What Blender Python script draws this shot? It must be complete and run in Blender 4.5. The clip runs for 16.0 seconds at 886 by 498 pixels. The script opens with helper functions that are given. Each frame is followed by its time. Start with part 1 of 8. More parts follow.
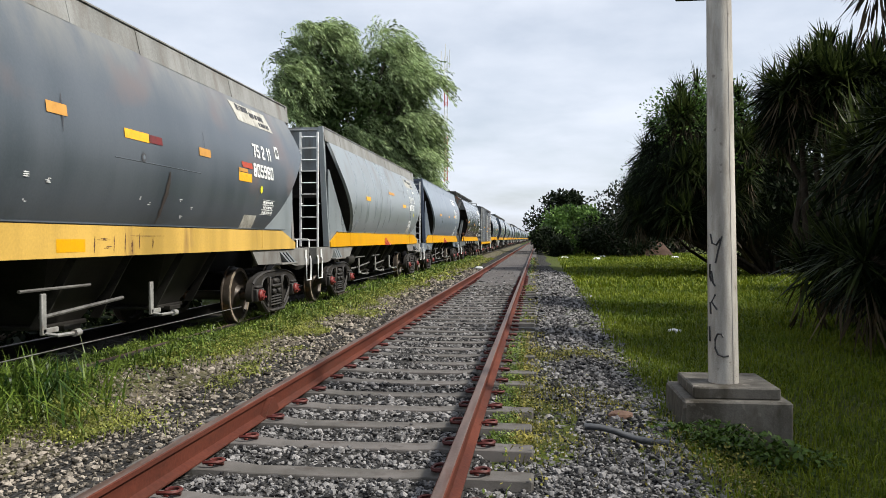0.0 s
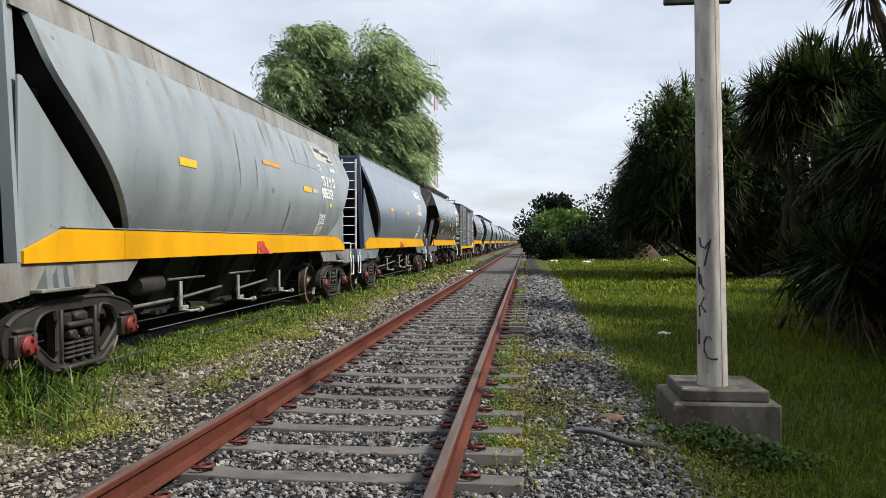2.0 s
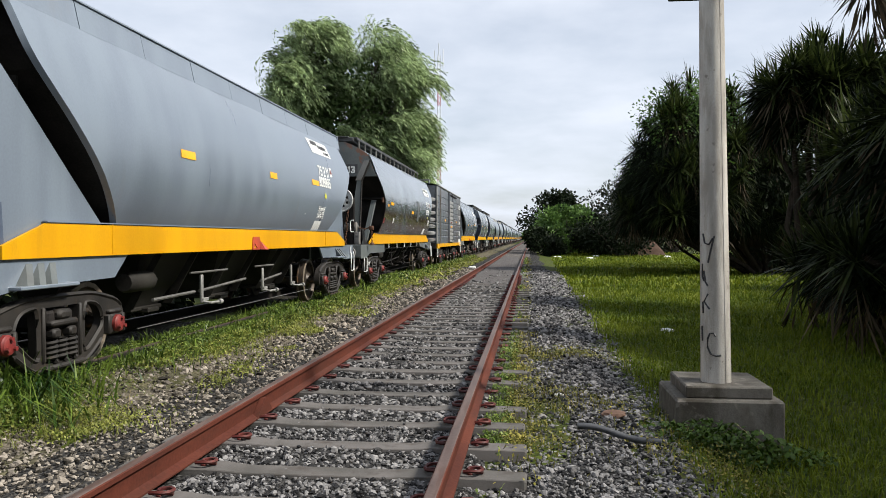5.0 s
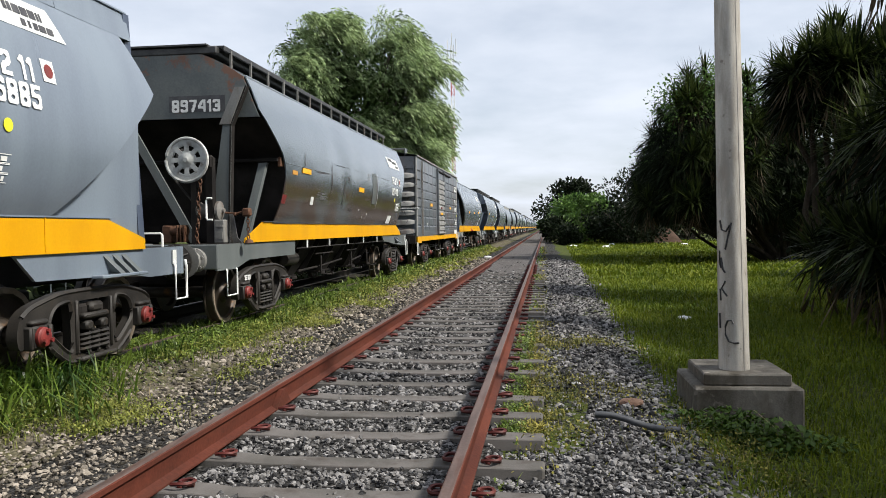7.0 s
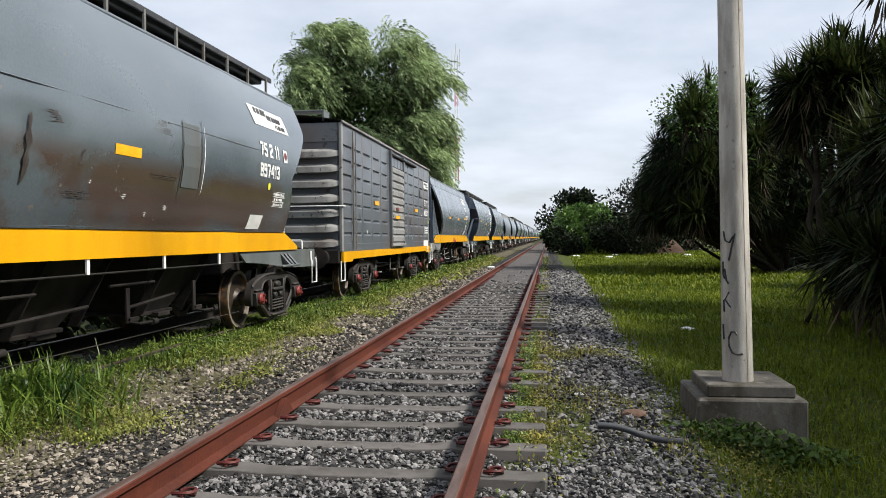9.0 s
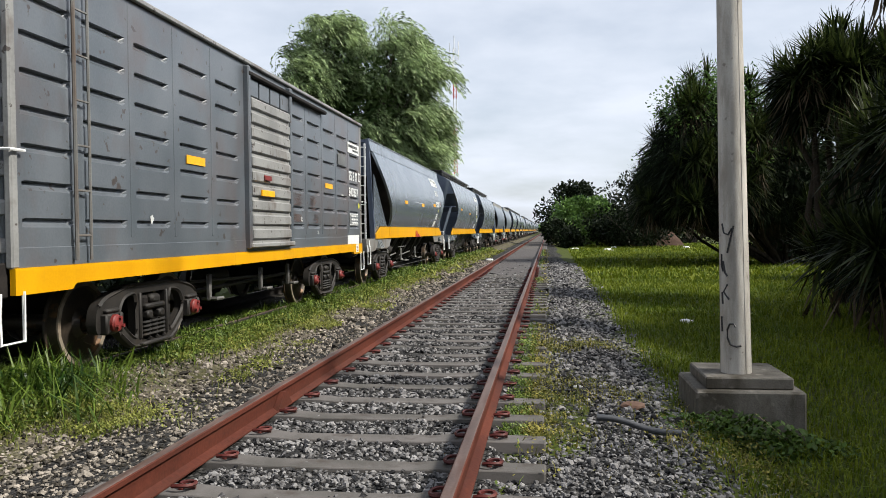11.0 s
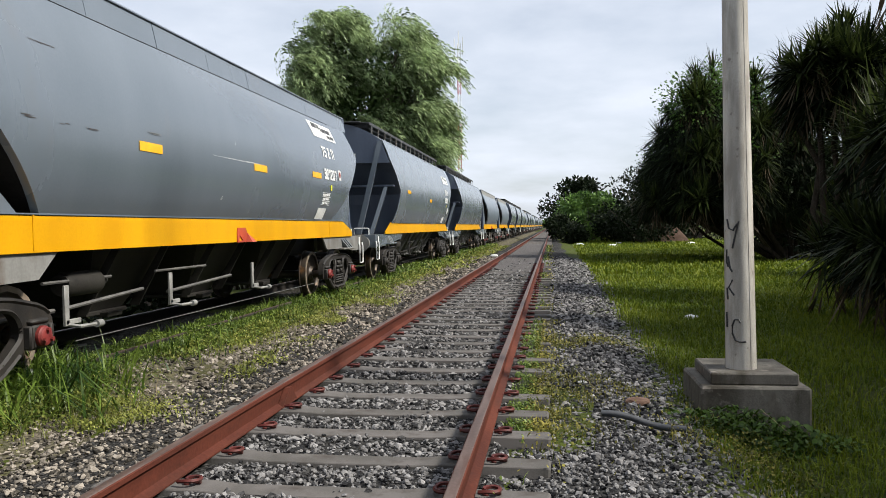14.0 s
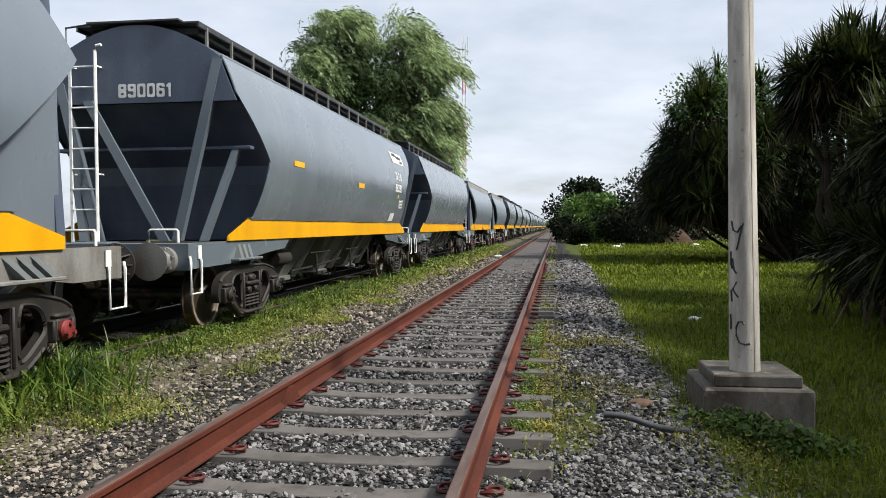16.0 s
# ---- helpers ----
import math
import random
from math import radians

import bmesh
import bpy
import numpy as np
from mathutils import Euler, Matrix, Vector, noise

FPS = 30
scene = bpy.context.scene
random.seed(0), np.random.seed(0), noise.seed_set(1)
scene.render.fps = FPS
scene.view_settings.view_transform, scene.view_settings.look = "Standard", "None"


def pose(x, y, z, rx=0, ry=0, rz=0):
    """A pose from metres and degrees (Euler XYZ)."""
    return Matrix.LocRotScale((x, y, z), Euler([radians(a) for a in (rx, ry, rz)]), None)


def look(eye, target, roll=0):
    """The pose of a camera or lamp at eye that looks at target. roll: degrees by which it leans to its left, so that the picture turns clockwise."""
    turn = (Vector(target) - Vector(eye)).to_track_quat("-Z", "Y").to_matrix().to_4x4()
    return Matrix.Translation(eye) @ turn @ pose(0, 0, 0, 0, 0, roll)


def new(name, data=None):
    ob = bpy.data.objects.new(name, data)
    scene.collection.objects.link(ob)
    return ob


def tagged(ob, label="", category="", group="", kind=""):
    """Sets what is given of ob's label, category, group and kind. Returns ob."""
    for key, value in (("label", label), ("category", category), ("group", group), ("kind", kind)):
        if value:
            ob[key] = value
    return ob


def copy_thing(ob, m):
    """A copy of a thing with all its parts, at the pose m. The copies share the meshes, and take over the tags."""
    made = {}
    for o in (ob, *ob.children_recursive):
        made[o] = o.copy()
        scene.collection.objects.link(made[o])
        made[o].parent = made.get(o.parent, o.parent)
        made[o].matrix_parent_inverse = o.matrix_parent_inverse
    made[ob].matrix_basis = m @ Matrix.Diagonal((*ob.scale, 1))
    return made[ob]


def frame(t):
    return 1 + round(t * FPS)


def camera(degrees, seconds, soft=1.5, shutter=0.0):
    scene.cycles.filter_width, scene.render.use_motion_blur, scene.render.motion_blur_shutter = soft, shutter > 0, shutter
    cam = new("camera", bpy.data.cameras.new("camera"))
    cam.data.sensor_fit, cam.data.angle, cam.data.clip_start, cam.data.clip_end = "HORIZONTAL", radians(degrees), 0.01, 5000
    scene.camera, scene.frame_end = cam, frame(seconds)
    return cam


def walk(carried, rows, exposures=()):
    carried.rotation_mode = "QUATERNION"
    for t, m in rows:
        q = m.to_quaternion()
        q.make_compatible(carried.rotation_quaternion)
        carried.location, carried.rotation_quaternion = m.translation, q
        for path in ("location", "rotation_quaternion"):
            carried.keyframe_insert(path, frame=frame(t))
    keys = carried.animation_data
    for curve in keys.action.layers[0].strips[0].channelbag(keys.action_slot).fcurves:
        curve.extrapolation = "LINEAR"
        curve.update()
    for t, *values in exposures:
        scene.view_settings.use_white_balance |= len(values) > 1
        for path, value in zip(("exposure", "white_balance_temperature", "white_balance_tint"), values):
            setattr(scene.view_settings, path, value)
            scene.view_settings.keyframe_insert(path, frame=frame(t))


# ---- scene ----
from mathutils import geometry

# ---------------------------------------------------------------- camera
cam = camera(58.0, 16.0, soft=0.3)
EYE = (1.375, 0.0, 1.476)
# seconds, yaw to the left, pitch, roll in degrees
TURNS = [
    (0.0, 6.691, -0.757, 0.024), (0.5, 6.232, -1.159, 0.001), (1.0, 6.129, -1.086, 0.277),
    (1.5, 5.993, -0.725, 0.125), (2.0, 5.968, -0.5, 0.122), (2.5, 5.943, -0.397, 0.005),
    (3.0, 6.044, -0.564, -0.181), (3.5, 6.096, -0.635, 0.077), (4.0, 6.195, -0.711, -0.031),
    (6.5, 6.499, -1.217, 0.337), (7.0, 7.294, -1.476, 0.756), (7.5, 7.465, -1.365, 0.455),
    (8.0, 7.484, -0.992, 0.695), (8.5, 7.304, -0.763, 0.379), (9.0, 7.523, -0.774, 0.505),
    (11.5, 7.419, -1.466, 0.621), (12.0, 7.632, -1.57, 0.691), (12.5, 7.629, -1.526, 0.7),
    (13.0, 7.496, -1.469, 0.483), (13.5, 7.591, -1.403, 0.543), (14.0, 7.753, -1.591, 0.66),
    (14.5, 8.082, -1.584, 0.724), (15.0, 8.164, -1.535, 0.741), (15.5, 7.731, -1.455, 0.746),
    (16.0, 8.034, -1.583, 0.302),
]
walk(cam, [(t, pose(*EYE, 90 + p, r, w)) for t, w, p, r in TURNS], exposures=[(0.0, 0.75), (16.0, 0.75)])

# ---------------------------------------------------------------- sky and sun
SUN_ELEVATION, SUN_BEARING = radians(44.5), radians(97)   # bearing clockwise from +y


def build_sky():
    world = bpy.data.worlds.new("sky")
    scene.world = world
    world.use_nodes = True
    nt = world.node_tree
    nt.nodes.clear()
    N, L = nt.nodes.new, nt.links.new
    out, bg = N("ShaderNodeOutputWorld"), N("ShaderNodeBackground")
    sky = N("ShaderNodeTexSky")
    sky.sky_type, sky.sun_disc = "NISHITA", False
    sky.sun_elevation, sky.sun_rotation = SUN_ELEVATION, SUN_BEARING
    sky.air_density, sky.dust_density, sky.ozone_density = 1.0, 1.5, 1.0
    co, sep = N("ShaderNodeTexCoord"), N("ShaderNodeSeparateXYZ")
    L(co.outputs["Generated"], sep.inputs[0])
    # a flat cloud layer: the direction divided by its height
    up = N("ShaderNodeMath"); up.operation = "ADD"; up.inputs[1].default_value = 0.16
    L(sep.outputs["Z"], up.inputs[0])
    dx, dy = N("ShaderNodeMath"), N("ShaderNodeMath")
    dx.operation = dy.operation = "DIVIDE"
    L(sep.outputs["X"], dx.inputs[0]); L(up.outputs[0], dx.inputs[1])
    L(sep.outputs["Y"], dy.inputs[0]); L(up.outputs[0], dy.inputs[1])
    com = N("ShaderNodeCombineXYZ")
    L(dx.outputs[0], com.inputs[0]); L(dy.outputs[0], com.inputs[1])
    noi = N("ShaderNodeTexNoise")
    noi.inputs["Scale"].default_value, noi.inputs["Detail"].default_value = 0.9, 7
    noi.inputs["Roughness"].default_value = 0.55
    L(com.outputs[0], noi.inputs["Vector"])
    ramp = N("ShaderNodeValToRGB")
    ramp.color_ramp.elements[0].position, ramp.color_ramp.elements[1].position = 0.30, 0.62
    ramp.color_ramp.elements[0].color = (0.45, 0.45, 0.45, 1)
    ramp.color_ramp.elements[1].color = (0.96, 0.96, 0.96, 1)
    L(noi.outputs["Fac"], ramp.inputs[0])
    mix = N("ShaderNodeMixRGB")
    mix.inputs[2].default_value = (7.9, 8.45, 9.5, 1)      # thin white cloud
    L(ramp.outputs[0], mix.inputs[0]); L(sky.outputs[0], mix.inputs[1])
    L(mix.outputs[0], bg.inputs[0])
    bg.inputs[1].default_value = 0.067
    L(bg.outputs[0], out.inputs[0])


build_sky()
sun = new("sun", bpy.data.lights.new("sun", "SUN"))
sun.data.energy, sun.data.angle, sun.data.color = 4.1, radians(6.0), (1.0, 0.95, 0.86)
sun_way = Vector((math.cos(SUN_ELEVATION) * math.sin(SUN_BEARING), math.cos(SUN_ELEVATION) * math.cos(SUN_BEARING), math.sin(SUN_ELEVATION)))
sun.matrix_world = look(sun_way * 60, (0, 0, 0))


# ---------------------------------------------------------------- materials
def material(name, a, b, scale=2.0, rough=0.6, metal=0.0, bump=0.0, grain=40.0, stretch=(1, 1, 1), spots=None,
             spot_scale=1.2, spot_at=(0.55, 0.7), per_object=0.0, per_island=0.0, gloss_var=0.12, coat=0.0, split=(0.35, 0.65), trans=0.0, spec=0.5,
             band=None, chips=None, chip_scale=9.0, chip_at=(0.66, 0.70)):
    """Two colours mixed by a coarse and a fine noise, an optional third in patches (within a band of height), small chips, bump from the fine noise."""
    m = bpy.data.materials.new(name)
    m.use_nodes = True
    nt = m.node_tree
    nt.nodes.clear()
    N, L = nt.nodes.new, nt.links.new
    out, bs = N("ShaderNodeOutputMaterial"), N("ShaderNodeBsdfPrincipled")
    co, mp = N("ShaderNodeTexCoord"), N("ShaderNodeMapping")
    mp.inputs["Scale"].default_value = stretch
    L(co.outputs["Object"], mp.inputs["Vector"])
    big, fine = N("ShaderNodeTexNoise"), N("ShaderNodeTexNoise")
    big.inputs["Scale"].default_value, big.inputs["Detail"].default_value = scale, 6
    fine.inputs["Scale"].default_value, fine.inputs["Detail"].default_value = grain, 3
    L(mp.outputs[0], big.inputs["Vector"]); L(co.outputs["Object"], fine.inputs["Vector"])
    add = N("ShaderNodeMath"); add.operation = "MULTIPLY_ADD"
    add.inputs[1].default_value, add.inputs[2].default_value = 0.35, -0.17
    L(fine.outputs["Fac"], add.inputs[0])
    tot = N("ShaderNodeMath"); tot.operation = "ADD"
    L(big.outputs["Fac"], tot.inputs[0]); L(add.outputs[0], tot.inputs[1])
    last = tot
    for amount, node, sock in ((per_object, "ShaderNodeObjectInfo", "Random"), (per_island, "ShaderNodeNewGeometry", "Random Per Island")):
        if amount:
            src = N(node)
            ma = N("ShaderNodeMath"); ma.operation = "MULTIPLY_ADD"
            ma.inputs[1].default_value = amount
            L(src.outputs[sock], ma.inputs[0]); L(last.outputs[0], ma.inputs[2])
            sub = N("ShaderNodeMath"); sub.operation = "SUBTRACT"; sub.inputs[1].default_value = amount / 2
            L(ma.outputs[0], sub.inputs[0])
            last = sub
    ramp = N("ShaderNodeValToRGB")
    ramp.color_ramp.elements[0].position, ramp.color_ramp.elements[1].position = split
    ramp.color_ramp.elements[0].color, ramp.color_ramp.elements[1].color = (*a, 1), (*b, 1)
    L(last.outputs[0], ramp.inputs[0])
    colour = ramp.outputs[0]
    if spots:
        sn, sr, sm = N("ShaderNodeTexNoise"), N("ShaderNodeValToRGB"), N("ShaderNodeMixRGB")
        sn.inputs["Scale"].default_value, sn.inputs["Detail"].default_value, sn.inputs["Roughness"].default_value = spot_scale, 8, 0.62
        off = N("ShaderNodeMapping"); off.inputs["Location"].default_value = (3.1, 7.7, 1.9)
        off.inputs["Scale"].default_value = stretch
        L(co.outputs["Object"], off.inputs["Vector"]); L(off.outputs[0], sn.inputs["Vector"])
        sr.color_ramp.elements[0].position, sr.color_ramp.elements[1].position = spot_at
        L(sn.outputs["Fac"], sr.inputs[0])
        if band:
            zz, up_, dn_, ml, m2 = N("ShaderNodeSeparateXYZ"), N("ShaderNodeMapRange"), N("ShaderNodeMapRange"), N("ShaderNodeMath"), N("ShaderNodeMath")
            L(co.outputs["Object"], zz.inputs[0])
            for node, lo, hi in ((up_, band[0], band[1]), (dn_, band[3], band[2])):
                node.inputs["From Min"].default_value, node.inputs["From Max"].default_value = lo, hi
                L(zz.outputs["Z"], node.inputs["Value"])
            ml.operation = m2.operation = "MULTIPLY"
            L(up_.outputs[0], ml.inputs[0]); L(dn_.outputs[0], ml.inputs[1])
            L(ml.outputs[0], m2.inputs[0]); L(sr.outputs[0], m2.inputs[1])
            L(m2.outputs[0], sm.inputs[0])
        else:
            L(sr.outputs[0], sm.inputs[0])
        L(colour, sm.inputs[1]); sm.inputs[2].default_value = (*spots, 1)
        colour = sm.outputs[0]
    if chips:
        cn, cr, cm = N("ShaderNodeTexNoise"), N("ShaderNodeValToRGB"), N("ShaderNodeMixRGB")
        cn.inputs["Scale"].default_value, cn.inputs["Detail"].default_value = chip_scale, 4
        cr.color_ramp.elements[0].position, cr.color_ramp.elements[1].position = chip_at
        L(co.outputs["Object"], cn.inputs["Vector"]); L(cn.outputs["Fac"], cr.inputs[0]); L(cr.outputs[0], cm.inputs[0])
        L(colour, cm.inputs[1]); cm.inputs[2].default_value = (*chips, 1)
        colour = cm.outputs[0]
    L(colour, bs.inputs["Base Color"])
    rr = N("ShaderNodeMath"); rr.operation = "MULTIPLY_ADD"
    rr.inputs[1].default_value, rr.inputs[2].default_value = gloss_var * 2, rough - gloss_var
    L(big.outputs["Fac"], rr.inputs[0]); L(rr.outputs[0], bs.inputs["Roughness"])
    bs.inputs["Metallic"].default_value = metal
    bs.inputs["Specular IOR Level"].default_value = spec
    bs.inputs["Coat Weight"].default_value = coat
    bs.inputs["Coat Roughness"].default_value = 0.26
    if bump:
        bp = N("ShaderNodeBump"); bp.inputs["Strength"].default_value, bp.inputs["Distance"].default_value = bump, 0.01
        L(fine.outputs["Fac"], bp.inputs["Height"]); L(bp.outputs[0], bs.inputs["Normal"])
    shader = bs.outputs[0]
    if trans:
        tr, ms = N("ShaderNodeBsdfTranslucent"), N("ShaderNodeMixShader")
        L(colour, tr.inputs[0]); ms.inputs[0].default_value = trans
        L(shader, ms.inputs[1]); L(tr.outputs[0], ms.inputs[2])
        shader = ms.outputs[0]
    L(shader, out.inputs[0])
    return m


STREAK = (1.6, 1.6, 0.25)
M = dict(
    grey_pale=material("pale_grey_paint", (0.162, 0.188, 0.200), (0.212, 0.239, 0.251), 1.6, 0.30, stretch=STREAK, bump=0.03, spots=(0.125, 0.105, 0.085), spot_scale=1.5, spot_at=(0.50, 0.66), band=(2.45, 3.15, 9.0, 10.0), coat=0.2, chips=(0.10, 0.085, 0.072), chip_scale=5.0, chip_at=(0.72, 0.76)),
    grey_blue=material("blue_grey_paint", (0.127, 0.154, 0.192), (0.157, 0.191, 0.230), 1.6, 0.32, stretch=STREAK, bump=0.03, spots=(0.145, 0.145, 0.152), spot_at=(0.62, 0.9), coat=0.5),
    grey_green=material("dark_blue_grey_paint", (0.048, 0.060, 0.071), (0.071, 0.083, 0.096), 1.3, 0.34, stretch=STREAK, bump=0.03, spots=(0.142, 0.142, 0.127), spot_scale=2.0, spot_at=(0.30, 0.62), band=(2.75, 3.3, 9.0, 10.0), coat=0.4, chips=(0.115, 0.085, 0.075), chip_scale=0.9, chip_at=(0.55, 0.75)),
    yellow_worn=material("faded_yellow_paint", (0.378, 0.243, 0.050), (0.540, 0.342, 0.072), 1.4, 0.55, stretch=STREAK, bump=0.03, spots=(0.180, 0.099, 0.036), spot_scale=1.2, spot_at=(0.60, 0.75)),
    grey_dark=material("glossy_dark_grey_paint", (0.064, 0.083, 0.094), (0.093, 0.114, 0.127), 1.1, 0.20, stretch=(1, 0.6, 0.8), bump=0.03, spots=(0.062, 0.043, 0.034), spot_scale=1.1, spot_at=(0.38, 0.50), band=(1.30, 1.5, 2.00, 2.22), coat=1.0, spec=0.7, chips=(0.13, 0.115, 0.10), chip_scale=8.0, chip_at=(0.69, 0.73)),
    grey_plate=material("green_grey_plate_paint", (0.076, 0.088, 0.089), (0.109, 0.122, 0.122), 1.6, 0.45, stretch=STREAK, bump=0.04, spots=(0.07, 0.06, 0.05), spot_at=(0.56, 0.8)),
    # dirt marks, and the pole's shadow painted on the second wagon
    stain=material("dirt_and_shadow_stain", (0.085, 0.088, 0.088), (0.135, 0.138, 0.136), 5, 0.5, bump=0.03),
    grey_new=material("clean_grey_paint", (0.095, 0.117, 0.140), (0.110, 0.133, 0.159), 1.0, 0.24, stretch=(1.2, 1.2, 0.4), bump=0.015, coat=0.6, spots=(0.115, 0.118, 0.12), spot_at=(0.6, 0.9)),
    grey_mid=material("satin_grey_paint", (0.113, 0.139, 0.163), (0.138, 0.166, 0.193), 1.0, 0.25, stretch=(1.2, 1.2, 0.4), bump=0.02, spots=(0.118, 0.115, 0.112), spot_at=(0.58, 0.9), coat=0.6),
    strip=material("streaked_dusty_paint", (0.135, 0.135, 0.124), (0.235, 0.238, 0.228), 1.2, 0.6, stretch=(2.0, 2.0, 0.35), bump=0.05, spots=(0.098, 0.080, 0.062), spot_scale=1.3, spot_at=(0.5, 0.72)),
    navy=material("navy_paint", (0.045, 0.060, 0.093), (0.075, 0.095, 0.135), 1.5, 0.42, stretch=STREAK, bump=0.03),
    navy_rust=material("rusted_dark_paint", (0.060, 0.070, 0.072), (0.105, 0.115, 0.112), 1.5, 0.5, bump=0.05, spots=(0.150, 0.072, 0.044), spot_scale=2.0, spot_at=(0.56, 0.61)),
    box=material("weathered_boxcar_paint", (0.068, 0.081, 0.094), (0.104, 0.117, 0.132), 1.6, 0.42, stretch=(1, 1, 0.7), bump=0.06, spots=(0.088, 0.072, 0.070), spot_scale=0.6, spot_at=(0.46, 0.62), chips=(0.045, 0.036, 0.032), chip_scale=7.0, chip_at=(0.66, 0.69), coat=0.6),
    box_pale=material("weathered_pale_grey_paint", (0.161, 0.162, 0.157), (0.239, 0.241, 0.234), 1.6, 0.5, stretch=(1.5, 1.5, 1.0), bump=0.06, spots=(0.102, 0.080, 0.068), spot_scale=1.1, spot_at=(0.52, 0.66), chips=(0.055, 0.045, 0.04), chip_scale=11.0, chip_at=(0.65, 0.68)),
    yellow=material("yellow_paint", (0.521, 0.252, 0.001), (0.605, 0.308, 0.002), 1.4, 0.42, stretch=STREAK, bump=0.02, spots=(0.329, 0.172, 0.023), spot_scale=2.0, spot_at=(0.6, 0.85), spec=0.25),
    orange=material("orange_reflector", (0.75, 0.33, 0.005), (0.85, 0.42, 0.01), 8, 0.4),
    red=material("red_oxide_paint", (0.126, 0.013, 0.013), (0.176, 0.021, 0.017), 6, 0.55, bump=0.05, spots=(0.050, 0.021, 0.017), spot_scale=9, spot_at=(0.5, 0.75)),
    flap=material("red_orange_flap", (0.330, 0.045, 0.022), (0.430, 0.066, 0.026), 4, 0.5, bump=0.03),
    white=material("white_marking_paint", (0.528, 0.546, 0.528), (0.686, 0.695, 0.686), 6, 0.55, spots=(0.36, 0.37, 0.37), spot_scale=14, spot_at=(0.6, 0.75)),
    rust_patch=material("rust_brown_patch", (0.060, 0.036, 0.030), (0.100, 0.066, 0.058), 6, 0.7, bump=0.1),
    # dark marks, and the pole's shadow painted on the first wagon
    smear=material("dirt_and_shadow_smear", (0.035, 0.028, 0.025), (0.062, 0.053, 0.048), 5, 0.4, bump=0.03),
    orange_faded=material("faded_orange_reflector", (0.40, 0.19, 0.03), (0.50, 0.25, 0.05), 8, 0.5),
    cream=material("dirty_cream_plate_paint", (0.30, 0.29, 0.25), (0.46, 0.45, 0.40), 5, 0.6, spots=(0.20, 0.19, 0.165), spot_scale=6, spot_at=(0.5, 0.7)),
    ink=material("dark_lettering", (0.03, 0.03, 0.035), (0.06, 0.06, 0.065), 8, 0.6),
    lime=material("lime_marking", (0.55, 0.55, 0.02), (0.65, 0.65, 0.03), 8, 0.5),
    steel=material("rusty_grey_steel_paint", (0.120, 0.118, 0.110), (0.195, 0.194, 0.184), 2.0, 0.55, stretch=(1.5, 1.5, 0.5), bump=0.06, spots=(0.085, 0.062, 0.046), spot_scale=1.6, spot_at=(0.48, 0.68)),
    wheel_paint=material("dull_pale_wheel_paint", (0.30, 0.31, 0.30), (0.44, 0.45, 0.44), 7, 0.5, spots=(0.16, 0.14, 0.12), spot_scale=8, spot_at=(0.55, 0.72)),
    rung_dull=material("dull_pale_lever_paint", (0.150, 0.150, 0.143), (0.255, 0.255, 0.240), 7, 0.55, spots=(0.12, 0.10, 0.085), spot_scale=8, spot_at=(0.55, 0.75)),
    rung=material("pale_rail_paint", (0.600, 0.612, 0.600), (0.792, 0.804, 0.792), 7, 0.5, spots=(0.300, 0.264, 0.240), spot_scale=8, spot_at=(0.6, 0.75)),
    # grime, with the shade under and inside the wagons put into the colours
    under=material("grimy_shaded_underframe", (0.010, 0.009, 0.009), (0.028, 0.025, 0.023), 2.5, 0.75, bump=0.12, grain=60, spec=0.12),
    hopper=material("dusty_shaded_steel", (0.010, 0.009, 0.008), (0.029, 0.027, 0.023), 1.8, 0.65, bump=0.08, spec=0.2),
    cast=material("grimy_cast_steel", (0.011, 0.010, 0.009), (0.025, 0.022, 0.019), 4, 0.62, bump=0.15, grain=70, spots=(0.032, 0.023, 0.015), spot_scale=5, spot_at=(0.58, 0.75), spec=0.3),
    wheel=material("worn_wheel_steel", (0.024, 0.019, 0.015), (0.051, 0.039, 0.029), 4, 0.5, metal=0.35, bump=0.1, spots=(0.200, 0.098, 0.036), spot_scale=4, spot_at=(0.55, 0.7)),
    rim=material("pale_rim_steel", (0.16, 0.13, 0.10), (0.28, 0.235, 0.18), 5, 0.5, metal=0.2, bump=0.06, spots=(0.10, 0.06, 0.04), spot_scale=3, spot_at=(0.5, 0.7)),
    rod=material("brake_rod_steel", (0.064, 0.061, 0.058), (0.131, 0.128, 0.120), 5, 0.55, metal=0.1, bump=0.05),
    clip=material("maroon_clip_paint", (0.058, 0.010, 0.009), (0.094, 0.018, 0.014), 8, 0.6, bump=0.05, spots=(0.035, 0.018, 0.014), spot_scale=20, spot_at=(0.5, 0.7), spec=0.3, per_object=0.5),
    chute=material("pale_chute_steel", (0.085, 0.086, 0.084), (0.150, 0.150, 0.145), 1.8, 0.55, bump=0.05, spots=(0.06, 0.052, 0.045), spot_at=(0.52, 0.72)),
    chain=material("rusty_chain", (0.060, 0.030, 0.018), (0.120, 0.060, 0.036), 9, 0.7, bump=0.1, spec=0.2),
    rail=material("rusty_rail", (0.052, 0.0145, 0.0095), (0.105, 0.030, 0.018), 3.0, 0.75, bump=0.1, stretch=(1, 0.25, 1), spots=(0.040, 0.018, 0.013), spot_scale=4, spot_at=(0.5, 0.8), spec=0.15),
    railtop=material("worn_rail_head", (0.066, 0.043, 0.036), (0.120, 0.084, 0.072), 5, 0.55, metal=0.15, stretch=(4, 0.4, 1), bump=0.03, spots=(0.070, 0.032, 0.022), spot_scale=5, spot_at=(0.5, 0.72), spec=0.3),
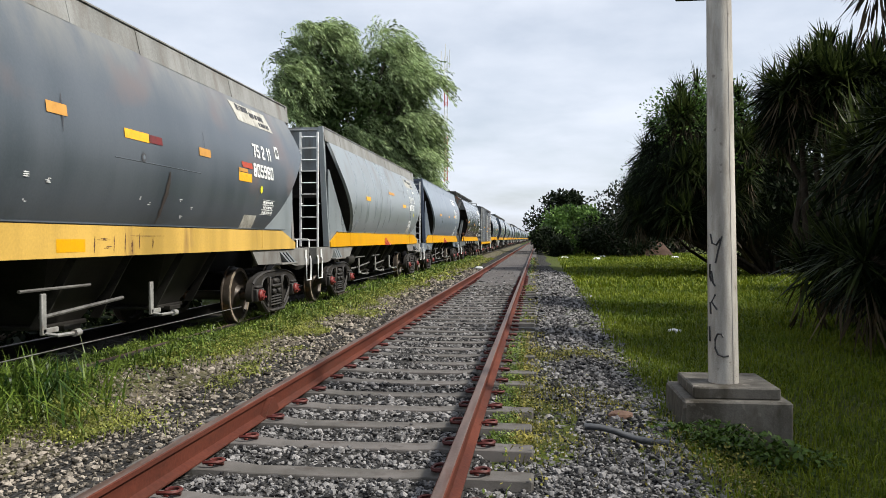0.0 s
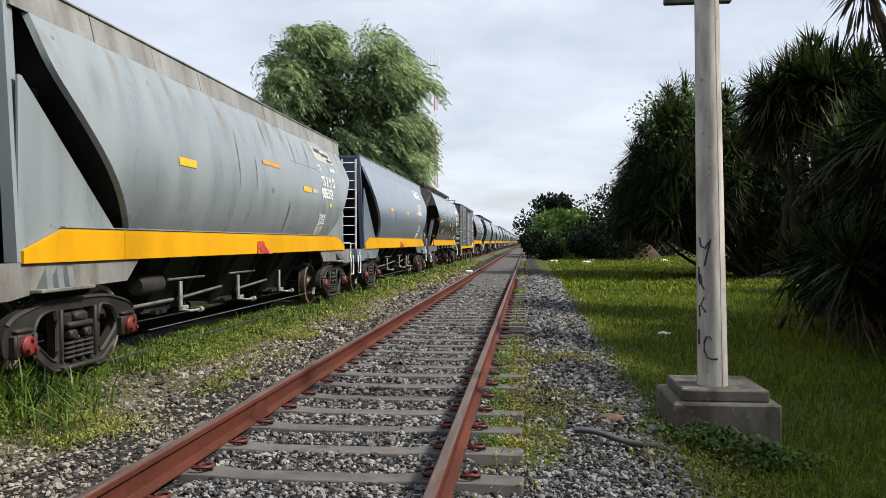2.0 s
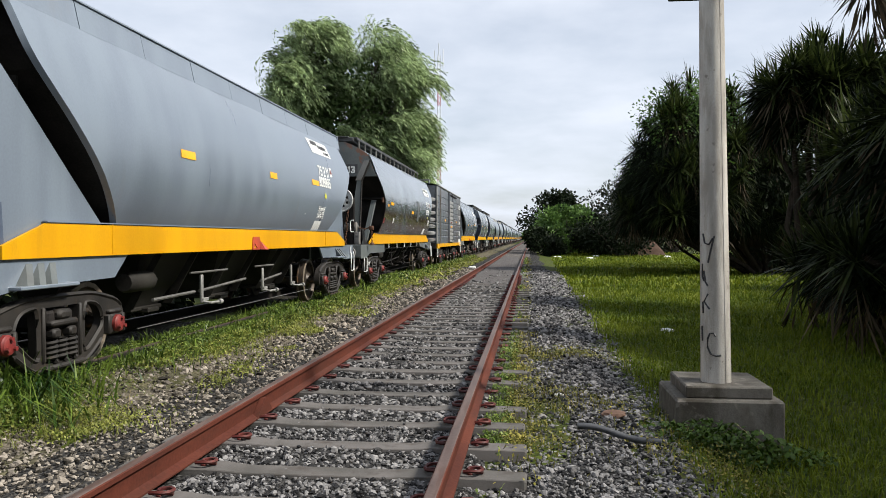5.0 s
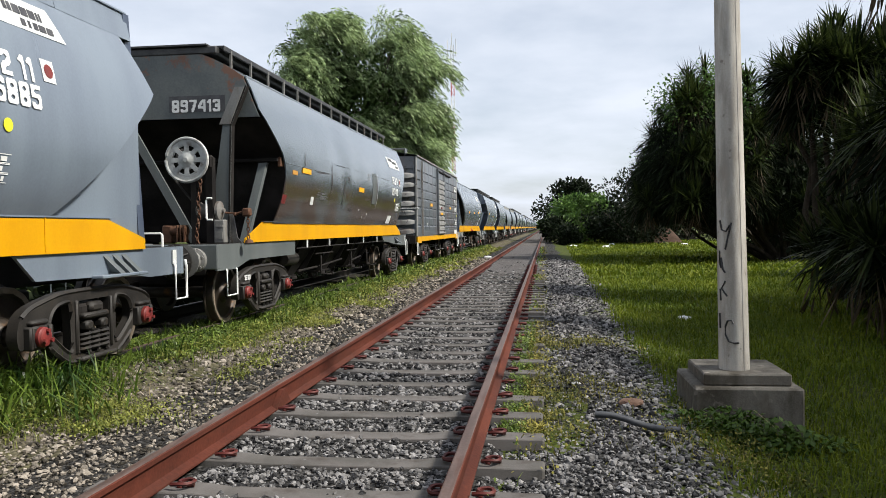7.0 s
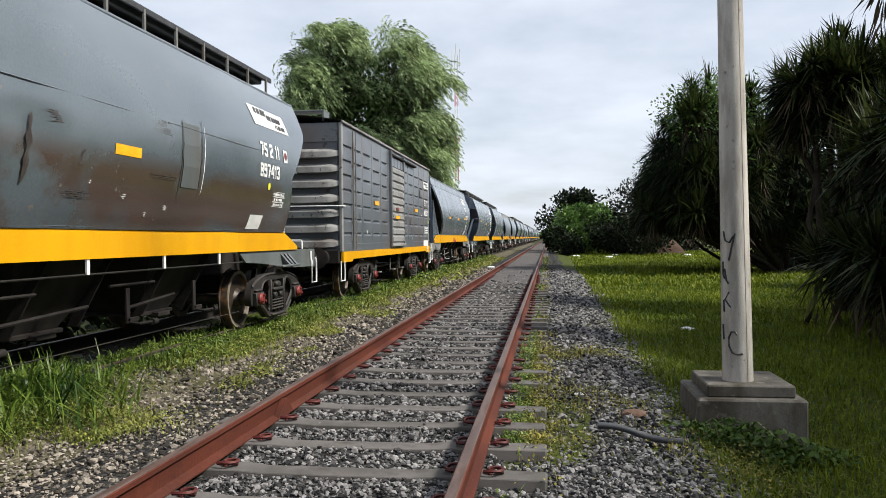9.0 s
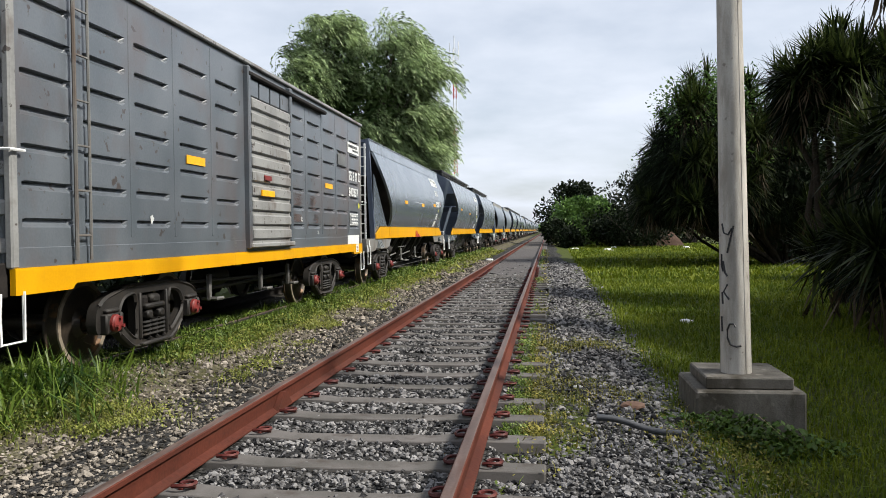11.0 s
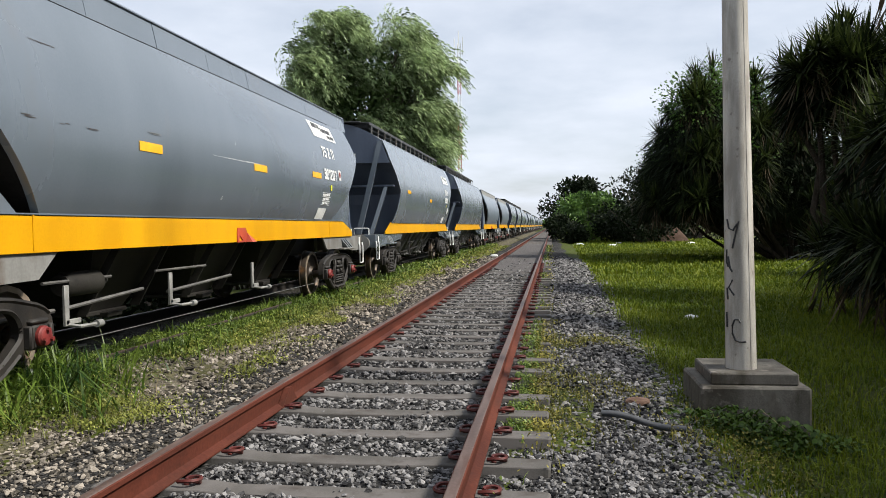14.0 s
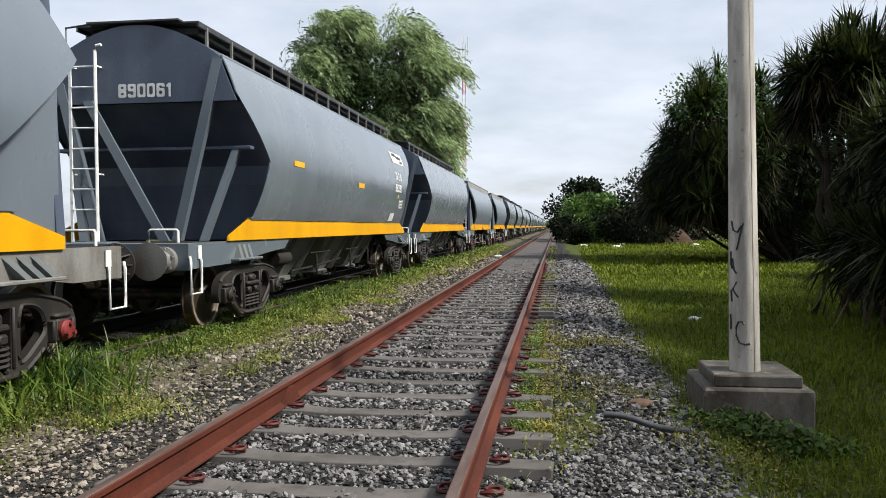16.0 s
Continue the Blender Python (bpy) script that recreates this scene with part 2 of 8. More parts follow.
    concrete=material("sleeper_concrete", (0.071, 0.067, 0.061), (0.113, 0.104, 0.099), 3.5, 0.85, bump=0.15, grain=90, per_object=0.25, spots=(0.051, 0.042, 0.036), spot_scale=5, spot_at=(0.55, 0.75), spec=0.25),
    plinth=material("stained_concrete", (0.066, 0.061, 0.052), (0.144, 0.133, 0.116), 3.0, 0.88, bump=0.25, grain=80, stretch=(1.5, 1.5, 0.7), spots=(0.047, 0.040, 0.029), spot_scale=2.2, spot_at=(0.48, 0.66), chips=(0.22, 0.20, 0.175), chip_scale=7, chip_at=(0.62, 0.72), spec=0.2),
    pole=material("pale_pole_concrete", (0.270, 0.250, 0.222), (0.470, 0.448, 0.408), 2.6, 0.82, bump=0.15, grain=110, stretch=(4, 4, 0.7), spots=(0.225, 0.202, 0.172), spot_scale=2.4, spot_at=(0.50, 0.70), chips=(0.20, 0.18, 0.155), chip_scale=16, chip_at=(0.66, 0.72)),
    stone=material("ballast_stone", (0.015, 0.015, 0.016), (0.262, 0.254, 0.252), 14, 0.80, bump=0.3, grain=120, per_island=0.75, split=(0.26, 0.94), spec=0.15),
    stone_brown=material("earthy_ballast_stone", (0.030, 0.027, 0.022), (0.349, 0.308, 0.261), 14, 0.84, bump=0.3, grain=120, per_island=0.75, split=(0.26, 0.94), spec=0.12),
    tube=material("dark_rubber_hose", (0.024, 0.027, 0.033), (0.051, 0.054, 0.060), 6, 0.55, bump=0.05),
    paint_black=material("black_spray_paint", (0.012, 0.012, 0.014), (0.03, 0.03, 0.032), 8, 0.6),
    metal_dark=material("dark_bracket_steel", (0.03, 0.03, 0.032), (0.06, 0.06, 0.06), 6, 0.55, metal=0.3),
    litter=material("crumpled_pale_litter", (0.55, 0.55, 0.54), (0.75, 0.75, 0.74), 12, 0.6, bump=0.1),
    brickred=material("broken_brick", (0.105, 0.052, 0.032), (0.140, 0.084, 0.058), 8, 0.9, bump=0.25),
    earth=material("bare_brown_earth", (0.040, 0.025, 0.018), (0.070, 0.046, 0.035), 2.5, 0.95, bump=0.3, grain=25, spec=0.1),
    bark_dark=material("dark_yucca_bark", (0.018, 0.014, 0.010), (0.045, 0.036, 0.027), 5, 0.9, bump=0.4, grain=25, stretch=(2, 2, 0.4), spec=0.1),
    bark=material("grey_bark", (0.05, 0.042, 0.034), (0.12, 0.10, 0.08), 5, 0.9, bump=0.4, grain=25, stretch=(2, 2, 0.4), spec=0.1),
    willow=material("willow_leaves", (0.040, 0.060, 0.020), (0.410, 0.520, 0.255), 0.9, 0.40, per_island=0.42, split=(0.22, 0.68), trans=0.34, spec=0.2),
    # darker copy of the willow leaves for the crown's inner shade
    willow_shaded=material("willow_shade_leaves", (0.032, 0.060, 0.017), (0.085, 0.123, 0.041), 0.6, 0.55, per_island=0.4, split=(0.25, 0.8), trans=0.2, spec=0.1),
    yucca=material("yucca_leaves", (0.003, 0.007, 0.002), (0.055, 0.074, 0.019), 0.8, 0.45, per_island=0.5, split=(0.30, 0.90), trans=0.35, spec=0.12),
    # darker copy of the yucca leaves: the clump's inner shade as colour
    yucca_shaded=material("shaded_yucca_leaves", (0.004, 0.007, 0.003), (0.014, 0.021, 0.009), 0.8, 0.6, per_island=0.5, split=(0.25, 0.8), spec=0.05),
    yucca_dead=material("dry_hanging_leaves", (0.032, 0.025, 0.015), (0.085, 0.065, 0.040), 1.0, 0.75, per_island=0.5, split=(0.25, 0.8), spec=0.1),
    bush=material("bush_leaves", (0.031, 0.070, 0.018), (0.119, 0.208, 0.041), 0.6, 0.5, per_island=0.45, split=(0.25, 0.8), trans=0.2, spec=0.2),
    # near black: dark foliage, and shrubs that only fill shaded gaps
    bush_dark=material("dark_shade_leaves", (0.005, 0.010, 0.004), (0.014, 0.022, 0.007), 0.8, 0.55, per_island=0.4, split=(0.25, 0.8), trans=0.1, spec=0.1),
    lawn=material("lawn_blades", (0.052, 0.088, 0.005), (0.169, 0.200, 0.016), 0.35, 0.55, per_island=0.5, split=(0.25, 0.8), trans=0.3, spec=0.15),
    weed=material("low_weed_leaves", (0.086, 0.110, 0.022), (0.322, 0.334, 0.082), 1.8, 0.5, per_island=0.5, split=(0.25, 0.85), trans=0.3, spec=0.2),
    weed_green=material("deep_green_weed_leaves", (0.030, 0.062, 0.008), (0.203, 0.270, 0.050), 1.8, 0.45, per_island=0.5, split=(0.25, 0.85), trans=0.25, spec=0.25),
    weed_dull=material("dull_olive_weed_leaves", (0.048, 0.060, 0.013), (0.282, 0.246, 0.056), 0.9, 0.55, per_island=0.6, split=(0.25, 0.85), trans=0.2, spec=0.15),
    creeper=material("dark_creeper_leaves", (0.014, 0.034, 0.004), (0.069, 0.122, 0.015), 0.9, 0.5, per_island=0.5, split=(0.25, 0.85), trans=0.15, spec=0.2),
    tall=material("tall_grass_blades", (0.011, 0.035, 0.005), (0.162, 0.234, 0.037), 1.6, 0.38, per_island=0.5, split=(0.25, 0.8), trans=0.3, spec=0.25),
    dry=material("dry_straw", (0.22, 0.17, 0.09), (0.36, 0.29, 0.17), 3, 0.8, per_island=0.4, spec=0.2),
)


def ground_material(name, colours, cell, soil, soil_at, bump):
    """Crushed stone in cells, with soil showing through in patches."""
    m = bpy.data.materials.new(name)
    m.use_nodes = True
    nt = m.node_tree
    N, L = nt.nodes.new, nt.links.new
    bs = nt.nodes["Principled BSDF"]
    co = N("ShaderNodeTexCoord")
    vo = N("ShaderNodeTexVoronoi"); vo.inputs["Scale"].default_value = cell
    L(co.outputs["Object"], vo.inputs["Vector"])
    sep = N("ShaderNodeSeparateColor"); L(vo.outputs["Color"], sep.inputs[0])
    r = N("ShaderNodeValToRGB")
    r.color_ramp.elements[0].color, r.color_ramp.elements[1].color = (*colours[0], 1), (*colours[1], 1)
    L(sep.outputs[0], r.inputs[0])
    no, nr = N("ShaderNodeTexNoise"), N("ShaderNodeValToRGB")
    no.inputs["Scale"].default_value, no.inputs["Detail"].default_value = 0.8, 9
    no.inputs["Roughness"].default_value = 0.65
    L(co.outputs["Object"], no.inputs["Vector"]); L(no.outputs["Fac"], nr.inputs[0])
    nr.color_ramp.elements[0].position, nr.color_ramp.elements[1].position = soil_at
    mx = N("ShaderNodeMixRGB"); L(nr.outputs[0], mx.inputs[0]); L(r.outputs[0], mx.inputs[1])
    fi, fr = N("ShaderNodeTexNoise"), N("ShaderNodeValToRGB")
    fi.inputs["Scale"].default_value, fi.inputs["Detail"].default_value = 14, 6
    L(co.outputs["Object"], fi.inputs["Vector"]); L(fi.outputs["Fac"], fr.inputs[0])
    fr.color_ramp.elements[0].position, fr.color_ramp.elements[1].position = 0.3, 0.7
    fr.color_ramp.elements[0].color, fr.color_ramp.elements[1].color = (*soil[0], 1), (*soil[1], 1)
    L(fr.outputs[0], mx.inputs[2]); L(mx.outputs[0], bs.inputs["Base Color"])
    bs.inputs["Roughness"].default_value = 0.92
    bs.inputs["Specular IOR Level"].default_value = 0.12
    bp = N("ShaderNodeBump"); bp.inputs["Strength"].default_value, bp.inputs["Distance"].default_value = bump, 0.03
    bp.invert = True
    L(vo.outputs["Distance"], bp.inputs["Height"]); L(bp.outputs[0], bs.inputs["Normal"])
    return m


# near-black bed: the shade in the gaps between stones, put into its colour
M["bed"] = ground_material("ballast_bed", ((0.008, 0.008, 0.008), (0.060, 0.058, 0.056)), 30, ((0.030, 0.025, 0.018), (0.075, 0.062, 0.046)), (0.62, 0.8), 1.0)
M["soil"] = ground_material("grassy_soil", ((0.024, 0.037, 0.005), (0.060, 0.077, 0.011)), 16, ((0.028, 0.036, 0.008), (0.062, 0.062, 0.020)), (0.45, 0.65), 0.5)
M["verge"] = ground_material("weedy_verge_soil", ((0.045, 0.040, 0.030), (0.15, 0.13, 0.10)), 26, ((0.035, 0.045, 0.012), (0.11, 0.10, 0.045)), (0.45, 0.65), 0.8)
# dark colours that hold the shade under the train
M["bed_shaded"] = ground_material("shaded_ballast_bed", ((0.014, 0.013, 0.012), (0.05, 0.046, 0.042)), 21, ((0.012, 0.012, 0.008), (0.035, 0.032, 0.02)), (0.4, 0.6), 1.0)
M["fines"] = ground_material("compacted_dark_fines", ((0.064, 0.060, 0.060), (0.112, 0.105, 0.104)), 45, ((0.053, 0.049, 0.046), (0.090, 0.083, 0.075)), (0.5, 0.75), 0.4)


# ---------------------------------------------------------------- mesh building
class Shape:
    """Vertices and faces gathered for one mesh."""

    def __init__(self):
        self.v, self.f = [], []

    def add(self, verts, faces):
        n = len(self.v)
        self.v += [tuple(p) for p in verts]
        self.f += [tuple(i + n for i in f) for f in faces]
        return self

    def box(self, c, s, b=0.0):
        """A box with its centre and size; b: the chamfer of its edges."""
        hx, hy, hz = s[0] / 2, s[1] / 2, s[2] / 2
        b = min(b, hx * 0.9, hy * 0.9, hz * 0.9)
        if b <= 0:
            p = [(c[0] + i * hx, c[1] + j * hy, c[2] + k * hz) for i in (-1, 1) for j in (-1, 1) for k in (-1, 1)]
            return self.add(p, [(0, 1, 3, 2), (4, 6, 7, 5), (0, 4, 5, 1), (2, 3, 7, 6), (0, 2, 6, 4), (1, 5, 7, 3)])
        p, key = [], {}
        for i in (-1, 1):
            for j in (-1, 1):
                for k in (-1, 1):
                    for ax in range(3):
                        h = [hx - b, hy - b, hz - b]
                        h[ax] += b
                        key[i, j, k, ax] = len(p)
                        p.append((c[0] + i * h[0], c[1] + j * h[1], c[2] + k * h[2]))
        f = []
        for i in (-1, 1):
            f.append([key[i, j, k, 0] for j, k in ((-1, -1), (1, -1), (1, 1), (-1, 1))])
            f.append([key[j, i, k, 1] for j, k in ((-1, -1), (-1, 1), (1, 1), (1, -1))])
            f.append([key[j, k, i, 2] for j, k in ((-1, -1), (1, -1), (1, 1), (-1, 1))])
            for j in (-1, 1):
                f.append([key[i, j, -1, 0], key[i, j, 1, 0], key[i, j, 1, 1], key[i, j, -1, 1]])
                f.append([key[i, -1, j, 0], key[i, 1, j, 0], key[i, 1, j, 2], key[i, -1, j, 2]])
                f.append([key[-1, i, j, 1], key[1, i, j, 1], key[1, i, j, 2], key[-1, i, j, 2]])
                for k in (-1, 1):
                    f.append([key[i, j, k, 0], key[i, j, k, 1], key[i, j, k, 2]])
        return self.add(p, f)

    def tube(self, path, r, seg=8, r2=None):
        """A round bar along a path of points."""
        pts = [Vector(p) for p in path]
        r2 = r if r2 is None else r2
        rings, n = [], len(pts)
        for i, p in enumerate(pts):
            d = (pts[min(i + 1, n - 1)] - pts[max(i - 1, 0)]).normalized()
            u = d.cross(Vector((0, 0, 1)))
            u = d.cross(Vector((1, 0, 0))) if u.length < 0.1 else u
            u.normalize()
            w = d.cross(u)
            rad = r + (r2 - r) * i / max(n - 1, 1)
            rings.append([p + (u * math.cos(a) + w * math.sin(a)) * rad for a in (2 * math.pi * k / seg for k in range(seg))])
        v = [q for ring in rings for q in ring]
        f = [(i * seg + k, i * seg + (k + 1) % seg, (i + 1) * seg + (k + 1) % seg, (i + 1) * seg + k) for i in range(n - 1) for k in range(seg)]
        f += [tuple(range(seg))[::-1], tuple(range((n - 1) * seg, n * seg))]
        return self.add(v, f)

    def lathe(self, profile, seg=28, axis="x", c=(0, 0, 0)):
        """A profile of (along, radius) turned round an axis."""
        v, f, n = [], [], len(profile)
        for k in range(seg):
            ca, sa = math.cos(2 * math.pi * k / seg), math.sin(2 * math.pi * k / seg)
            for a, r in profile:
                q = {"x": (a, r * ca, r * sa), "y": (r * ca, a, r * sa), "z": (r * ca, r * sa, a)}[axis]
                v.append((q[0] + c[0], q[1] + c[1], q[2] + c[2]))
        for k in range(seg):
            for i in range(n - 1):
                f.append((k * n + i, k * n + i + 1, (k + 1) % seg * n + i + 1, (k + 1) % seg * n + i))
        return self.add(v, f)

    def plate(self, outline, lo, hi, axis="x", holes=()):
        """A flat outline, with holes, given thickness along an axis."""
        loops = [outline, *holes]
        flat = [p for loop in loops for p in loop]
        tris = geometry.tessellate_polygon([[Vector((a, b, 0)) for a, b in loop] for loop in loops])
        put = {"x": lambda a, b, h: (h, a, b), "y": lambda a, b, h: (a, h, b), "z": lambda a, b, h: (a, b, h)}[axis]
        n = len(flat)
        v = [put(a, b, lo) for a, b in flat] + [put(a, b, hi) for a, b in flat]
        f = [tuple(t) for t in tris] + [tuple(i + n for i in t)[::-1] for t in tris]
        start = 0
        for loop in loops:
            m = len(loop)
            f += [(start + i, start + (i + 1) % m, start + (i + 1) % m + n, start + i + n) for i in range(m)]
            start += m
        return self.add(v, f)

    def grid(self, rows):
        """A sheet through rows of points."""
        w = len(rows[0])
        f = [(i * w + k, i * w + k + 1, (i + 1) * w + k + 1, (i + 1) * w + k) for i in range(len(rows) - 1) for k in range(w - 1)]
        return self.add([p for row in rows for p in row], f)

    def mesh(self, name, smooth=False, fix=True):
        me = bpy.data.meshes.new(name)
        me.from_pydata(self.v, [], self.f)
        if fix:
            bm = bmesh.new()
            bm.from_mesh(me)
            if fix == "weld":
                bmesh.ops.remove_doubles(bm, verts=bm.verts, dist=1e-4)
            bmesh.ops.recalc_face_normals(bm, faces=bm.faces)
            bm.to_mesh(me)
            bm.free()
        if smooth:
            me.polygons.foreach_set("use_smooth", [True] * len(me.polygons))
            try:
                me.set_sharp_from_angle(angle=radians(smooth if smooth > 1 else 40))
            except AttributeError:
                pass
        me.update()
        return me


def part(name, shape, mat, parent=None, label="", smooth=False, at=None):
    """One mesh object, under its thing. The shape may be a finished mesh, shared with others; each object has its own material."""
    me = shape if isinstance(shape, bpy.types.Mesh) else shape.mesh(name, smooth)
    ob = new(name, me)
    if not me.materials:
        me.materials.append(mat)
    if me.materials[0] != mat:
        ob.material_slots[0].link = "OBJECT"
        ob.material_slots[0].material = mat
    if parent:
        ob.parent = parent
    if at is not None:
        ob.matrix_basis = at
    if label:
        tagged(ob, label)
    return ob


KEPT = {}


def kept(key, make):
    if key not in KEPT:
        KEPT[key] = make()
    return KEPT[key]


GLYPHS = {      # stencilled characters, seven cells wide and eleven high, with the bridges of the stencil
    "0": "_#####_ ####### ##___## ##___## ##___## ##___## ##___## ##___## ##___## ####### _#####_",
    "1": "__##___ _###___ ####___ __##___ __##___ __##___ __##___ __##___ __##___ __##___ __##___",
    "2": "_#####_ ####### ##___## _____## ____### __####_ _####__ ###____ ##_____ ####### #######",
    "3": "_#####_ ####### ##___## _____## __#####  __####_ __##### _____## ##___## ####### _#####_",
    "4": "____###  ___####  __##_##  _###_## _##__## ##___## ####### ####### _____## _____## _____##",
    "5": "####### ####### ##_____ ##_____ ######_ ####### _____## _____## ##___## ####### _#####_",
    "6": "_#####_ ####### ##___## ##_____ ######_ ####### ##___## ##___## ##___## ####### _#####_",
    "7": "####### ####### _____## ____##_ ____##_ ___###_ ___##__ ___##__ __###__ __##___ __##___",
    "8": "_#####_ ####### ##___## ##___## ####### _#####_ ####### ##___## ##___## ####### _#####_",
    "9": "_#####_ ####### ##___## ##___## ####### _###### _____## _____## ##___## ####### _#####_",
}


def glyph(ch):
    """Cells of one character as quads, and small triangles that ease its corners."""
    rows = GLYPHS[ch].split()
    full = lambda r, c: 0 <= r < 11 and 0 <= c < 7 and rows[r][c] == "#"
    v, f = [], []
    for r in range(11):
        for c in range(7):
            q = [(c, -r), (c + 1, -r), (c + 1, -r - 1), (c, -r - 1)]
            n = len(v)
            if full(r, c):
                v += q
                f.append((n, n + 1, n + 2, n + 3))
                continue
            for dr, dc, k in ((-1, -1, 0), (-1, 1, 1), (1, 1, 2), (1, -1, 3)):
                if full(r + dr, c) and full(r, c + dc) and full(r + dr, c + dc):
                    n = len(v)
                    v += [q[k - 1], q[k], q[(k + 1) % 4]]
                    f.append((n, n + 1, n + 2))
            outer = [(r + dr, c, r, c + dc, k) for dr, dc, k in ((-1, -1, 0), (-1, 1, 1), (1, 1, 2), (1, -1, 3))]
            if (r in (0, 10)) and (c in (0, 6)):
                for ar, ac, br, bc, k in outer:
                    if full(ar, ac) and full(br, bc) and not full(ar, bc):
                        n = len(v)
                        v += [q[k - 1], q[k], q[(k + 1) % 4]]
                        f.append((n, n + 1, n + 2))
    return [(a / 11, b / 11 + 0.5) for a, b in v], f


def lettering(text, size):
    """Stencilled characters one by one: their vertices (along, up), centred on the line, and faces."""
    wide = [0.36 if ch == " " else 0.50 if ch == "1" else 0.75 for ch in text]
    u, out = -sum(wide) / 2, []
    for ch, w in zip(text, wide):
        if ch != " ":
            v, f = glyph(ch)
            out.append(([((u + a) * size, b * size) for a, b in v], f))
        u += w
    return out


# ---------------------------------------------------------------- ground and tracks
GAUGE = 1.762          # between the rail heads' middles
RAIL_TOP = 0.17
TRAIN_X = -4.14        # the middle of the train's track
PITCH, FIRST = 0.655, 4.41     # sleepers: their distance, and the place of one of them


def smoothstep(a, b, x):
    t = min(max((x - a) / (b - a), 0), 1)
    return t * t * (3 - 2 * t)


def ground_z(x, y):
    """The lie of the land: a low lawn beside the line, weedy earth between the two tracks."""
    z = -0.10 - 0.20 * smoothstep(2.0, 3.4, x)
    z += 0.06 * math.exp(-((x - TRAIN_X) / 1.6) ** 2)
    z -= 0.10 * smoothstep(2.3, 3.2, x) * smoothstep(12.0, 8.5, y)
    z -= 0.15 * smoothstep(-6.0, -8.0, x)
    wob = noise.noise(Vector((x * 0.35, y * 0.22, 0.3)))
    return z + 0.05 * wob * smoothstep(1.5, 4.0, abs(x - 0.1))


def bed_z(x, y):
    """The ballast of the near track: flat between the rails, falling at the shoulders."""
    z = -0.060 + 0.030 * noise.noise(Vector((x * 1.7, y * 1.3, 5.0)))
    right = 1.75 + 0.25 * noise.noise(Vector((y * 0.15, 2.0, 0)))
    z -= 0.36 * smoothstep(right, right + 1.55, x)
    z -= 0.20 * smoothstep(-1.9, -2.9, x)
    if abs(x) < 0.80:
        z += 0.006
    z -= 0.12 * smoothstep(3.0, 3.5, x)
    z -= (0.030 + 0.055 * smoothstep(5.2, 6.0, y) * smoothstep(8.0, 7.0, y)) * smoothstep(0.95, 1.05, x) * smoothstep(1.95, 1.45, x)
    return z


def verge_z(x, y):
    """The strip between the tracks: it rises towards the train's near rail."""
    z = -0.075 + 0.05 * noise.noise(Vector((x * 1.4, y * 0.9, 9)))
    return z - 0.10 * smoothstep(-2.1, -1.75, x) + 0.15 * smoothstep(-2.3, -2.95, x) - 0.06 * smoothstep(-3.2, -3.45, x)


def steps(points):
    """Numbers from a list of (start, step), up to the last start."""
    out = []
    for (a, d), (b, _) in zip(points, points[1:]):
        n = max(1, round((b - a) / d))
        out += [a + (b - a) * i / n for i in range(n)]
    return out + [points[-1][0]]


def build_ground():
    xs = steps([(-700, 150), (-100, 20), (-20, 3), (-8, 0.5), (12, 3), (40, 20), (100, 150), (700, 0)])
    ys = steps([(-60, 6), (0, 0.5), (40, 2), (100, 12), (300, 100), (2200, 0)])
    sh = Shape().grid([[(x, y, ground_z(x, y)) for x in xs] for y in ys])
    tagged(part("ground", sh, M["soil"], smooth=True), "green and brown grassy soil of the railway verge and lawn", "ground", kind="structure")
    xs = steps([(-2.5, 0.12), (3.6, 0)])
    ys = steps([(-12, 1), (0, 0.12), (12, 0.25), (30, 1), (160, 8), (520, 0)])
    sh = Shape().grid([[(x, y, bed_z(x, y)) for x in xs] for y in ys])
    tagged(part("ballast_bed", sh, M["bed"], smooth=True), "bed of crushed grey stone under the empty track", "ballast", kind="structure")
    xs = steps([(-3.5, 0.15), (-1.7, 0)])
    ys = steps([(-12, 1), (0, 0.2), (30, 0.5), (60, 4), (200, 0)])
    sh = Shape().grid([[(x, y, verge_z(x, y)) for x in xs] for y in ys])
    tagged(part("weedy_verge", sh, M["verge"], smooth=True), "weedy strip of earth and stones between the two tracks", "ground", kind="structure")
    sh = Shape().grid([[(x, y, -0.012 - 0.075 * smoothstep(29.5, 23.5, y) + 0.030 * noise.noise(Vector((x * 2.1, y * 0.9, 1))) * smoothstep(34, 28, y)) for x in steps([(-0.80, 0.1), (0.80, 0)])]
                       for y in steps([(23, 0.25), (34, 2), (64, 0)])])
    tagged(part("track_infill", sh, M["fines"], smooth=True), "compacted dark fines covering the sleepers between the rails", "track infill", kind="structure")
    # the ballast of the train's track, its colour darkened for the shade beneath the wagons
    xs = steps([(TRAIN_X - 1.9, 0.25), (TRAIN_X + 1.1, 0)])
    ys = steps([(-12, 1), (0, 0.25), (40, 2), (520, 0)])
    sh = Shape().grid([[(x, y, -0.02 + 0.04 * noise.noise(Vector((x * 1.7, y * 1.1, 15))) - 0.16 * smoothstep(1.0, 1.9, abs(x - TRAIN_X))) for x in xs] for y in ys])
    tagged(part("ballast_bed", sh, M["bed_shaded"], smooth=True), "ballast under the freight train, coloured dark for its shade", "ballast", kind="structure")


build_ground()


def rail_profile():
    """Half a flat-bottomed rail, then mirrored: foot, web, head. Its base at zero."""
    half = [(0.066, 0.0), (0.066, 0.010), (0.028, 0.024), (0.010, 0.034), (0.0085, 0.132), (0.014, 0.143), (0.036, 0.152), (0.0365, 0.180), (0.030, 0.186), (0.0, 0.188)]
    return half + [(-x, z) for x, z in half[-2::-1]]


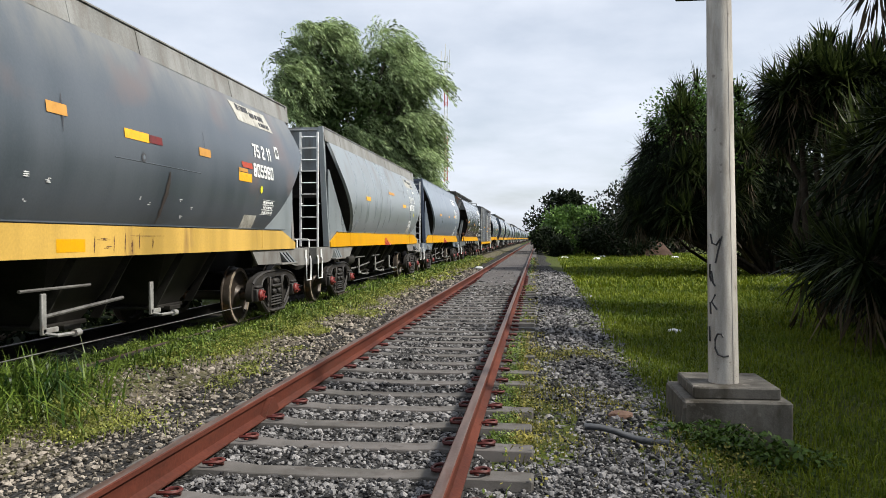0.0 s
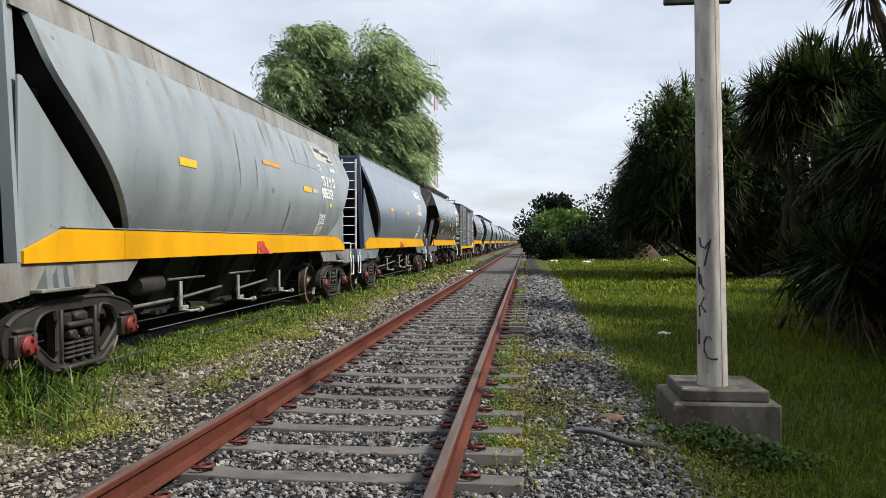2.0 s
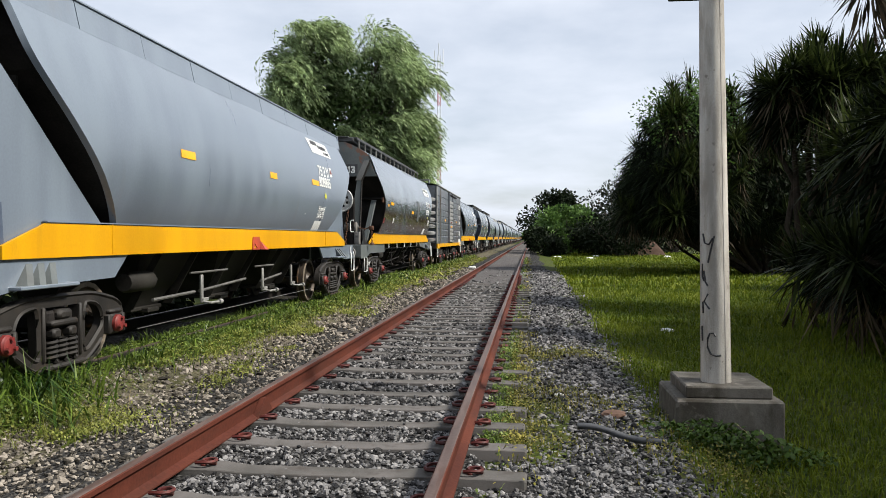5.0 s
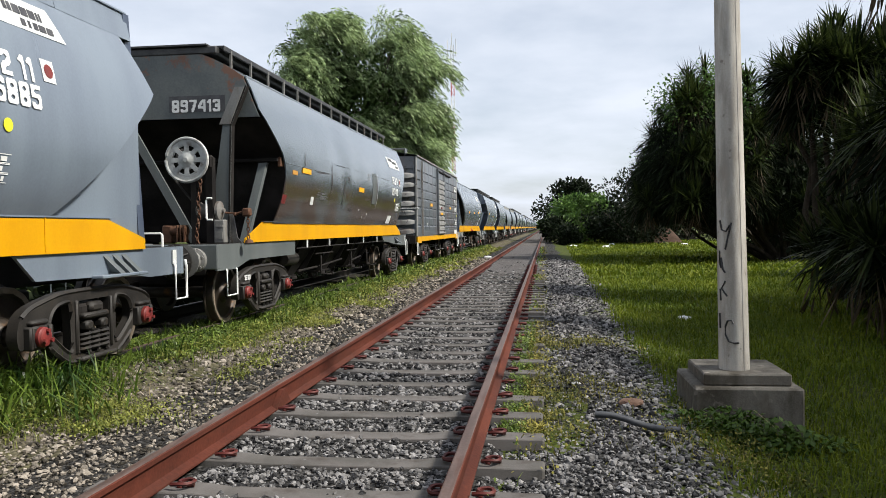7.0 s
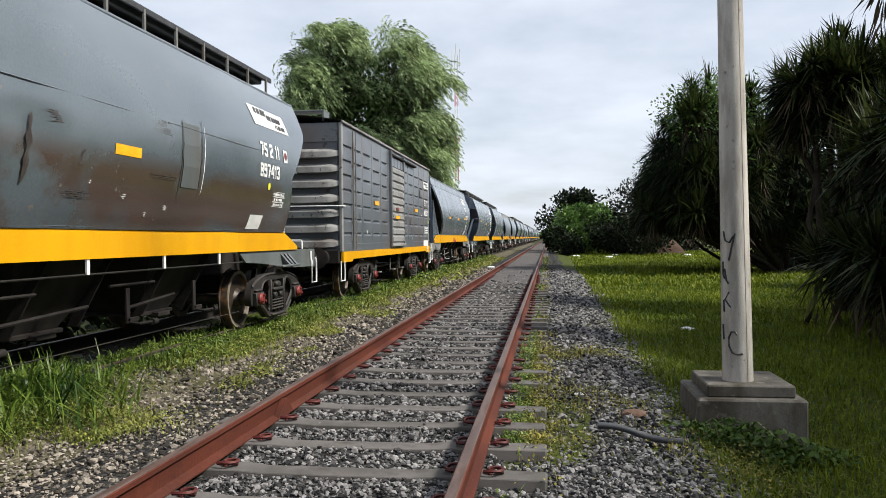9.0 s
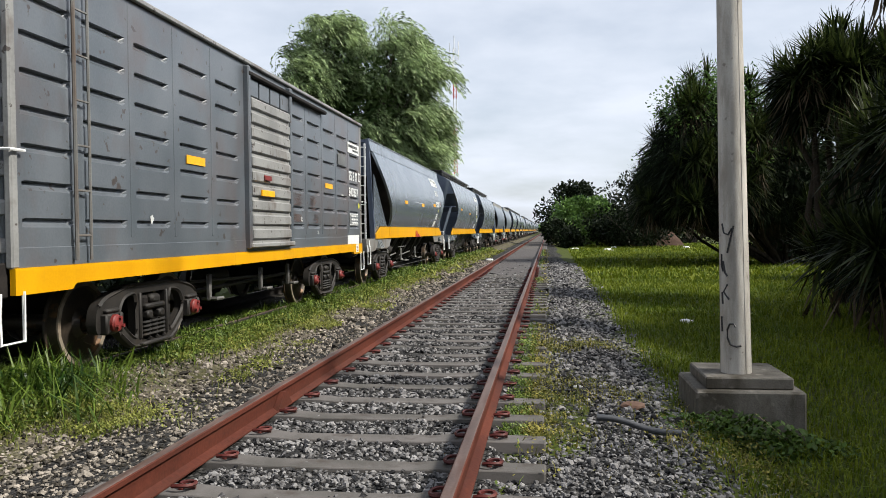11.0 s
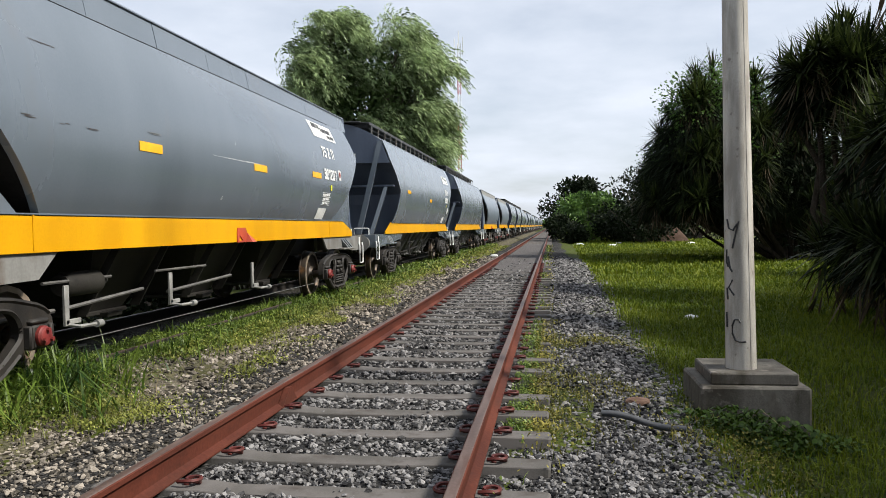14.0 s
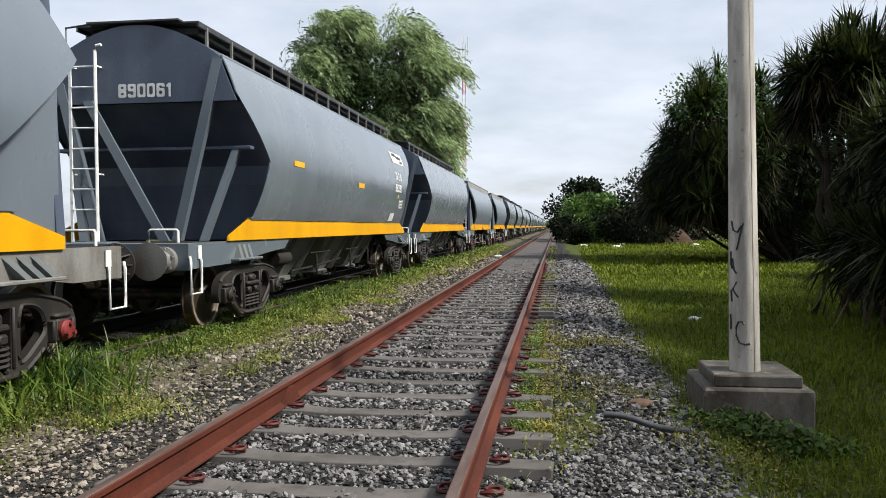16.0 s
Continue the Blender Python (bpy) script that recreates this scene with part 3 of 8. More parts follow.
def build_track(x0, y0, y1, parent, base, mat="rail"):
    prof = rail_profile()
    for side in (-1, 1):
        x = x0 + side * GAUGE / 2 - (0.028 if side < 0 else 0)
        cuts = [y0, 20, 60, y1]
        n = len(prof)
        v = [(x + px, y, base + pz) for y in cuts for px, pz in prof]
        f = [(i * n + k, i * n + (k + 1) % n, (i + 1) * n + (k + 1) % n, (i + 1) * n + k) for i in range(len(cuts) - 1) for k in range(n)]
        rail = part("rail", Shape().add(v, f), M[mat], parent, "long rusty steel rail", smooth=30)
        v = [(x + px, y, base + 0.1885 + dz) for y in cuts for px, dz in ((-0.031, -0.0025), (-0.024, 0.0), (0.024, 0.0), (0.031, -0.0025))]
        f = [(i * 4 + k, i * 4 + k + 1, i * 4 + k + 5, i * 4 + k + 4) for i in range(len(cuts) - 1) for k in range(3)]
        part("running_surface", Shape().add(v, f), M["railtop"], rail, "worn brown-grey running surface")


def sleeper_mesh():
    """A concrete sleeper: thicker under the rails, a little thinner in the middle, with crisp edges and sloped sides."""
    rows = []
    for x, top, half in ((-1.345, -0.008, 0.092), (-1.33, 0.0, 0.100), (-1.05, 0.004, 0.102), (-0.66, 0.004, 0.102), (-0.50, -0.010, 0.096),
                         (0.50, -0.010, 0.096), (0.66, 0.004, 0.102), (1.05, 0.004, 0.102), (1.33, 0.0, 0.100), (1.345, -0.008, 0.092)):
        rows.append([(x, -half - 0.035, -0.2), (x, -half, top - 0.006), (x, -half + 0.006, top), (x, half - 0.006, top), (x, half, top - 0.006), (x, half + 0.035, -0.2)])
    sh = Shape().grid(rows)
    sh.f += [tuple(range(6)), tuple(range(len(sh.v) - 6, len(sh.v)))]
    return sh.mesh("sleeper")


def clip_mesh():
    """A bent spring clip that holds the rail's foot: a low loop of round bar."""
    loop = [Vector(q) for q in ((0.012, -0.050, 0.034), (0.055, -0.062, 0.042), (0.105, -0.056, 0.040), (0.128, -0.010, 0.036), (0.118, 0.040, 0.034),
                                (0.075, 0.056, 0.032), (0.038, 0.034, 0.030), (0.042, 0.0, 0.028), (0.080, -0.006, 0.024), (0.135, 0.0, 0.020))]
    path = []
    for i in range(len(loop) - 1):
        a, b, c, d = loop[max(i - 1, 0)], loop[i], loop[i + 1], loop[min(i + 2, len(loop) - 1)]
        for j in range(2):
            t = j / 2
            path.append(tuple(0.5 * (2 * b + (c - a) * t + (2 * a - 5 * b + 4 * c - d) * t * t + (3 * b - a - 3 * c + d) * t ** 3)))
    sh = Shape().tube(path + [tuple(loop[-1])], 0.0125, 5)
    sh.box((0.05, 0.0, 0.010), (0.03, 0.05, 0.020), 0.005)
    return sh.mesh("rail_clip", smooth=50)


def build_tracks():
    track = tagged(new("railway_track"), "empty rust-red rails on concrete sleepers in grey ballast", "railway track", kind="structure")
    build_track(-0.006, -12, 520, track, -0.018)
    sleeper, clip = sleeper_mesh(), clip_mesh()
    rng = random.Random(4)
    for k in range(-24, 42):
        y = FIRST + PITCH * k
        m = pose(rng.uniform(-0.015, 0.015), y, -0.026 + rng.uniform(-0.006, 0.004), 0, 0, rng.uniform(-0.5, 0.5))
        s = part("sleeper", sleeper, M["concrete"], track, at=m)
        for side in (-1, 1):
            for out in (-1, 1):
                part("rail_clip", clip, M["clip"], s, at=pose(side * GAUGE / 2 + out * 0.055, rng.uniform(-0.01, 0.01), 0, 0, 0, 0 if out > 0 else 180))
    far = Shape()
    for k in range(88, 300):
        far.box((0, FIRST + PITCH * k, -0.11), (2.69, 0.20, 0.18), 0.012)
    tagged(part("far_sleepers", far, M["concrete"], track), kind="stuff")
    # a wedge-shaped brace against the left rail's web
    part("rail_brace", Shape().plate([(6.36, -0.01), (6.74, -0.01), (6.60, 0.12), (6.54, 0.12)], -GAUGE / 2 - 0.02, -GAUGE / 2 + 0.03, "x"), M["rail"], track)
    other = tagged(new("railway_track"), "track under the freight train, half hidden in weeds", "railway track", kind="structure")
    build_track(TRAIN_X, -12, 520, other, -0.018, "cast")
    for k in range(0, 60):
        part("sleeper", sleeper, M["concrete"], other, at=pose(TRAIN_X, 3.9 + PITCH * k, -0.03))


build_tracks()


# ---------------------------------------------------------------- the train
def travel(t):
    """How far the train has rolled towards the camera after t seconds."""
    return 4.895 * t + 0.0074 * t * t


WHEEL_R, BASE = 0.43, 1.77     # wheel radius, distance of a bogie's axles


def side_a(z):
    d = z - 2.12
    return 1.46 - (0.408 if d < 0 else 0.2016) * d * d


def side_b(z):
    d = z - 2.35
    return 1.51 - (0.254 if d < 0 else 0.208) * d * d


def mirrored(pts):
    return [(-a, b) for a, b in pts[::-1]]


def wheelset_shape():
    sh = Shape()
    for s in (-1, 1):
        prof = [(0.0, 0.07), (0.085, 0.085), (0.09, 0.11), (0.035, 0.16), (0.02, 0.30), (0.03, 0.355), (0.062, 0.375), (0.066, 0.425), (0.05, WHEEL_R - 0.002),
                (-0.045, WHEEL_R + 0.004), (-0.056, WHEEL_R + 0.028), (-0.075, WHEEL_R + 0.026), (-0.078, 0.375), (-0.03, 0.355), (-0.03, 0.16), (-0.085, 0.11), (-0.085, 0.07)]
        sh.lathe([(s * a, r) for a, r in prof], 18, "x", (s * GAUGE / 2, 0, 0))
    sh.lathe([(-1.24, 0.0), (-1.24, 0.062), (-0.95, 0.075), (0.95, 0.075), (1.24, 0.062), (1.24, 0.0)], 14)
    return sh.mesh("wheelset", smooth=35)



def eased(loop, times=2):
    """A closed outline with its corners cut, again and again."""
    for _ in range(times):
        loop = [q for (ax, az), (bx, bz) in zip(loop, loop[1:] + loop[:1]) for q in ((0.75 * ax + 0.25 * bx, 0.75 * az + 0.25 * bz), (0.25 * ax + 0.75 * bx, 0.25 * az + 0.75 * bz))]
    return loop


def side_frame_shape():
    """A cast frame: arched top chord, slanting lower chords, rounded windows with rolled edges, a jaw over each axle."""
    h = BASE / 2
    right = [(0.34, 0.105), (0.44, 0.125), (0.66, 0.265), (h - 0.16, 0.325), (h - 0.145, 0.42), (h - 0.07, 0.53), (h + 0.07, 0.53), (h + 0.145, 0.42), (h + 0.16, 0.335), (h + 0.225, 0.345), (h + 0.25, 0.46),
             (h + 0.21, 0.60), (h + 0.08, 0.685), (h - 0.14, 0.735), (0.54, 0.775), (0.30, 0.785)]
    outer = eased(right + mirrored(right), 1)
    window = eased([(0.345, 0.225), (0.42, 0.215), (0.60, 0.35), (0.70, 0.43), (0.70, 0.54), (0.62, 0.655), (0.46, 0.69), (0.365, 0.68)], 2)
    mid = [(-0.255, 0.175), (0.255, 0.175), (0.265, 0.68), (-0.265, 0.68)]
    sh = Shape().plate(outer, -0.05, 0.05, "x", [window, mirrored(window), mid])
    for loop in (window, mirrored(window)):
        sh.tube([(0.045, a, b) for a, b in loop + loop[:1]], 0.022, 4)
    arch = [(a, b - 0.012) for a, b in outer if b > 0.575]
    sh.tube([(0.045, a, b) for a, b in sorted(arch)], 0.024, 4)
    low = [(a, b + 0.016) for a, b in outer if b < 0.30 and abs(a) < 0.72]
    sh.tube([(0.045, a, b) for a, b in sorted(low)], 0.022, 4)
    # bolster end in the middle, the spring seat below
    sh.box((0.01, 0, 0.140), (0.20, 0.62, 0.05), 0.018)
    sh.box((0.03, 0, 0.53), (0.13, 0.42, 0.06), 0.02).box((0.04, 0, 0.605), (0.11, 0.20, 0.10), 0.03).box((0.045, 0.13, 0.44), (0.10, 0.12, 0.09), 0.02).box((0.045, -0.13, 0.44), (0.10, 0.12, 0.09), 0.02)
    for s in (-1, 1):
        sh.box((0.01, s * 0.292, 0.44), (0.13, 0.045, 0.50), 0.014)
        sh.box((0.03, s * h, 0.555), (0.15, 0.24, 0.05), 0.02)
        sh.box((0.035, s * (h - 0.135), 0.43), (0.16, 0.05, 0.20), 0.015).box((0.035, s * (h + 0.135), 0.43), (0.16, 0.05, 0.20), 0.015)
        sh.box((0.05, s * h, 0.43), (0.10, 0.24, 0.22), 0.03)
    return sh.mesh("side_frame", smooth=40)


def spring_shape():
    """Three helical springs side by side in the side frame's opening."""
    sh = Shape()
    for y in (-0.155, 0.0, 0.155):
        pts = [(0.02 + 0.07 * math.cos(a), y + 0.07 * math.sin(a), 0.185 + 0.20 * a / (2 * math.pi * 4.5)) for a in (2 * math.pi * i / 7 for i in range(32))]
        sh.tube(pts, 0.019, 4)
    return sh.mesh("spring", smooth=60)


def cap_shape():
    sh = Shape().lathe([(0.0, 0.0), (0.0, 0.088), (0.04, 0.088), (0.05, 0.080), (0.06, 0.076), (0.068, 0.060), (0.068, 0.0)], 18)
    for k in range(3):
        a = math.pi / 2 + 2 * math.pi * k / 3
        sh.lathe([(0.068, 0.0), (0.068, 0.02), (0.090, 0.02), (0.090, 0.0)], 6, "x", (0, 0.055 * math.cos(a), 0.055 * math.sin(a)))
    return sh.mesh("axle_cap", smooth=30)


def bolster_shape():
    sh = Shape().box((0, 0, 0.56), (2.42, 0.42, 0.18), 0.03).box((0, 0, 0.68), (0.8, 0.5, 0.14), 0.03)
    for s in (-1, 1):
        sh.box((s * 0.66, 0.42, 0.43), (0.10, 0.09, 0.26), 0.02).box((s * 0.66, -0.42, 0.43), (0.10, 0.09, 0.26), 0.02)   # brake blocks
    sh.tube([(-0.8, 0.34, 0.42), (0.8, 0.34, 0.42)], 0.035, 6).tube([(-0.8, -0.34, 0.42), (0.8, -0.34, 0.42)], 0.035, 6)
    return sh.mesh("bogie", smooth=30)


SPIN = []    # every rolling wheelset near the camera


def bogie(parent, y, cap_mat, spin, mark=None):
    b = part("bogie", kept("bolster", bolster_shape), M["under"], parent, "grimy cast-steel bogie with coil springs", at=pose(0, y, 0))
    for s in (-1, 1):
        turn = 0 if s > 0 else 180
        part("side_frame", kept("frame", side_frame_shape), M["cast"], b, at=pose(s * 1.17, 0, 0, 0, 0, turn))
        part("spring", kept("spring", spring_shape), M["cast"], b, at=pose(s * 1.17, 0, 0, 0, 0, turn))
        for e in (-1, 1):
            part("axle_cap", kept("cap", cap_shape), cap_mat, b, "red-painted axle end cap" if cap_mat == M["red"] else "grimy axle end cap", at=pose(s * 1.26, e * BASE / 2, WHEEL_R, 0, 0, turn))
    if mark:
        for v, f in lettering(mark, 0.075):
            part("digit", Shape().add([(1.238, -BASE / 2 + 0.12 + a, 0.635 + c) for a, c in v], f).mesh("digit", fix=False), M["white"], b, "white painted digit")
    for e in (-1, 1):
        w = part("wheelset", kept("wheelset", wheelset_shape), M["wheel"], b, at=pose(0, e * BASE / 2, WHEEL_R))
        me = w.data
        if len(me.materials) < 2:
            me.materials.append(M["rim"])
            for q in me.polygons:
                if 0.368 < math.hypot(q.center.y, q.center.z) < 0.432 and abs(q.center.x) > GAUGE / 2 + 0.02:
                    q.material_index = 1
        if spin:
            SPIN.append((w, e * BASE / 2))


def coupler_shape():
    sh = Shape().tube([(0, 0, 0), (0, -0.30, 0)], 0.075, 8)
    sh.plate([(-0.13, -0.62), (0.02, -0.62), (0.05, -0.50), (0.13, -0.56), (0.16, -0.46), (0.12, -0.30), (-0.13, -0.30)], -0.14, 0.14, "z")
    return sh.mesh("coupler", smooth=30)


def buffer_shape():
    sh = Shape().lathe([(0.0, 0.0), (0.0, 0.16), (-0.08, 0.16), (-0.09, 0.115), (-0.26, 0.105), (-0.27, 0.085), (-0.36, 0.085), (-0.37, 0.215), (-0.395, 0.22), (-0.405, 0.0)], 20, "y")
    for k in range(6):
        sh.lathe([(-0.08, 0), (-0.08, 0.02), (-0.11, 0.02), (-0.11, 0)], 6, "y", (0.132 * math.cos(1.047 * k + 0.3), 0, 0.132 * math.sin(1.047 * k + 0.3)))
    return sh.mesh("buffer", smooth=30)


def ribbed_buffer_shape():
    """A buffer whose shank flares to its head between radial fins."""
    sh = Shape().lathe([(0.0, 0.0), (0.0, 0.15), (-0.05, 0.15), (-0.06, 0.10), (-0.30, 0.09), (-0.37, 0.19), (-0.38, 0.225), (-0.405, 0.225), (-0.415, 0.0)], 24, "y")
    for k in range(12):
        c, q = math.cos(2 * math.pi * k / 12), math.sin(2 * math.pi * k / 12)
        v = [(c * r + q * w, y, q * r - c * w) for w in (-0.008, 0.008) for y, r in ((-0.10, 0.09), (-0.36, 0.09), (-0.37, 0.215), (-0.12, 0.115))]
        sh.add(v, [(0, 1, 2, 3), (4, 5, 6, 7), (2, 3, 7, 6)])
    return sh.mesh("buffer", smooth=30)


def hoop(sh, pts, r=0.014):
    return sh.tube(pts, r, 6)


def platform(parent, end, y_in, y_out, back, mat, straight=False, brake=False):
    """The end of the underframe: side plates, head beam, deck, steps, rails, buffers. end: -1 leading, 1 trailing."""
    if brake:
        prof = [(back, 1.135), (back, 0.895), (y_in - 0.18, 0.892), (y_in + 0.32, 0.785), (y_out, 0.785), (y_out, 1.135)]
    elif straight:
        prof = [(back, 1.135), (back + 0.26, 0.98), (back + 0.9, 0.95), (y_in - 0.3, 0.84), (y_out, 0.82), (y_out, 1.135)]
    else:
        prof = [(back, 1.135), (back + 0.28, 0.90), (y_in - 0.25, 0.87), (y_in + 0.15, 0.82), (y_out, 0.82), (y_out, 1.135)]
    prof = [(end * a, b) for a, b in prof]
    for s in (-1, 1):
        part("side_plate", Shape().plate(prof, s * 1.215, s * 1.245, "x"), mat, parent)
        # the bracket over the bogie: slanting ribs on a foot plate
        if not brake:
            foot = part("foot_plate", Shape().box((s * 1.30, end * (y_in - 0.55), 0.885), (0.13, 0.86, 0.035), 0.008), mat, parent, "pale-edged foot plate")
            for k in range(3):
                yr = end * (y_in - 0.34 - 0.17 * k)
                rib = Shape().add([(s * 1.246, yr - end * 0.10, 1.085), (s * 1.246, yr - end * 0.01, 1.085), (s * 1.356, yr + end * 0.13, 0.902), (s * 1.356, yr + end * 0.04, 0.902),
                                   (s * 1.246, yr + end * 0.04, 0.902), (s * 1.246, yr + end * 0.13, 0.902)], [(0, 1, 2, 3), (0, 3, 4), (1, 5, 2)])
                part("rib", rib, M["grey_plate"], foot)
        st = Shape()
        yy, drop, half = (end * (y_out - 0.42), -0.09, 0.175) if brake else (end * (y_out - 0.12), 0.0, 0.14)
        hoop(st, [(s * 1.26, yy - half, 0.98 + 2 * drop), (s * 1.275, yy - half, 0.90 + 1.4 * drop), (s * 1.275, yy - half, 0.53 + drop), (s * 1.275, yy + half, 0.53 + drop), (s * 1.275, yy + half, 0.90 + 1.4 * drop), (s * 1.26, yy + half, 0.98 + 2 * drop)], 0.013 if brake else 0.016)
        part("stirrup_step", st, M["rung"], parent, "pale hanging stirrup step", smooth=40)
        if not brake:
            ha = Shape()
            hoop(ha, [(s * 1.05, yy, 1.13), (s * 1.05, yy, 1.27), (s * 1.03, yy, 1.29), (s * 0.70, yy, 1.29), (s * 0.68, yy, 1.27), (s * 0.68, yy, 1.13)], 0.016)
            part("grab_rail", ha, M["rung"], parent, smooth=40)
        part("buffer", kept(("buffer", end), buffer_shape if end < 0 else ribbed_buffer_shape), M["steel"] if end < 0 else M["cast"], parent, "round buffer with a ribbed cone" if end > 0 else "grey cylindrical buffer", at=pose(s * 0.95, end * y_out, 0.93, 0, 0, 0 if end < 0 else 180))
    if not brake:
        part("tie_plate", Shape().box((1.258, end * (y_out - 0.25), 1.02), (0.012, 0.09, 0.16)), M["white"], parent, "small white notice plate")
    sh = Shape().box((0, end * (y_out - 0.04), 0.97), (2.5, 0.10, 0.33), 0.012).box((0, end * (y_out - 0.10), 0.97), (0.5, 0.28, 0.36), 0.02)
    part("head_beam", sh, mat, parent)
    part("deck", Shape().box((0, end * (y_in + y_out) / 2, 1.125), (2.40, y_out - y_in - 0.02, 0.02)), M["under"], parent)
    part("coupler", kept("coupler", coupler_shape), M["cast"], parent, at=pose(0, end * y_out, 0.93, 0, 0, 0 if end < 0 else 180))


def ladder(parent, x0, x1, y, z0, z1, rungs, mat, arch=False):
    """Two stiles with their brackets and separate round rungs."""
    lad = None
    for x in (x0, x1):
        if arch and x == x1:
            sh = Shape().tube([(x, y, z0), (x, y, z1 + 0.1), (x + 0.02, y, z1 + 0.16), (x + 0.09, y, z1 + 0.17)], 0.022, 6)
        else:
            sh = Shape().box((x, y, (z0 + z1) / 2), (0.045, 0.02, z1 - z0), 0.005)
        for z in (z0 + 0.9, z1 - 0.1):
            sh.box((x, y + 0.07 * (1 if y < 0 else -1), z), (0.03, 0.15, 0.02))
        if lad is None:
            lad = part("ladder", sh, mat, parent, "pale steel ladder", smooth=30)
        else:
            part("stile", sh, mat, lad, smooth=30)
    bar = kept(("rung", round(x1 - x0, 3)), lambda: Shape().tube([(0, 0, 0), (x1 - x0, 0, 0)], 0.012, 6).mesh("rung", smooth=30))
    for k in range(rungs):
        part("rung", bar, mat, lad, at=pose(x0, y, z0 + (z1 - z0) * (k + 0.6) / rungs))


def underworks(parent, half, mat, chute_mat=None, levers=(-1.55, 0.95, 2.55)):
    """Centre sill, discharge hoppers, brake rods and levers below the body."""
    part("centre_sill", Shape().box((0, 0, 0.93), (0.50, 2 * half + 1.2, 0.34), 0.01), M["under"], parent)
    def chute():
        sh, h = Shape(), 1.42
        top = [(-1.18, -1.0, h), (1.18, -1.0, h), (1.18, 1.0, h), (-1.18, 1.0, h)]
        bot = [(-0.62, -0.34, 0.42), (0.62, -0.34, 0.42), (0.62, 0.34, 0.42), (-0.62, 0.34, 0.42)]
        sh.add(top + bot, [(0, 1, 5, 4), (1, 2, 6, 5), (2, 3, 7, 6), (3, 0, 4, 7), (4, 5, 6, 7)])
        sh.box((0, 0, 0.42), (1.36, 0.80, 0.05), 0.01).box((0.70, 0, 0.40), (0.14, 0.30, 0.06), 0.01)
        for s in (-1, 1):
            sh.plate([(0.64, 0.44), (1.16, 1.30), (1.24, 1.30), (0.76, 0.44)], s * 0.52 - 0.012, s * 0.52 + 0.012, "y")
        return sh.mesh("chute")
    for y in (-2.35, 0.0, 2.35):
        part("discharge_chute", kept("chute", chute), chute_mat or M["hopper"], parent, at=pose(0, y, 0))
    for ya, yb in zip(levers, levers[1:]):
        part("brake_rod", Shape().tube([(1.0, ya + 0.05, 0.58), (1.0, ya + 0.74 * (yb - ya), 0.66)], 0.020, 6), mat, parent, "pale brake rod", smooth=40)
        part("brake_rod", Shape().tube([(1.03, ya - 0.30, 0.84), (1.03, ya + 0.40 * (yb - ya), 0.84)], 0.016, 6), mat, parent, "pale brake rod", smooth=40)
    part("brake_rod", Shape().tube([(1.0, levers[0] - 1.3, 0.56), (1.0, levers[0] - 0.1, 0.58)], 0.022, 6), mat, parent, "pale brake rod", smooth=40)
    for y in levers:
        sh = Shape().box((1.06, y, 0.615), (0.03, 0.07, 0.38), 0.006).box((1.06, y + 0.10, 0.46), (0.03, 0.24, 0.05), 0.006).tube([(1.06, y + 0.02, 0.44), (1.16, y + 0.06, 0.42), (1.20, y + 0.30, 0.42)], 0.018, 6)
        sh.lathe([(0, 0), (0, 0.036), (0.09, 0.036), (0.09, 0)], 10, "y", (1.20, y + 0.26, 0.42))
        part("lever", sh, M["rung_dull"] if mat == M["rod"] else mat, parent, "pale hanging lever", smooth=40)
    part("brake_cylinder", Shape().lathe([(-0.35, 0), (-0.35, 0.10), (-0.30, 0.12), (0.22, 0.12), (0.28, 0.07), (0.42, 0.03), (0.42, 0)], 14, "y", (0.95, -half + 2.9, 0.80)), M["hopper"], parent, smooth=40)
    part("air_pipe", Shape().tube([(1.19, -half + 2.4, 0.30), (1.19, half - 2.4, 0.30)], 0.006, 5), M["rod"] if mat == M["rod"] else M["hopper"], parent)


def sheet(side, y, z):
    """How far out the uneven steel sheet lies."""
    if side is side_b:
        return side(z) + 1.3 * wave(y, z, 4)
    return side(z) + wave(y, z, 1)


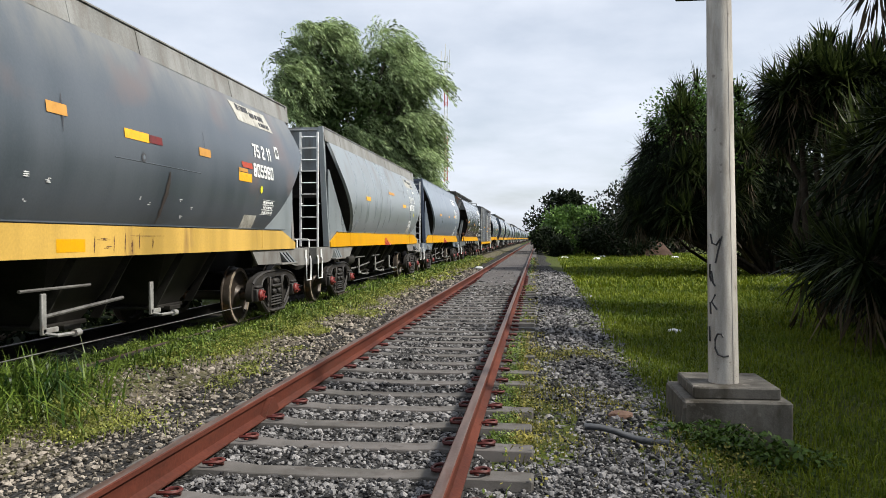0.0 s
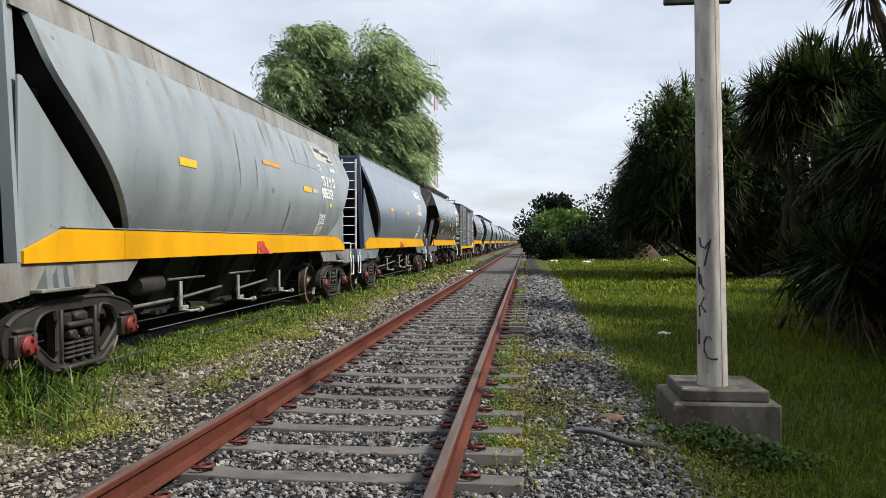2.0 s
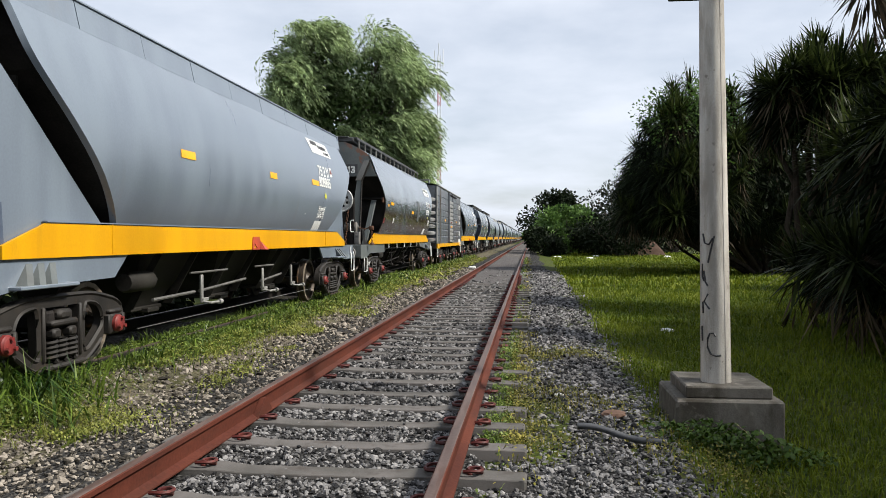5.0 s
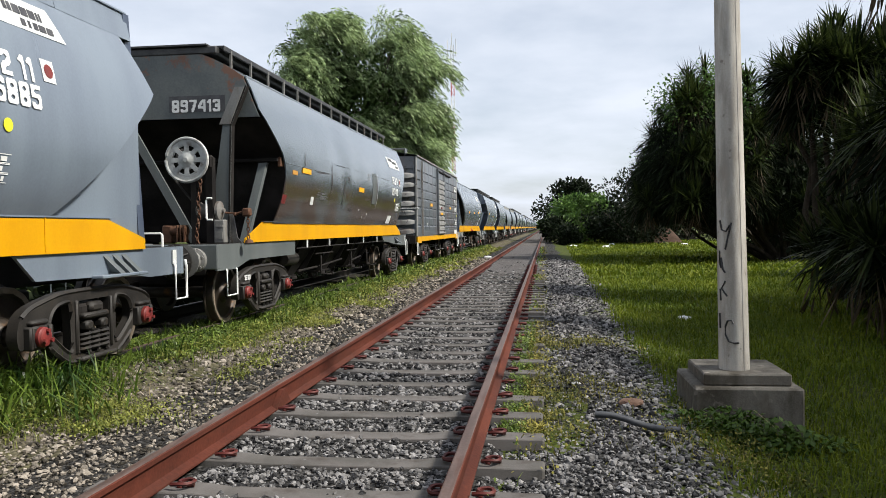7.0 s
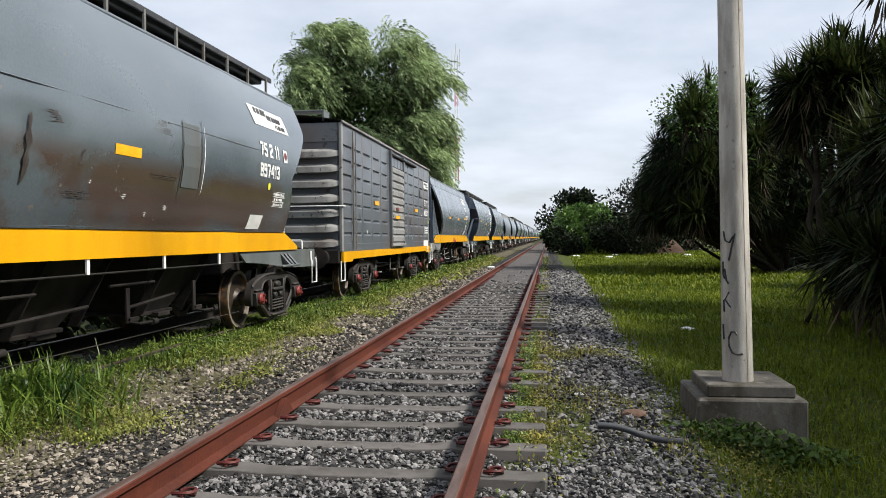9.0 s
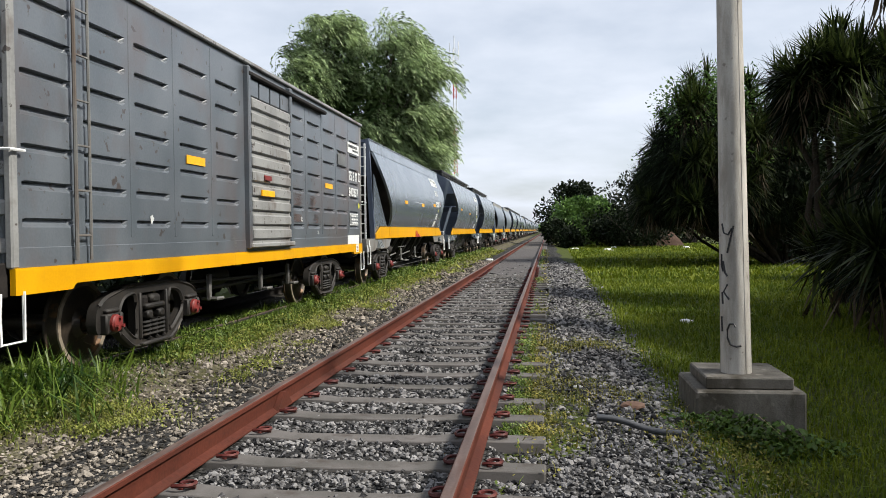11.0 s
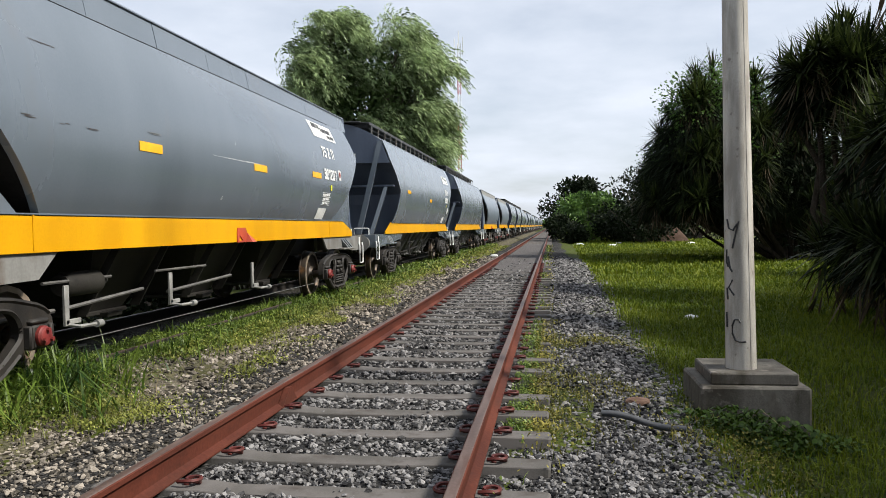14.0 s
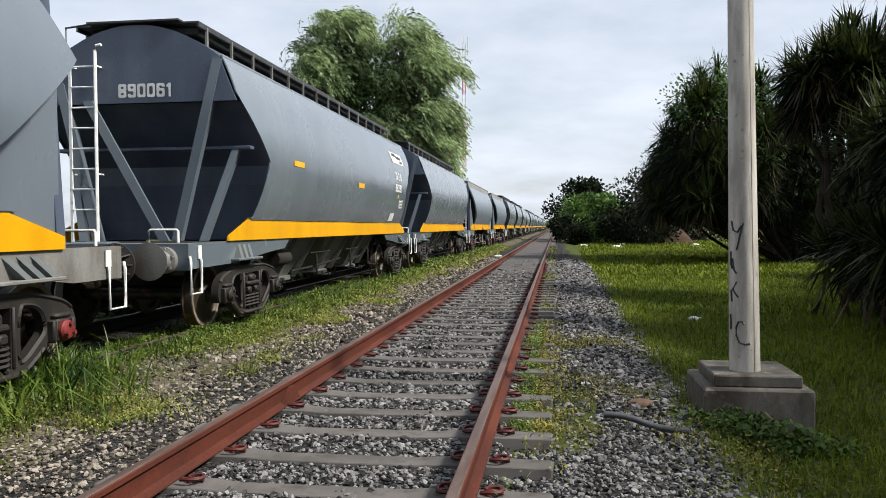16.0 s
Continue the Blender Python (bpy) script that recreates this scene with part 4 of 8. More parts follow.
def on_side(parent, side, items):
    """Marks laid on the curved side: (kind, y, z, width, height, material, name, label)."""
    for kind, y, z, w, h, mat, name, label in items:
        sh = Shape()
        if kind == "text":
            for v, f in lettering(w, h):
                part("digit", Shape().add([(side(z + b) + 0.007, y + a, z + b) for a, b in v], f).mesh("digit", fix=False), mat, parent, label)
            continue
        elif kind == "dashes":
            # a line of small words: short bars with gaps
            rnd, u = random.Random(round(1000 * (y + z))), -w / 2
            while u < w / 2 - 0.02:
                d = min(rnd.choice((0.03, 0.045, 0.06, 0.09)), w / 2 - u)
                bar = Shape().grid([[(side(z + h * (q - 0.5)) + 0.011, y + u + d * k, z + h * (q - 0.5)) for k in (0, 1)] for q in (0, 1)])
                part(name, bar.mesh(name, fix=False), mat, parent, label)
                u += d + rnd.choice((0.012, 0.014, 0.016, 0.035))
            continue
        elif kind == "disc":
            n = 14
            ring = [(y + w * math.cos(2 * math.pi * k / n), z + w * math.sin(2 * math.pi * k / n)) for k in range(n)]
            sh.add([(side(b) + h, a, b) for a, b in ring], [tuple(range(n))])
        elif kind == "skew":
            sh.grid([[(side(z + h * (q - 0.5)) + 0.008, y + w * (p - 0.5) + 0.30 * h * (q - 0.5) * -1.2, z + h * (q - 0.5)) for p in (0, 1)] for q in (0, 0.33, 0.67, 1)])
        elif kind == "scratch":
            # ragged strokes: one upright, or several level ones for a wide scuff
            rnd = random.Random(round(1000 * (y + 7 * z)))
            n, level = (1, False) if h >= w else (max(2, round(h / 0.018)), True)
            for k in range(n):
                rows = []
                length = (w if level else h) * (rnd.uniform(0.35, 1.0) if n > 1 else 1)
                thick = h / n if level else w
                mid = rnd.uniform(-0.5, 0.5) * (w - length) if level else 0
                for q in range(13):
                    u = length * (q / 12 - 0.5)
                    t = thick * (0.15 + 0.55 * math.sin(math.pi * (q + 0.5) / 13)) * rnd.uniform(0.35, 1.3)
                    o = thick * rnd.uniform(-0.12, 0.12)
                    if level:
                        b = z + h * ((k + 0.5) / n - 0.5) + o
                        rows.append([(side(b - t / 2) + 0.006, y + mid + u, b - t / 2), (side(b + t / 2) + 0.006, y + mid + u, b + t / 2)])
                    else:
                        rows.append([(side(z + u) + 0.006, y + o - t / 2 + 0.05 * u, z + u), (side(z + u) + 0.006, y + o + t / 2 + 0.05 * u, z + u)])
                part(name, Shape().grid(rows).mesh(name, fix=False), mat, parent, label)
            continue
        elif kind == "lean":
            # a slanting plate with a dark frame line: its lower edge lies further along
            sh.grid([[(side(z + h * (q - 0.5)) + 0.0065, y + w * (p - 0.5) - 0.14 * (q - 0.5), z + h * (q - 0.5)) for p in (0, 1)] for q in (0, 0.33, 0.67, 1)])
        elif kind == "seam":
            # a weld bead along the side
            sh.tube([(sheet(side, y + w * (q / 60 - 0.5), z), y + w * (q / 60 - 0.5), z) for q in range(61)], h, 4)
        elif kind == "proud":
            x = side(z)
            sh.box((x + 0.012, y, z), (0.03, w, h), 0.006)
        else:
            sh.grid([[(side(z + h * (q - 0.5)) + (0.010 if kind == "over" else 0.0065), y + w * (p - 0.5), z + h * (q - 0.5)) for p in (0, 1)] for q in (0, 0.33, 0.67, 1)])
        me = sh.mesh(name, fix=False)
        part(name, me, mat, parent, label)


def plates_and_numbers(parent, side, first, number, plate_at, first_at, number_at, flag_at, lime_at, notice_at, lift_at, flag=None, plate="white"):
    """The owner's plate, the class and wagon numbers, the flag, the lime spot, the notice and the lift mark; each at its (y, z)."""
    y, z = plate_at
    items = [("lean", y, z, 1.46, 0.27, M[plate], "owner_plate", "white slanting plate with dark bars of lettering")]
    for dy, dz, w, h in ((-0.36, 0.075, 0.46, 0.085), (0.22, 0.030, 0.62, 0.075), (0.44, -0.070, 0.46, 0.060)):
        items.append(("dashes", y + dy, z + dz, w, h, M["ink"], "letter_bar", "dark bar of small lettering"))
    items += [("text", *first_at, first, 0.20, M["white"], "digit", "white stencilled digit"), ("text", *number_at, number, 0.195, M["white"], "digit", "white stencilled digit")]
    if flag:
        items += [("flat", *flag_at, 0.17, 0.19, M["white"], "flag_square", "white square with a spot"), ("disc", *flag_at, 0.06, 0.010, flag, "flag_spot", "")]
    items.append(("disc", *lime_at, 0.055, 0.007, M["lime"], "lime_spot", "lime-yellow painted spot"))
    y, z = notice_at
    for k in range(3):
        for dz, w, h in ((0.035, 0.52, 0.006), (-0.030, 0.52, 0.006)):
            items.append(("flat", y, z + 0.07 - 0.075 * k + dz, w, h, M["rung"], "frame_line", ""))
        items.append(("dashes", y + 0.02 * (k - 1), z + 0.07 - 0.075 * k, 0.46 - 0.05 * (k % 2), 0.036, M["rung"], "letter_bar", "bars of small white lettering"))
    items.append(("flat", *lift_at, 0.50, 0.20, M[plate], "lift_mark", "pale painted patch above the sill"))
    on_side(parent, side, items)


def end_number(parent, text, x, z, y, size=0.17, mat=None):
    for v, f in lettering(text, size):
        part("digit", Shape().add([(x + a, y, z + b) for a, b in v], f).mesh("digit", fix=False), mat or M["white"], parent, "white stencilled digit")


def wave(y, z, k):
    return 0.007 * noise.noise(Vector((y * 0.9 + k, z * 1.3, k * 1.7)))


A_HALF, B_HALF = 6.0, 6.1


def a_lead(z):
    """How far the shell stands back from the leading end."""
    d = 2.85 - z
    return 0.22 + 0.56 * (d + math.sqrt(d * d + 0.05))


def a_tail(z):
    """The same at the trailing end, where the bulge stands a little proud."""
    return -0.07 + 0.31 * (z - 2.77) / 0.55 if z > 2.77 else -0.07 + 1.76 * (2.77 - z) / 1.35


def a_shell(s):
    """One bulged steel side, cut off aslant at both ends, with a turned-in lip there."""
    sh, H = Shape(), A_HALF
    zs = [1.42 + (3.34 - 1.42) * i / 24 for i in range(25)]
    rows = []
    for z in zs:
        y0, y1 = -H + a_lead(z), H - a_tail(z)
        row = [(s * (side_a(z) + wave(y0 + (y1 - y0) * k / 40, z, s) * min(1, k / 3, (40 - k) / 3)), y0 + (y1 - y0) * k / 40, z) for k in range(41)]
        rows.append([(s * (side_a(z) - 0.06), y0 - 0.02, z)] + row + [(s * (side_a(z) - 0.06), y1 - 0.02, z)])
    return sh.grid(rows).mesh("side_sheet", smooth=35)


def a_slope(e):
    sh, H = Shape(), A_HALF
    rows = []
    for i in range(9):
        z = 3.30 - 2.16 * i / 8
        y = e * (H - 0.05 - max(0.05, a_lead(z) if e < 0 else a_tail(z)))
        w = side_a(max(z, 1.42)) - 0.03
        rows.append([(-w, y, z), (0, y, z), (w, y, z)])
    sh.grid(rows)
    return sh.mesh("slope_sheet")


def hopper_a(body, end_mat, gusset, steel, number, first="75 2 11", flag=None, spin=True, label="", caps="red", numbered=True, sill_mat="yellow", strip="strip", plate="white", places=None, half=6.0, extra=(), reflect=(), stains_and_shadow=(), levers=(-1.55, 0.95, 2.55), flap_at=0.05, sill_marks=False):
    global A_HALF
    H = A_HALF = half
    root = tagged(new("hopper_wagon"), label, "freight wagon", "wagons of the freight train")
    for s in (-1, 1):
        part("side_sheet", kept(("a_shell", s, H), lambda: a_shell(s)), body, root)
    part("roof", Shape().grid([[(x, y, 3.50 - 0.02 * abs(x)) for x in (-1.1, 0, 1.1)] for y in (-H + 0.03, H - 0.03)]), M["strip"], root)
    for s in (-1, 1):
        sh = Shape()
        for k in range(9):
            y0, y1 = -H + 2 * H * k / 9 + (0.006 if k else 0), -H + 2 * H * (k + 1) / 9 - 0.006
            o = 0.002 * (k % 2)
            sh.add([(s * (1.165 + o), y0, 3.33), (s * (1.165 + o), y1, 3.33), (s * (1.10 + o), y1, 3.620), (s * (1.10 + o), y0, 3.620),
                    (s * 1.13, y0, 3.33), (s * 1.13, y1, 3.33), (s * 1.07, y1, 3.620), (s * 1.07, y0, 3.620)],
                   [(0, 1, 2, 3), (7, 6, 5, 4), (3, 2, 6, 7), (0, 3, 7, 4), (1, 5, 6, 2)])
        sh.box((s * 1.09, 0, 3.627), (0.06, 2 * H - 0.02, 0.022), 0.004)
        part("top_extension", sh, M[strip], root, "dusty upper side sheet")
        prof = [(-H, 1.13), (H, 1.13), (H, 1.24), (H - 0.72, 1.435), (-H + 0.60, 1.435), (-H, 1.24)]
        sill = part("side_sill", Shape().plate(prof, s * 1.245, s * 1.275, "x"), M[sill_mat], root, "yellow-painted side sill")
        part("sill_lip", Shape().box((s * 1.262, 0, 1.452), (0.05, 2 * H - 1.2, 0.012)), body, sill)
        for e in (-1, 1):
            part("seam_strap", Shape().box((s * 1.278, e * (H - 1.72), 1.295), (0.008, 0.02, 0.30)), M[sill_mat], sill)
        for e in (-1, 1):
            g = [(e * (H - 0.005), 1.16), (e * (H - 0.005), 2.74), (e * (H - 0.06), 2.74), (e * (H - 1.60), 1.445), (e * (H - 1.60), 1.16)]
            part("gusset", Shape().plate(g, s * 1.205, s * 1.225, "x"), gusset, root)
            post = Shape().add([(s * 1.13, e * (H - 0.07), 1.14), (s * 1.25, e * (H - 0.07), 1.14), (s * 1.25, e * (H + 0.05), 1.14), (s * 1.13, e * (H + 0.05), 1.14),
                                (s * 1.02, e * (H - 0.07), 3.625), (s * 1.115, e * (H - 0.07), 3.625), (s * 1.115, e * (H + 0.05), 3.625), (s * 1.02, e * (H + 0.05), 3.625)],
                               [(0, 1, 2, 3), (4, 5, 6, 7), (0, 1, 5, 4), (1, 2, 6, 5), (2, 3, 7, 6), (3, 0, 4, 7)])
            part("corner_post", post, end_mat, root)
    for e in (-1, 1):
        up = Shape().add([(-1.12, e * H, 2.70), (1.12, e * H, 2.70), (1.04, e * H, 3.615), (-1.04, e * H, 3.615), (-1.12, e * (H - 0.03), 2.70), (1.12, e * (H - 0.03), 2.70), (1.04, e * (H - 0.03), 3.615), (-1.04, e * (H - 0.03), 3.615)],
                         [(0, 1, 2, 3), (4, 5, 6, 7), (0, 1, 5, 4), (1, 2, 6, 5), (2, 3, 7, 6), (3, 0, 4, 7)])
        up.box((0, e * (H + 0.01), 3.555), (2.18, 0.07, 0.03), 0.006)
        part("end_panel", up, end_mat, root)
        # recessed panel and slope sheet near black, as the shade of the end recess
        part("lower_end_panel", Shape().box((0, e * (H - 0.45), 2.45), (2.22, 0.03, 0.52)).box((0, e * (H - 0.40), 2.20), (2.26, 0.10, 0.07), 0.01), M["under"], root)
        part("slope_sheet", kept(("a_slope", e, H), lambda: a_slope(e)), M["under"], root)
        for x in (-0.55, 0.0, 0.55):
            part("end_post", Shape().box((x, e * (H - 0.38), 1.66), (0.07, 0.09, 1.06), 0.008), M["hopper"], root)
        platform(root, e, H, H + 0.95, H - 2.1, steel)
        bogie(root, e * (H - 0.03 - BASE / 2), M[caps], spin)
    ladder(root, 0.665, 1.03, -H - 0.12, 1.13, 3.50, 10, M["rung"])
    ladder(root, -1.03, -0.665, H + 0.12, 1.13, 3.50, 10, M["rung"])
    if flap_at is not None:
        fy = flap_at
        flap = Shape().plate([(fy - 0.20, 1.125), (fy + 0.34, 1.125), (fy + 0.16, 1.225), (fy + 0.10, 1.325), (fy - 0.18, 1.325), (fy - 0.20, 1.24)], 1.277, 1.290, "x", [[(fy - 0.14, 1.15), (fy + 0.00, 1.15), (fy - 0.12, 1.23)]])
        flap.add([(1.29, fy + 0.10, 1.13), (1.29, fy + 0.30, 1.13), (1.38, fy + 0.28, 1.125), (1.38, fy + 0.12, 1.125), (1.291, fy + 0.14, 1.26)], [(0, 1, 2, 3), (0, 3, 4), (3, 2, 4), (2, 1, 4)])
        part("signal_bracket", flap, M["flap"], root, "red-painted bracket on the yellow sill")
    if sill_marks:
        # fresher yellow over old lettering, and brown runs
        on_side(root, lambda z: 1.2705, [("flat", -0.85, 1.24, 0.46, 0.12, M["yellow"], "paint_patch", "fresh yellow paint patch"), ("flat", -3.0, 1.22, 2.2, 0.10, M["yellow"], "paint_patch", "fresh yellow paint patch")]
                + [("scratch", a, b, w, h, M["chain"], "paint_run", "brown paint run") for a, b, w, h in ((-0.46, 1.25, 0.035, 0.16), (-0.30, 1.30, 0.26, 0.03), (-0.22, 1.22, 0.20, 0.03), (-0.10, 1.25, 0.03, 0.17), (0.12, 1.26, 0.03, 0.20), (0.26, 1.22, 0.05, 0.14), (0.42, 1.28, 0.03, 0.17), (0.62, 1.33, 0.9, 0.02), (0.72, 1.26, 0.04, 0.12))])
    underworks(root, H, M["rod"], levers=levers)
    if numbered:
        end_number(root, number, 0.17, 2.88, -H - 0.006)
        plates_and_numbers(root, side_a, first, number, **places, flag=flag, plate=plate)
        on_side(root, side_a, [("flat", a, b, w, 0.095, M["orange"], "reflector", "orange reflector") for a, b, w in reflect] + [("scratch", a, b, w, h, M["stain"], "stain", "dull smear: dirt runs and painted pole shadow") for a, b, w, h in stains_and_shadow] + list(extra))
    return root


def b_cut(z):
    """How far the shell's end stands back from the end panel."""
    if z > 3.05:
        return 0.0
    if z > 2.25:
        return 0.94 * (3.05 - z) / 0.80
    return 0.94 - 0.18 * (2.25 - z) / 0.83


LEAD = 0.28       # how far the dented wagon's leading end stands back over its long brake platform


def b_cut_lead(z):
    """The same for the leading end of the dented wagon."""
    if z > 2.44:
        return LEAD + 0.80 * (3.08 - min(z, 3.08)) / 0.64
    return 1.08 + 0.08 * smoothstep(2.44, 2.15, z) - 0.05 * smoothstep(2.1, 1.43, z)


def roof_b(x):
    return 4.0 - 0.45 * (x / 1.182) ** 2


DENTS = [(-1.25, 2.02, 0.14, 0.34, 0.030), (-1.45, 2.27, 0.12, 0.10, 0.030), (-1.0, 2.18, 0.12, 0.12, 0.026), (-0.7, 2.30, 0.30, 0.35, -0.014), (1.6, 2.25, 0.20, 0.42, 0.020), (-1.6, 2.75, 0.6, 0.25, 0.016), (0.6, 2.6, 0.35, 0.3, -0.010), (3.0, 2.2, 0.5, 0.4, 0.012), (-2.6, 1.95, 0.5, 0.18, 0.010), (-3.9, 2.2, 0.35, 0.2, 0.010)]


def b_shell(s, dented=False):
    """One bulged side of the covered hopper, with a lip at each end."""
    sh, H = Shape(), B_HALF
    zs = [1.42 + (3.55 - 1.42) * i / 18 for i in range(19)]
    rows = []
    for z in zs:
        y0, y1 = -H + (b_cut_lead(z) if dented else b_cut(z)), H - b_cut(z)
        row = []
        for k in range(53):
            y = y0 + (y1 - y0) * k / 52
            x = side_b(z) + wave(y, z, 3 + s) * 1.3 * min(1, k / 4, (52 - k) / 4)
            if dented:
                x -= sum(d * math.exp(-((y - a) / w) ** 2 - ((z - b) / h) ** 2) for a, b, w, h, d in DENTS)
            row.append((s * x, y, z))
        rows.append([(s * (side_b(z) - 0.02), y0, z)] + row + [(s * (side_b(z) - 0.02), y1, z)])
    return sh.grid(rows).mesh("side_sheet", smooth=35)


def b_roof(lead=0.0):
    H = B_HALF
    return Shape().grid([[(x, y, roof_b(x)) for x in (1.20 * (k / 7 - 1) for k in range(15))] for y in (lead - H, -3, 0, 3, H)]).mesh("roof", smooth=35)


def b_slope(e, cut=b_cut):
    sh, H = Shape(), B_HALF
    rows = []
    for i in range(8):
        z = 2.98 - 1.84 * i / 7
        y = e * (H - 0.05 - cut(max(z, 1.42)) - 0.35 * smoothstep(2.3, 1.2, z))
        rows.append([(-side_b(max(z, 1.42)) + 0.02, y, z), (0, y, z), (side_b(max(z, 1.42)) - 0.02, y, z)])
    return sh.grid(rows).mesh("slope_sheet")


def hopper_b(body, end_mat, steel, number, first="75 2 11", flag=None, spin=True, label="", caps="cast", numbered=True, wheel=False, number_x=0.15):
    H = B_HALF
    root = tagged(new("covered_hopper_wagon"), label, "freight wagon", "wagons of the freight train")
    lead = LEAD if wheel else 0.0
    part("roof", kept(("b_roof", wheel), lambda: b_roof(lead)), body, root)
    for s in (-1, 1):
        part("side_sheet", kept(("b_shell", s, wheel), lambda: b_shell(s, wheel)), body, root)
    for s in (-1, 1):
        part("eaves_rib", Shape().box((s * 1.19, lead / 2, 3.56), (0.05, 2 * H - 0.02 - lead, 0.04), 0.01), body, root)
        prof = [(-H - 0.02, 1.14), (H + 0.02, 1.14), (H, 1.20), (H - 0.72, 1.44), (-H + 0.72, 1.44), (-H, 1.20)]
        sill = part("side_sill", Shape().plate(prof, s * 1.245, s * 1.275, "x"), M["yellow"], root, "yellow-painted side sill")
        part("sill_lip", Shape().box((s * 1.268, 0, 1.447), (0.06, 2 * H - 1.4, 0.014)), body, sill)
        # running board beside the hatches, on short stands
        board = part("running_board", Shape().box((s * 0.66, lead / 2, 4.02), (0.42, 2 * H - 0.1 - lead, 0.03), 0.006).box((s * 0.86, lead / 2, 3.99), (0.03, 2 * H - 0.1 - lead, 0.07), 0.006), M["metal_dark"], root, "dark steel roof running board")
        for k in range(15):
            y = -H + lead + 0.3 + (2 * H - lead - 0.6) * k / 14
            part("stand", Shape().box((s * 0.865, y, 3.87), (0.03, 0.04, 0.26)), M["steel"], board)
    part("hatch_cover", Shape().box((0, 0, 3.96), (1.56, 2 * H - 0.5, 0.12), 0.02).box((0, 0, 4.04), (0.62, 2 * H - 1.0, 0.08), 0.03), M["metal_dark"], root, "long dark roof hatch cover")
    for e in (-1, 1):
        brake = wheel and e < 0
        E = H - (lead if e < 0 else 0)
        top = [(1.17 * (k / 8 - 1), roof_b(1.17 * (k / 8 - 1))) for k in range(17)]
        lo = [(side_b(2.97) - 0.03, 2.97), (-side_b(2.97) + 0.03, 2.97)]
        part("end_panel", Shape().plate(top + [(1.19, 3.5)] + lo + [(-1.19, 3.5)], e * E - 0.015, e * E + 0.015, "y"), end_mat, root)
        part("end_board", Shape().box((0, e * (E - 0.12), 4.03), (1.3, 0.40, 0.03), 0.006).tube([(-0.95, e * (E + 0.06), 3.72), (-0.95, e * (E + 0.06), 3.98), (-0.55, e * (E + 0.06), 4.02)], 0.014, 6), M["metal_dark"], root)
        # on the brake wagon a near-black sheet paints the recess's shade
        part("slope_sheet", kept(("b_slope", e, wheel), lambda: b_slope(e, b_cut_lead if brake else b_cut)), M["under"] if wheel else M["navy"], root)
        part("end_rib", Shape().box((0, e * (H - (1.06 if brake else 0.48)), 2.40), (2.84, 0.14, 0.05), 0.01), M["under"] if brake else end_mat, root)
        for s in (-1, 1):
            if brake:
                # folded struts from the eaves to the deck, and slim ones from the rib to the sill
                face = [(s * a, b) for a, b in ((1.10, 3.40), (1.27, 3.40), (1.03, 2.84), (0.99, 1.76), (0.97, 1.14), (0.70, 1.14), (0.745, 1.80), (0.90, 2.84))]
                strut = part("strut", Shape().plate(face, -E - 0.15, -E - 0.12, "y"), steel, root, "folded grey steel strut")
                fin = [(s * 1.27, 3.40), (s * 1.03, 2.84), (s * 0.99, 1.76), (s * 0.97, 1.14)]
                sh = Shape()
                for (xa, za), (xb, zb) in zip(fin, fin[1:]):
                    sh.add([(xa, -E - 0.155, za), (xb, -E - 0.155, zb), (xb, -E - 0.02, zb), (xa, -E - 0.02, za), (xa - s * 0.02, -E - 0.155, za), (xb - s * 0.02, -E - 0.155, zb), (xb - s * 0.02, -E - 0.02, zb), (xa - s * 0.02, -E - 0.02, za)],
                           [(0, 1, 2, 3), (7, 6, 5, 4), (0, 4, 5, 1), (3, 2, 6, 7)])
                part("flange", sh, M["under"], strut)
                part("gusset_plate", Shape().plate([(s * 1.10, 3.38), (s * 1.24, 3.38), (s * 1.02, 2.85), (s * 0.86, 2.85)], -E - 0.175, -E - 0.152, "y"), M["steel"], strut)
                slim = Shape().add([(s * 1.12, -5.12, 2.36), (s * 1.24, -5.12, 2.36), (s * 1.26, -5.06, 2.36), (s * 0.93, -5.50, 1.14), (s * 1.05, -5.50, 1.14), (s * 1.07, -5.44, 1.14)],
                                   [(0, 1, 4, 3), (1, 2, 5, 4), (2, 0, 3, 5), (0, 2, 1), (3, 4, 5)])
                part("strut", slim, steel, root)
                part("rib_bracket", Shape().box((s * 1.43, -5.03, 2.37), (0.06, 0.08, 0.15), 0.012).tube([(s * 1.43, -5.06, 2.45), (s * 1.46, -4.98, 2.38), (s * 1.49, -4.90, 2.22)], 0.010, 5), M["chain"], root)
                continue
            # the long struts from the eaves to the middle of the beam, and short ones from the rib to the sill
            for (xa, za, xb, zb, ya, yb, w) in ((1.15, 3.52, 0.56, 1.14, H + 0.03, H + 0.05, 0.13), (1.20, 2.38, 0.86, 1.14, H - 0.42, H - 0.10, 0.10)):
                v = []
                for x, z, y in ((xa, za, ya), (xb, zb, yb)):
                    v += [(s * (x - w / 2), e * (y - 0.10), z), (s * (x + w / 2), e * (y - 0.10), z), (s * (x + w / 2), e * y, z), (s * (x - w / 2), e * y, z)]
                part("strut", Shape().add(v, [(0, 1, 2, 3), (4, 5, 6, 7), (0, 1, 5, 4), (1, 2, 6, 5), (2, 3, 7, 6), (3, 0, 4, 7)]), steel if e < 0 else end_mat, root)
        if e < 0:
            part("strut", Shape().plate([(-0.70, 3.0), (-0.56, 3.0), (0.50, 1.14), (0.36, 1.14)], -E - 0.12, -E - 0.08, "y"), steel, root)
        platform(root, e, H, H + (0.96 if brake else 1.10), H - (2.33 if brake else 2.5), steel, straight=True, brake=brake)
        bogie(root, e * (H - BASE / 2), M[caps], spin, "36161" if brake else None)
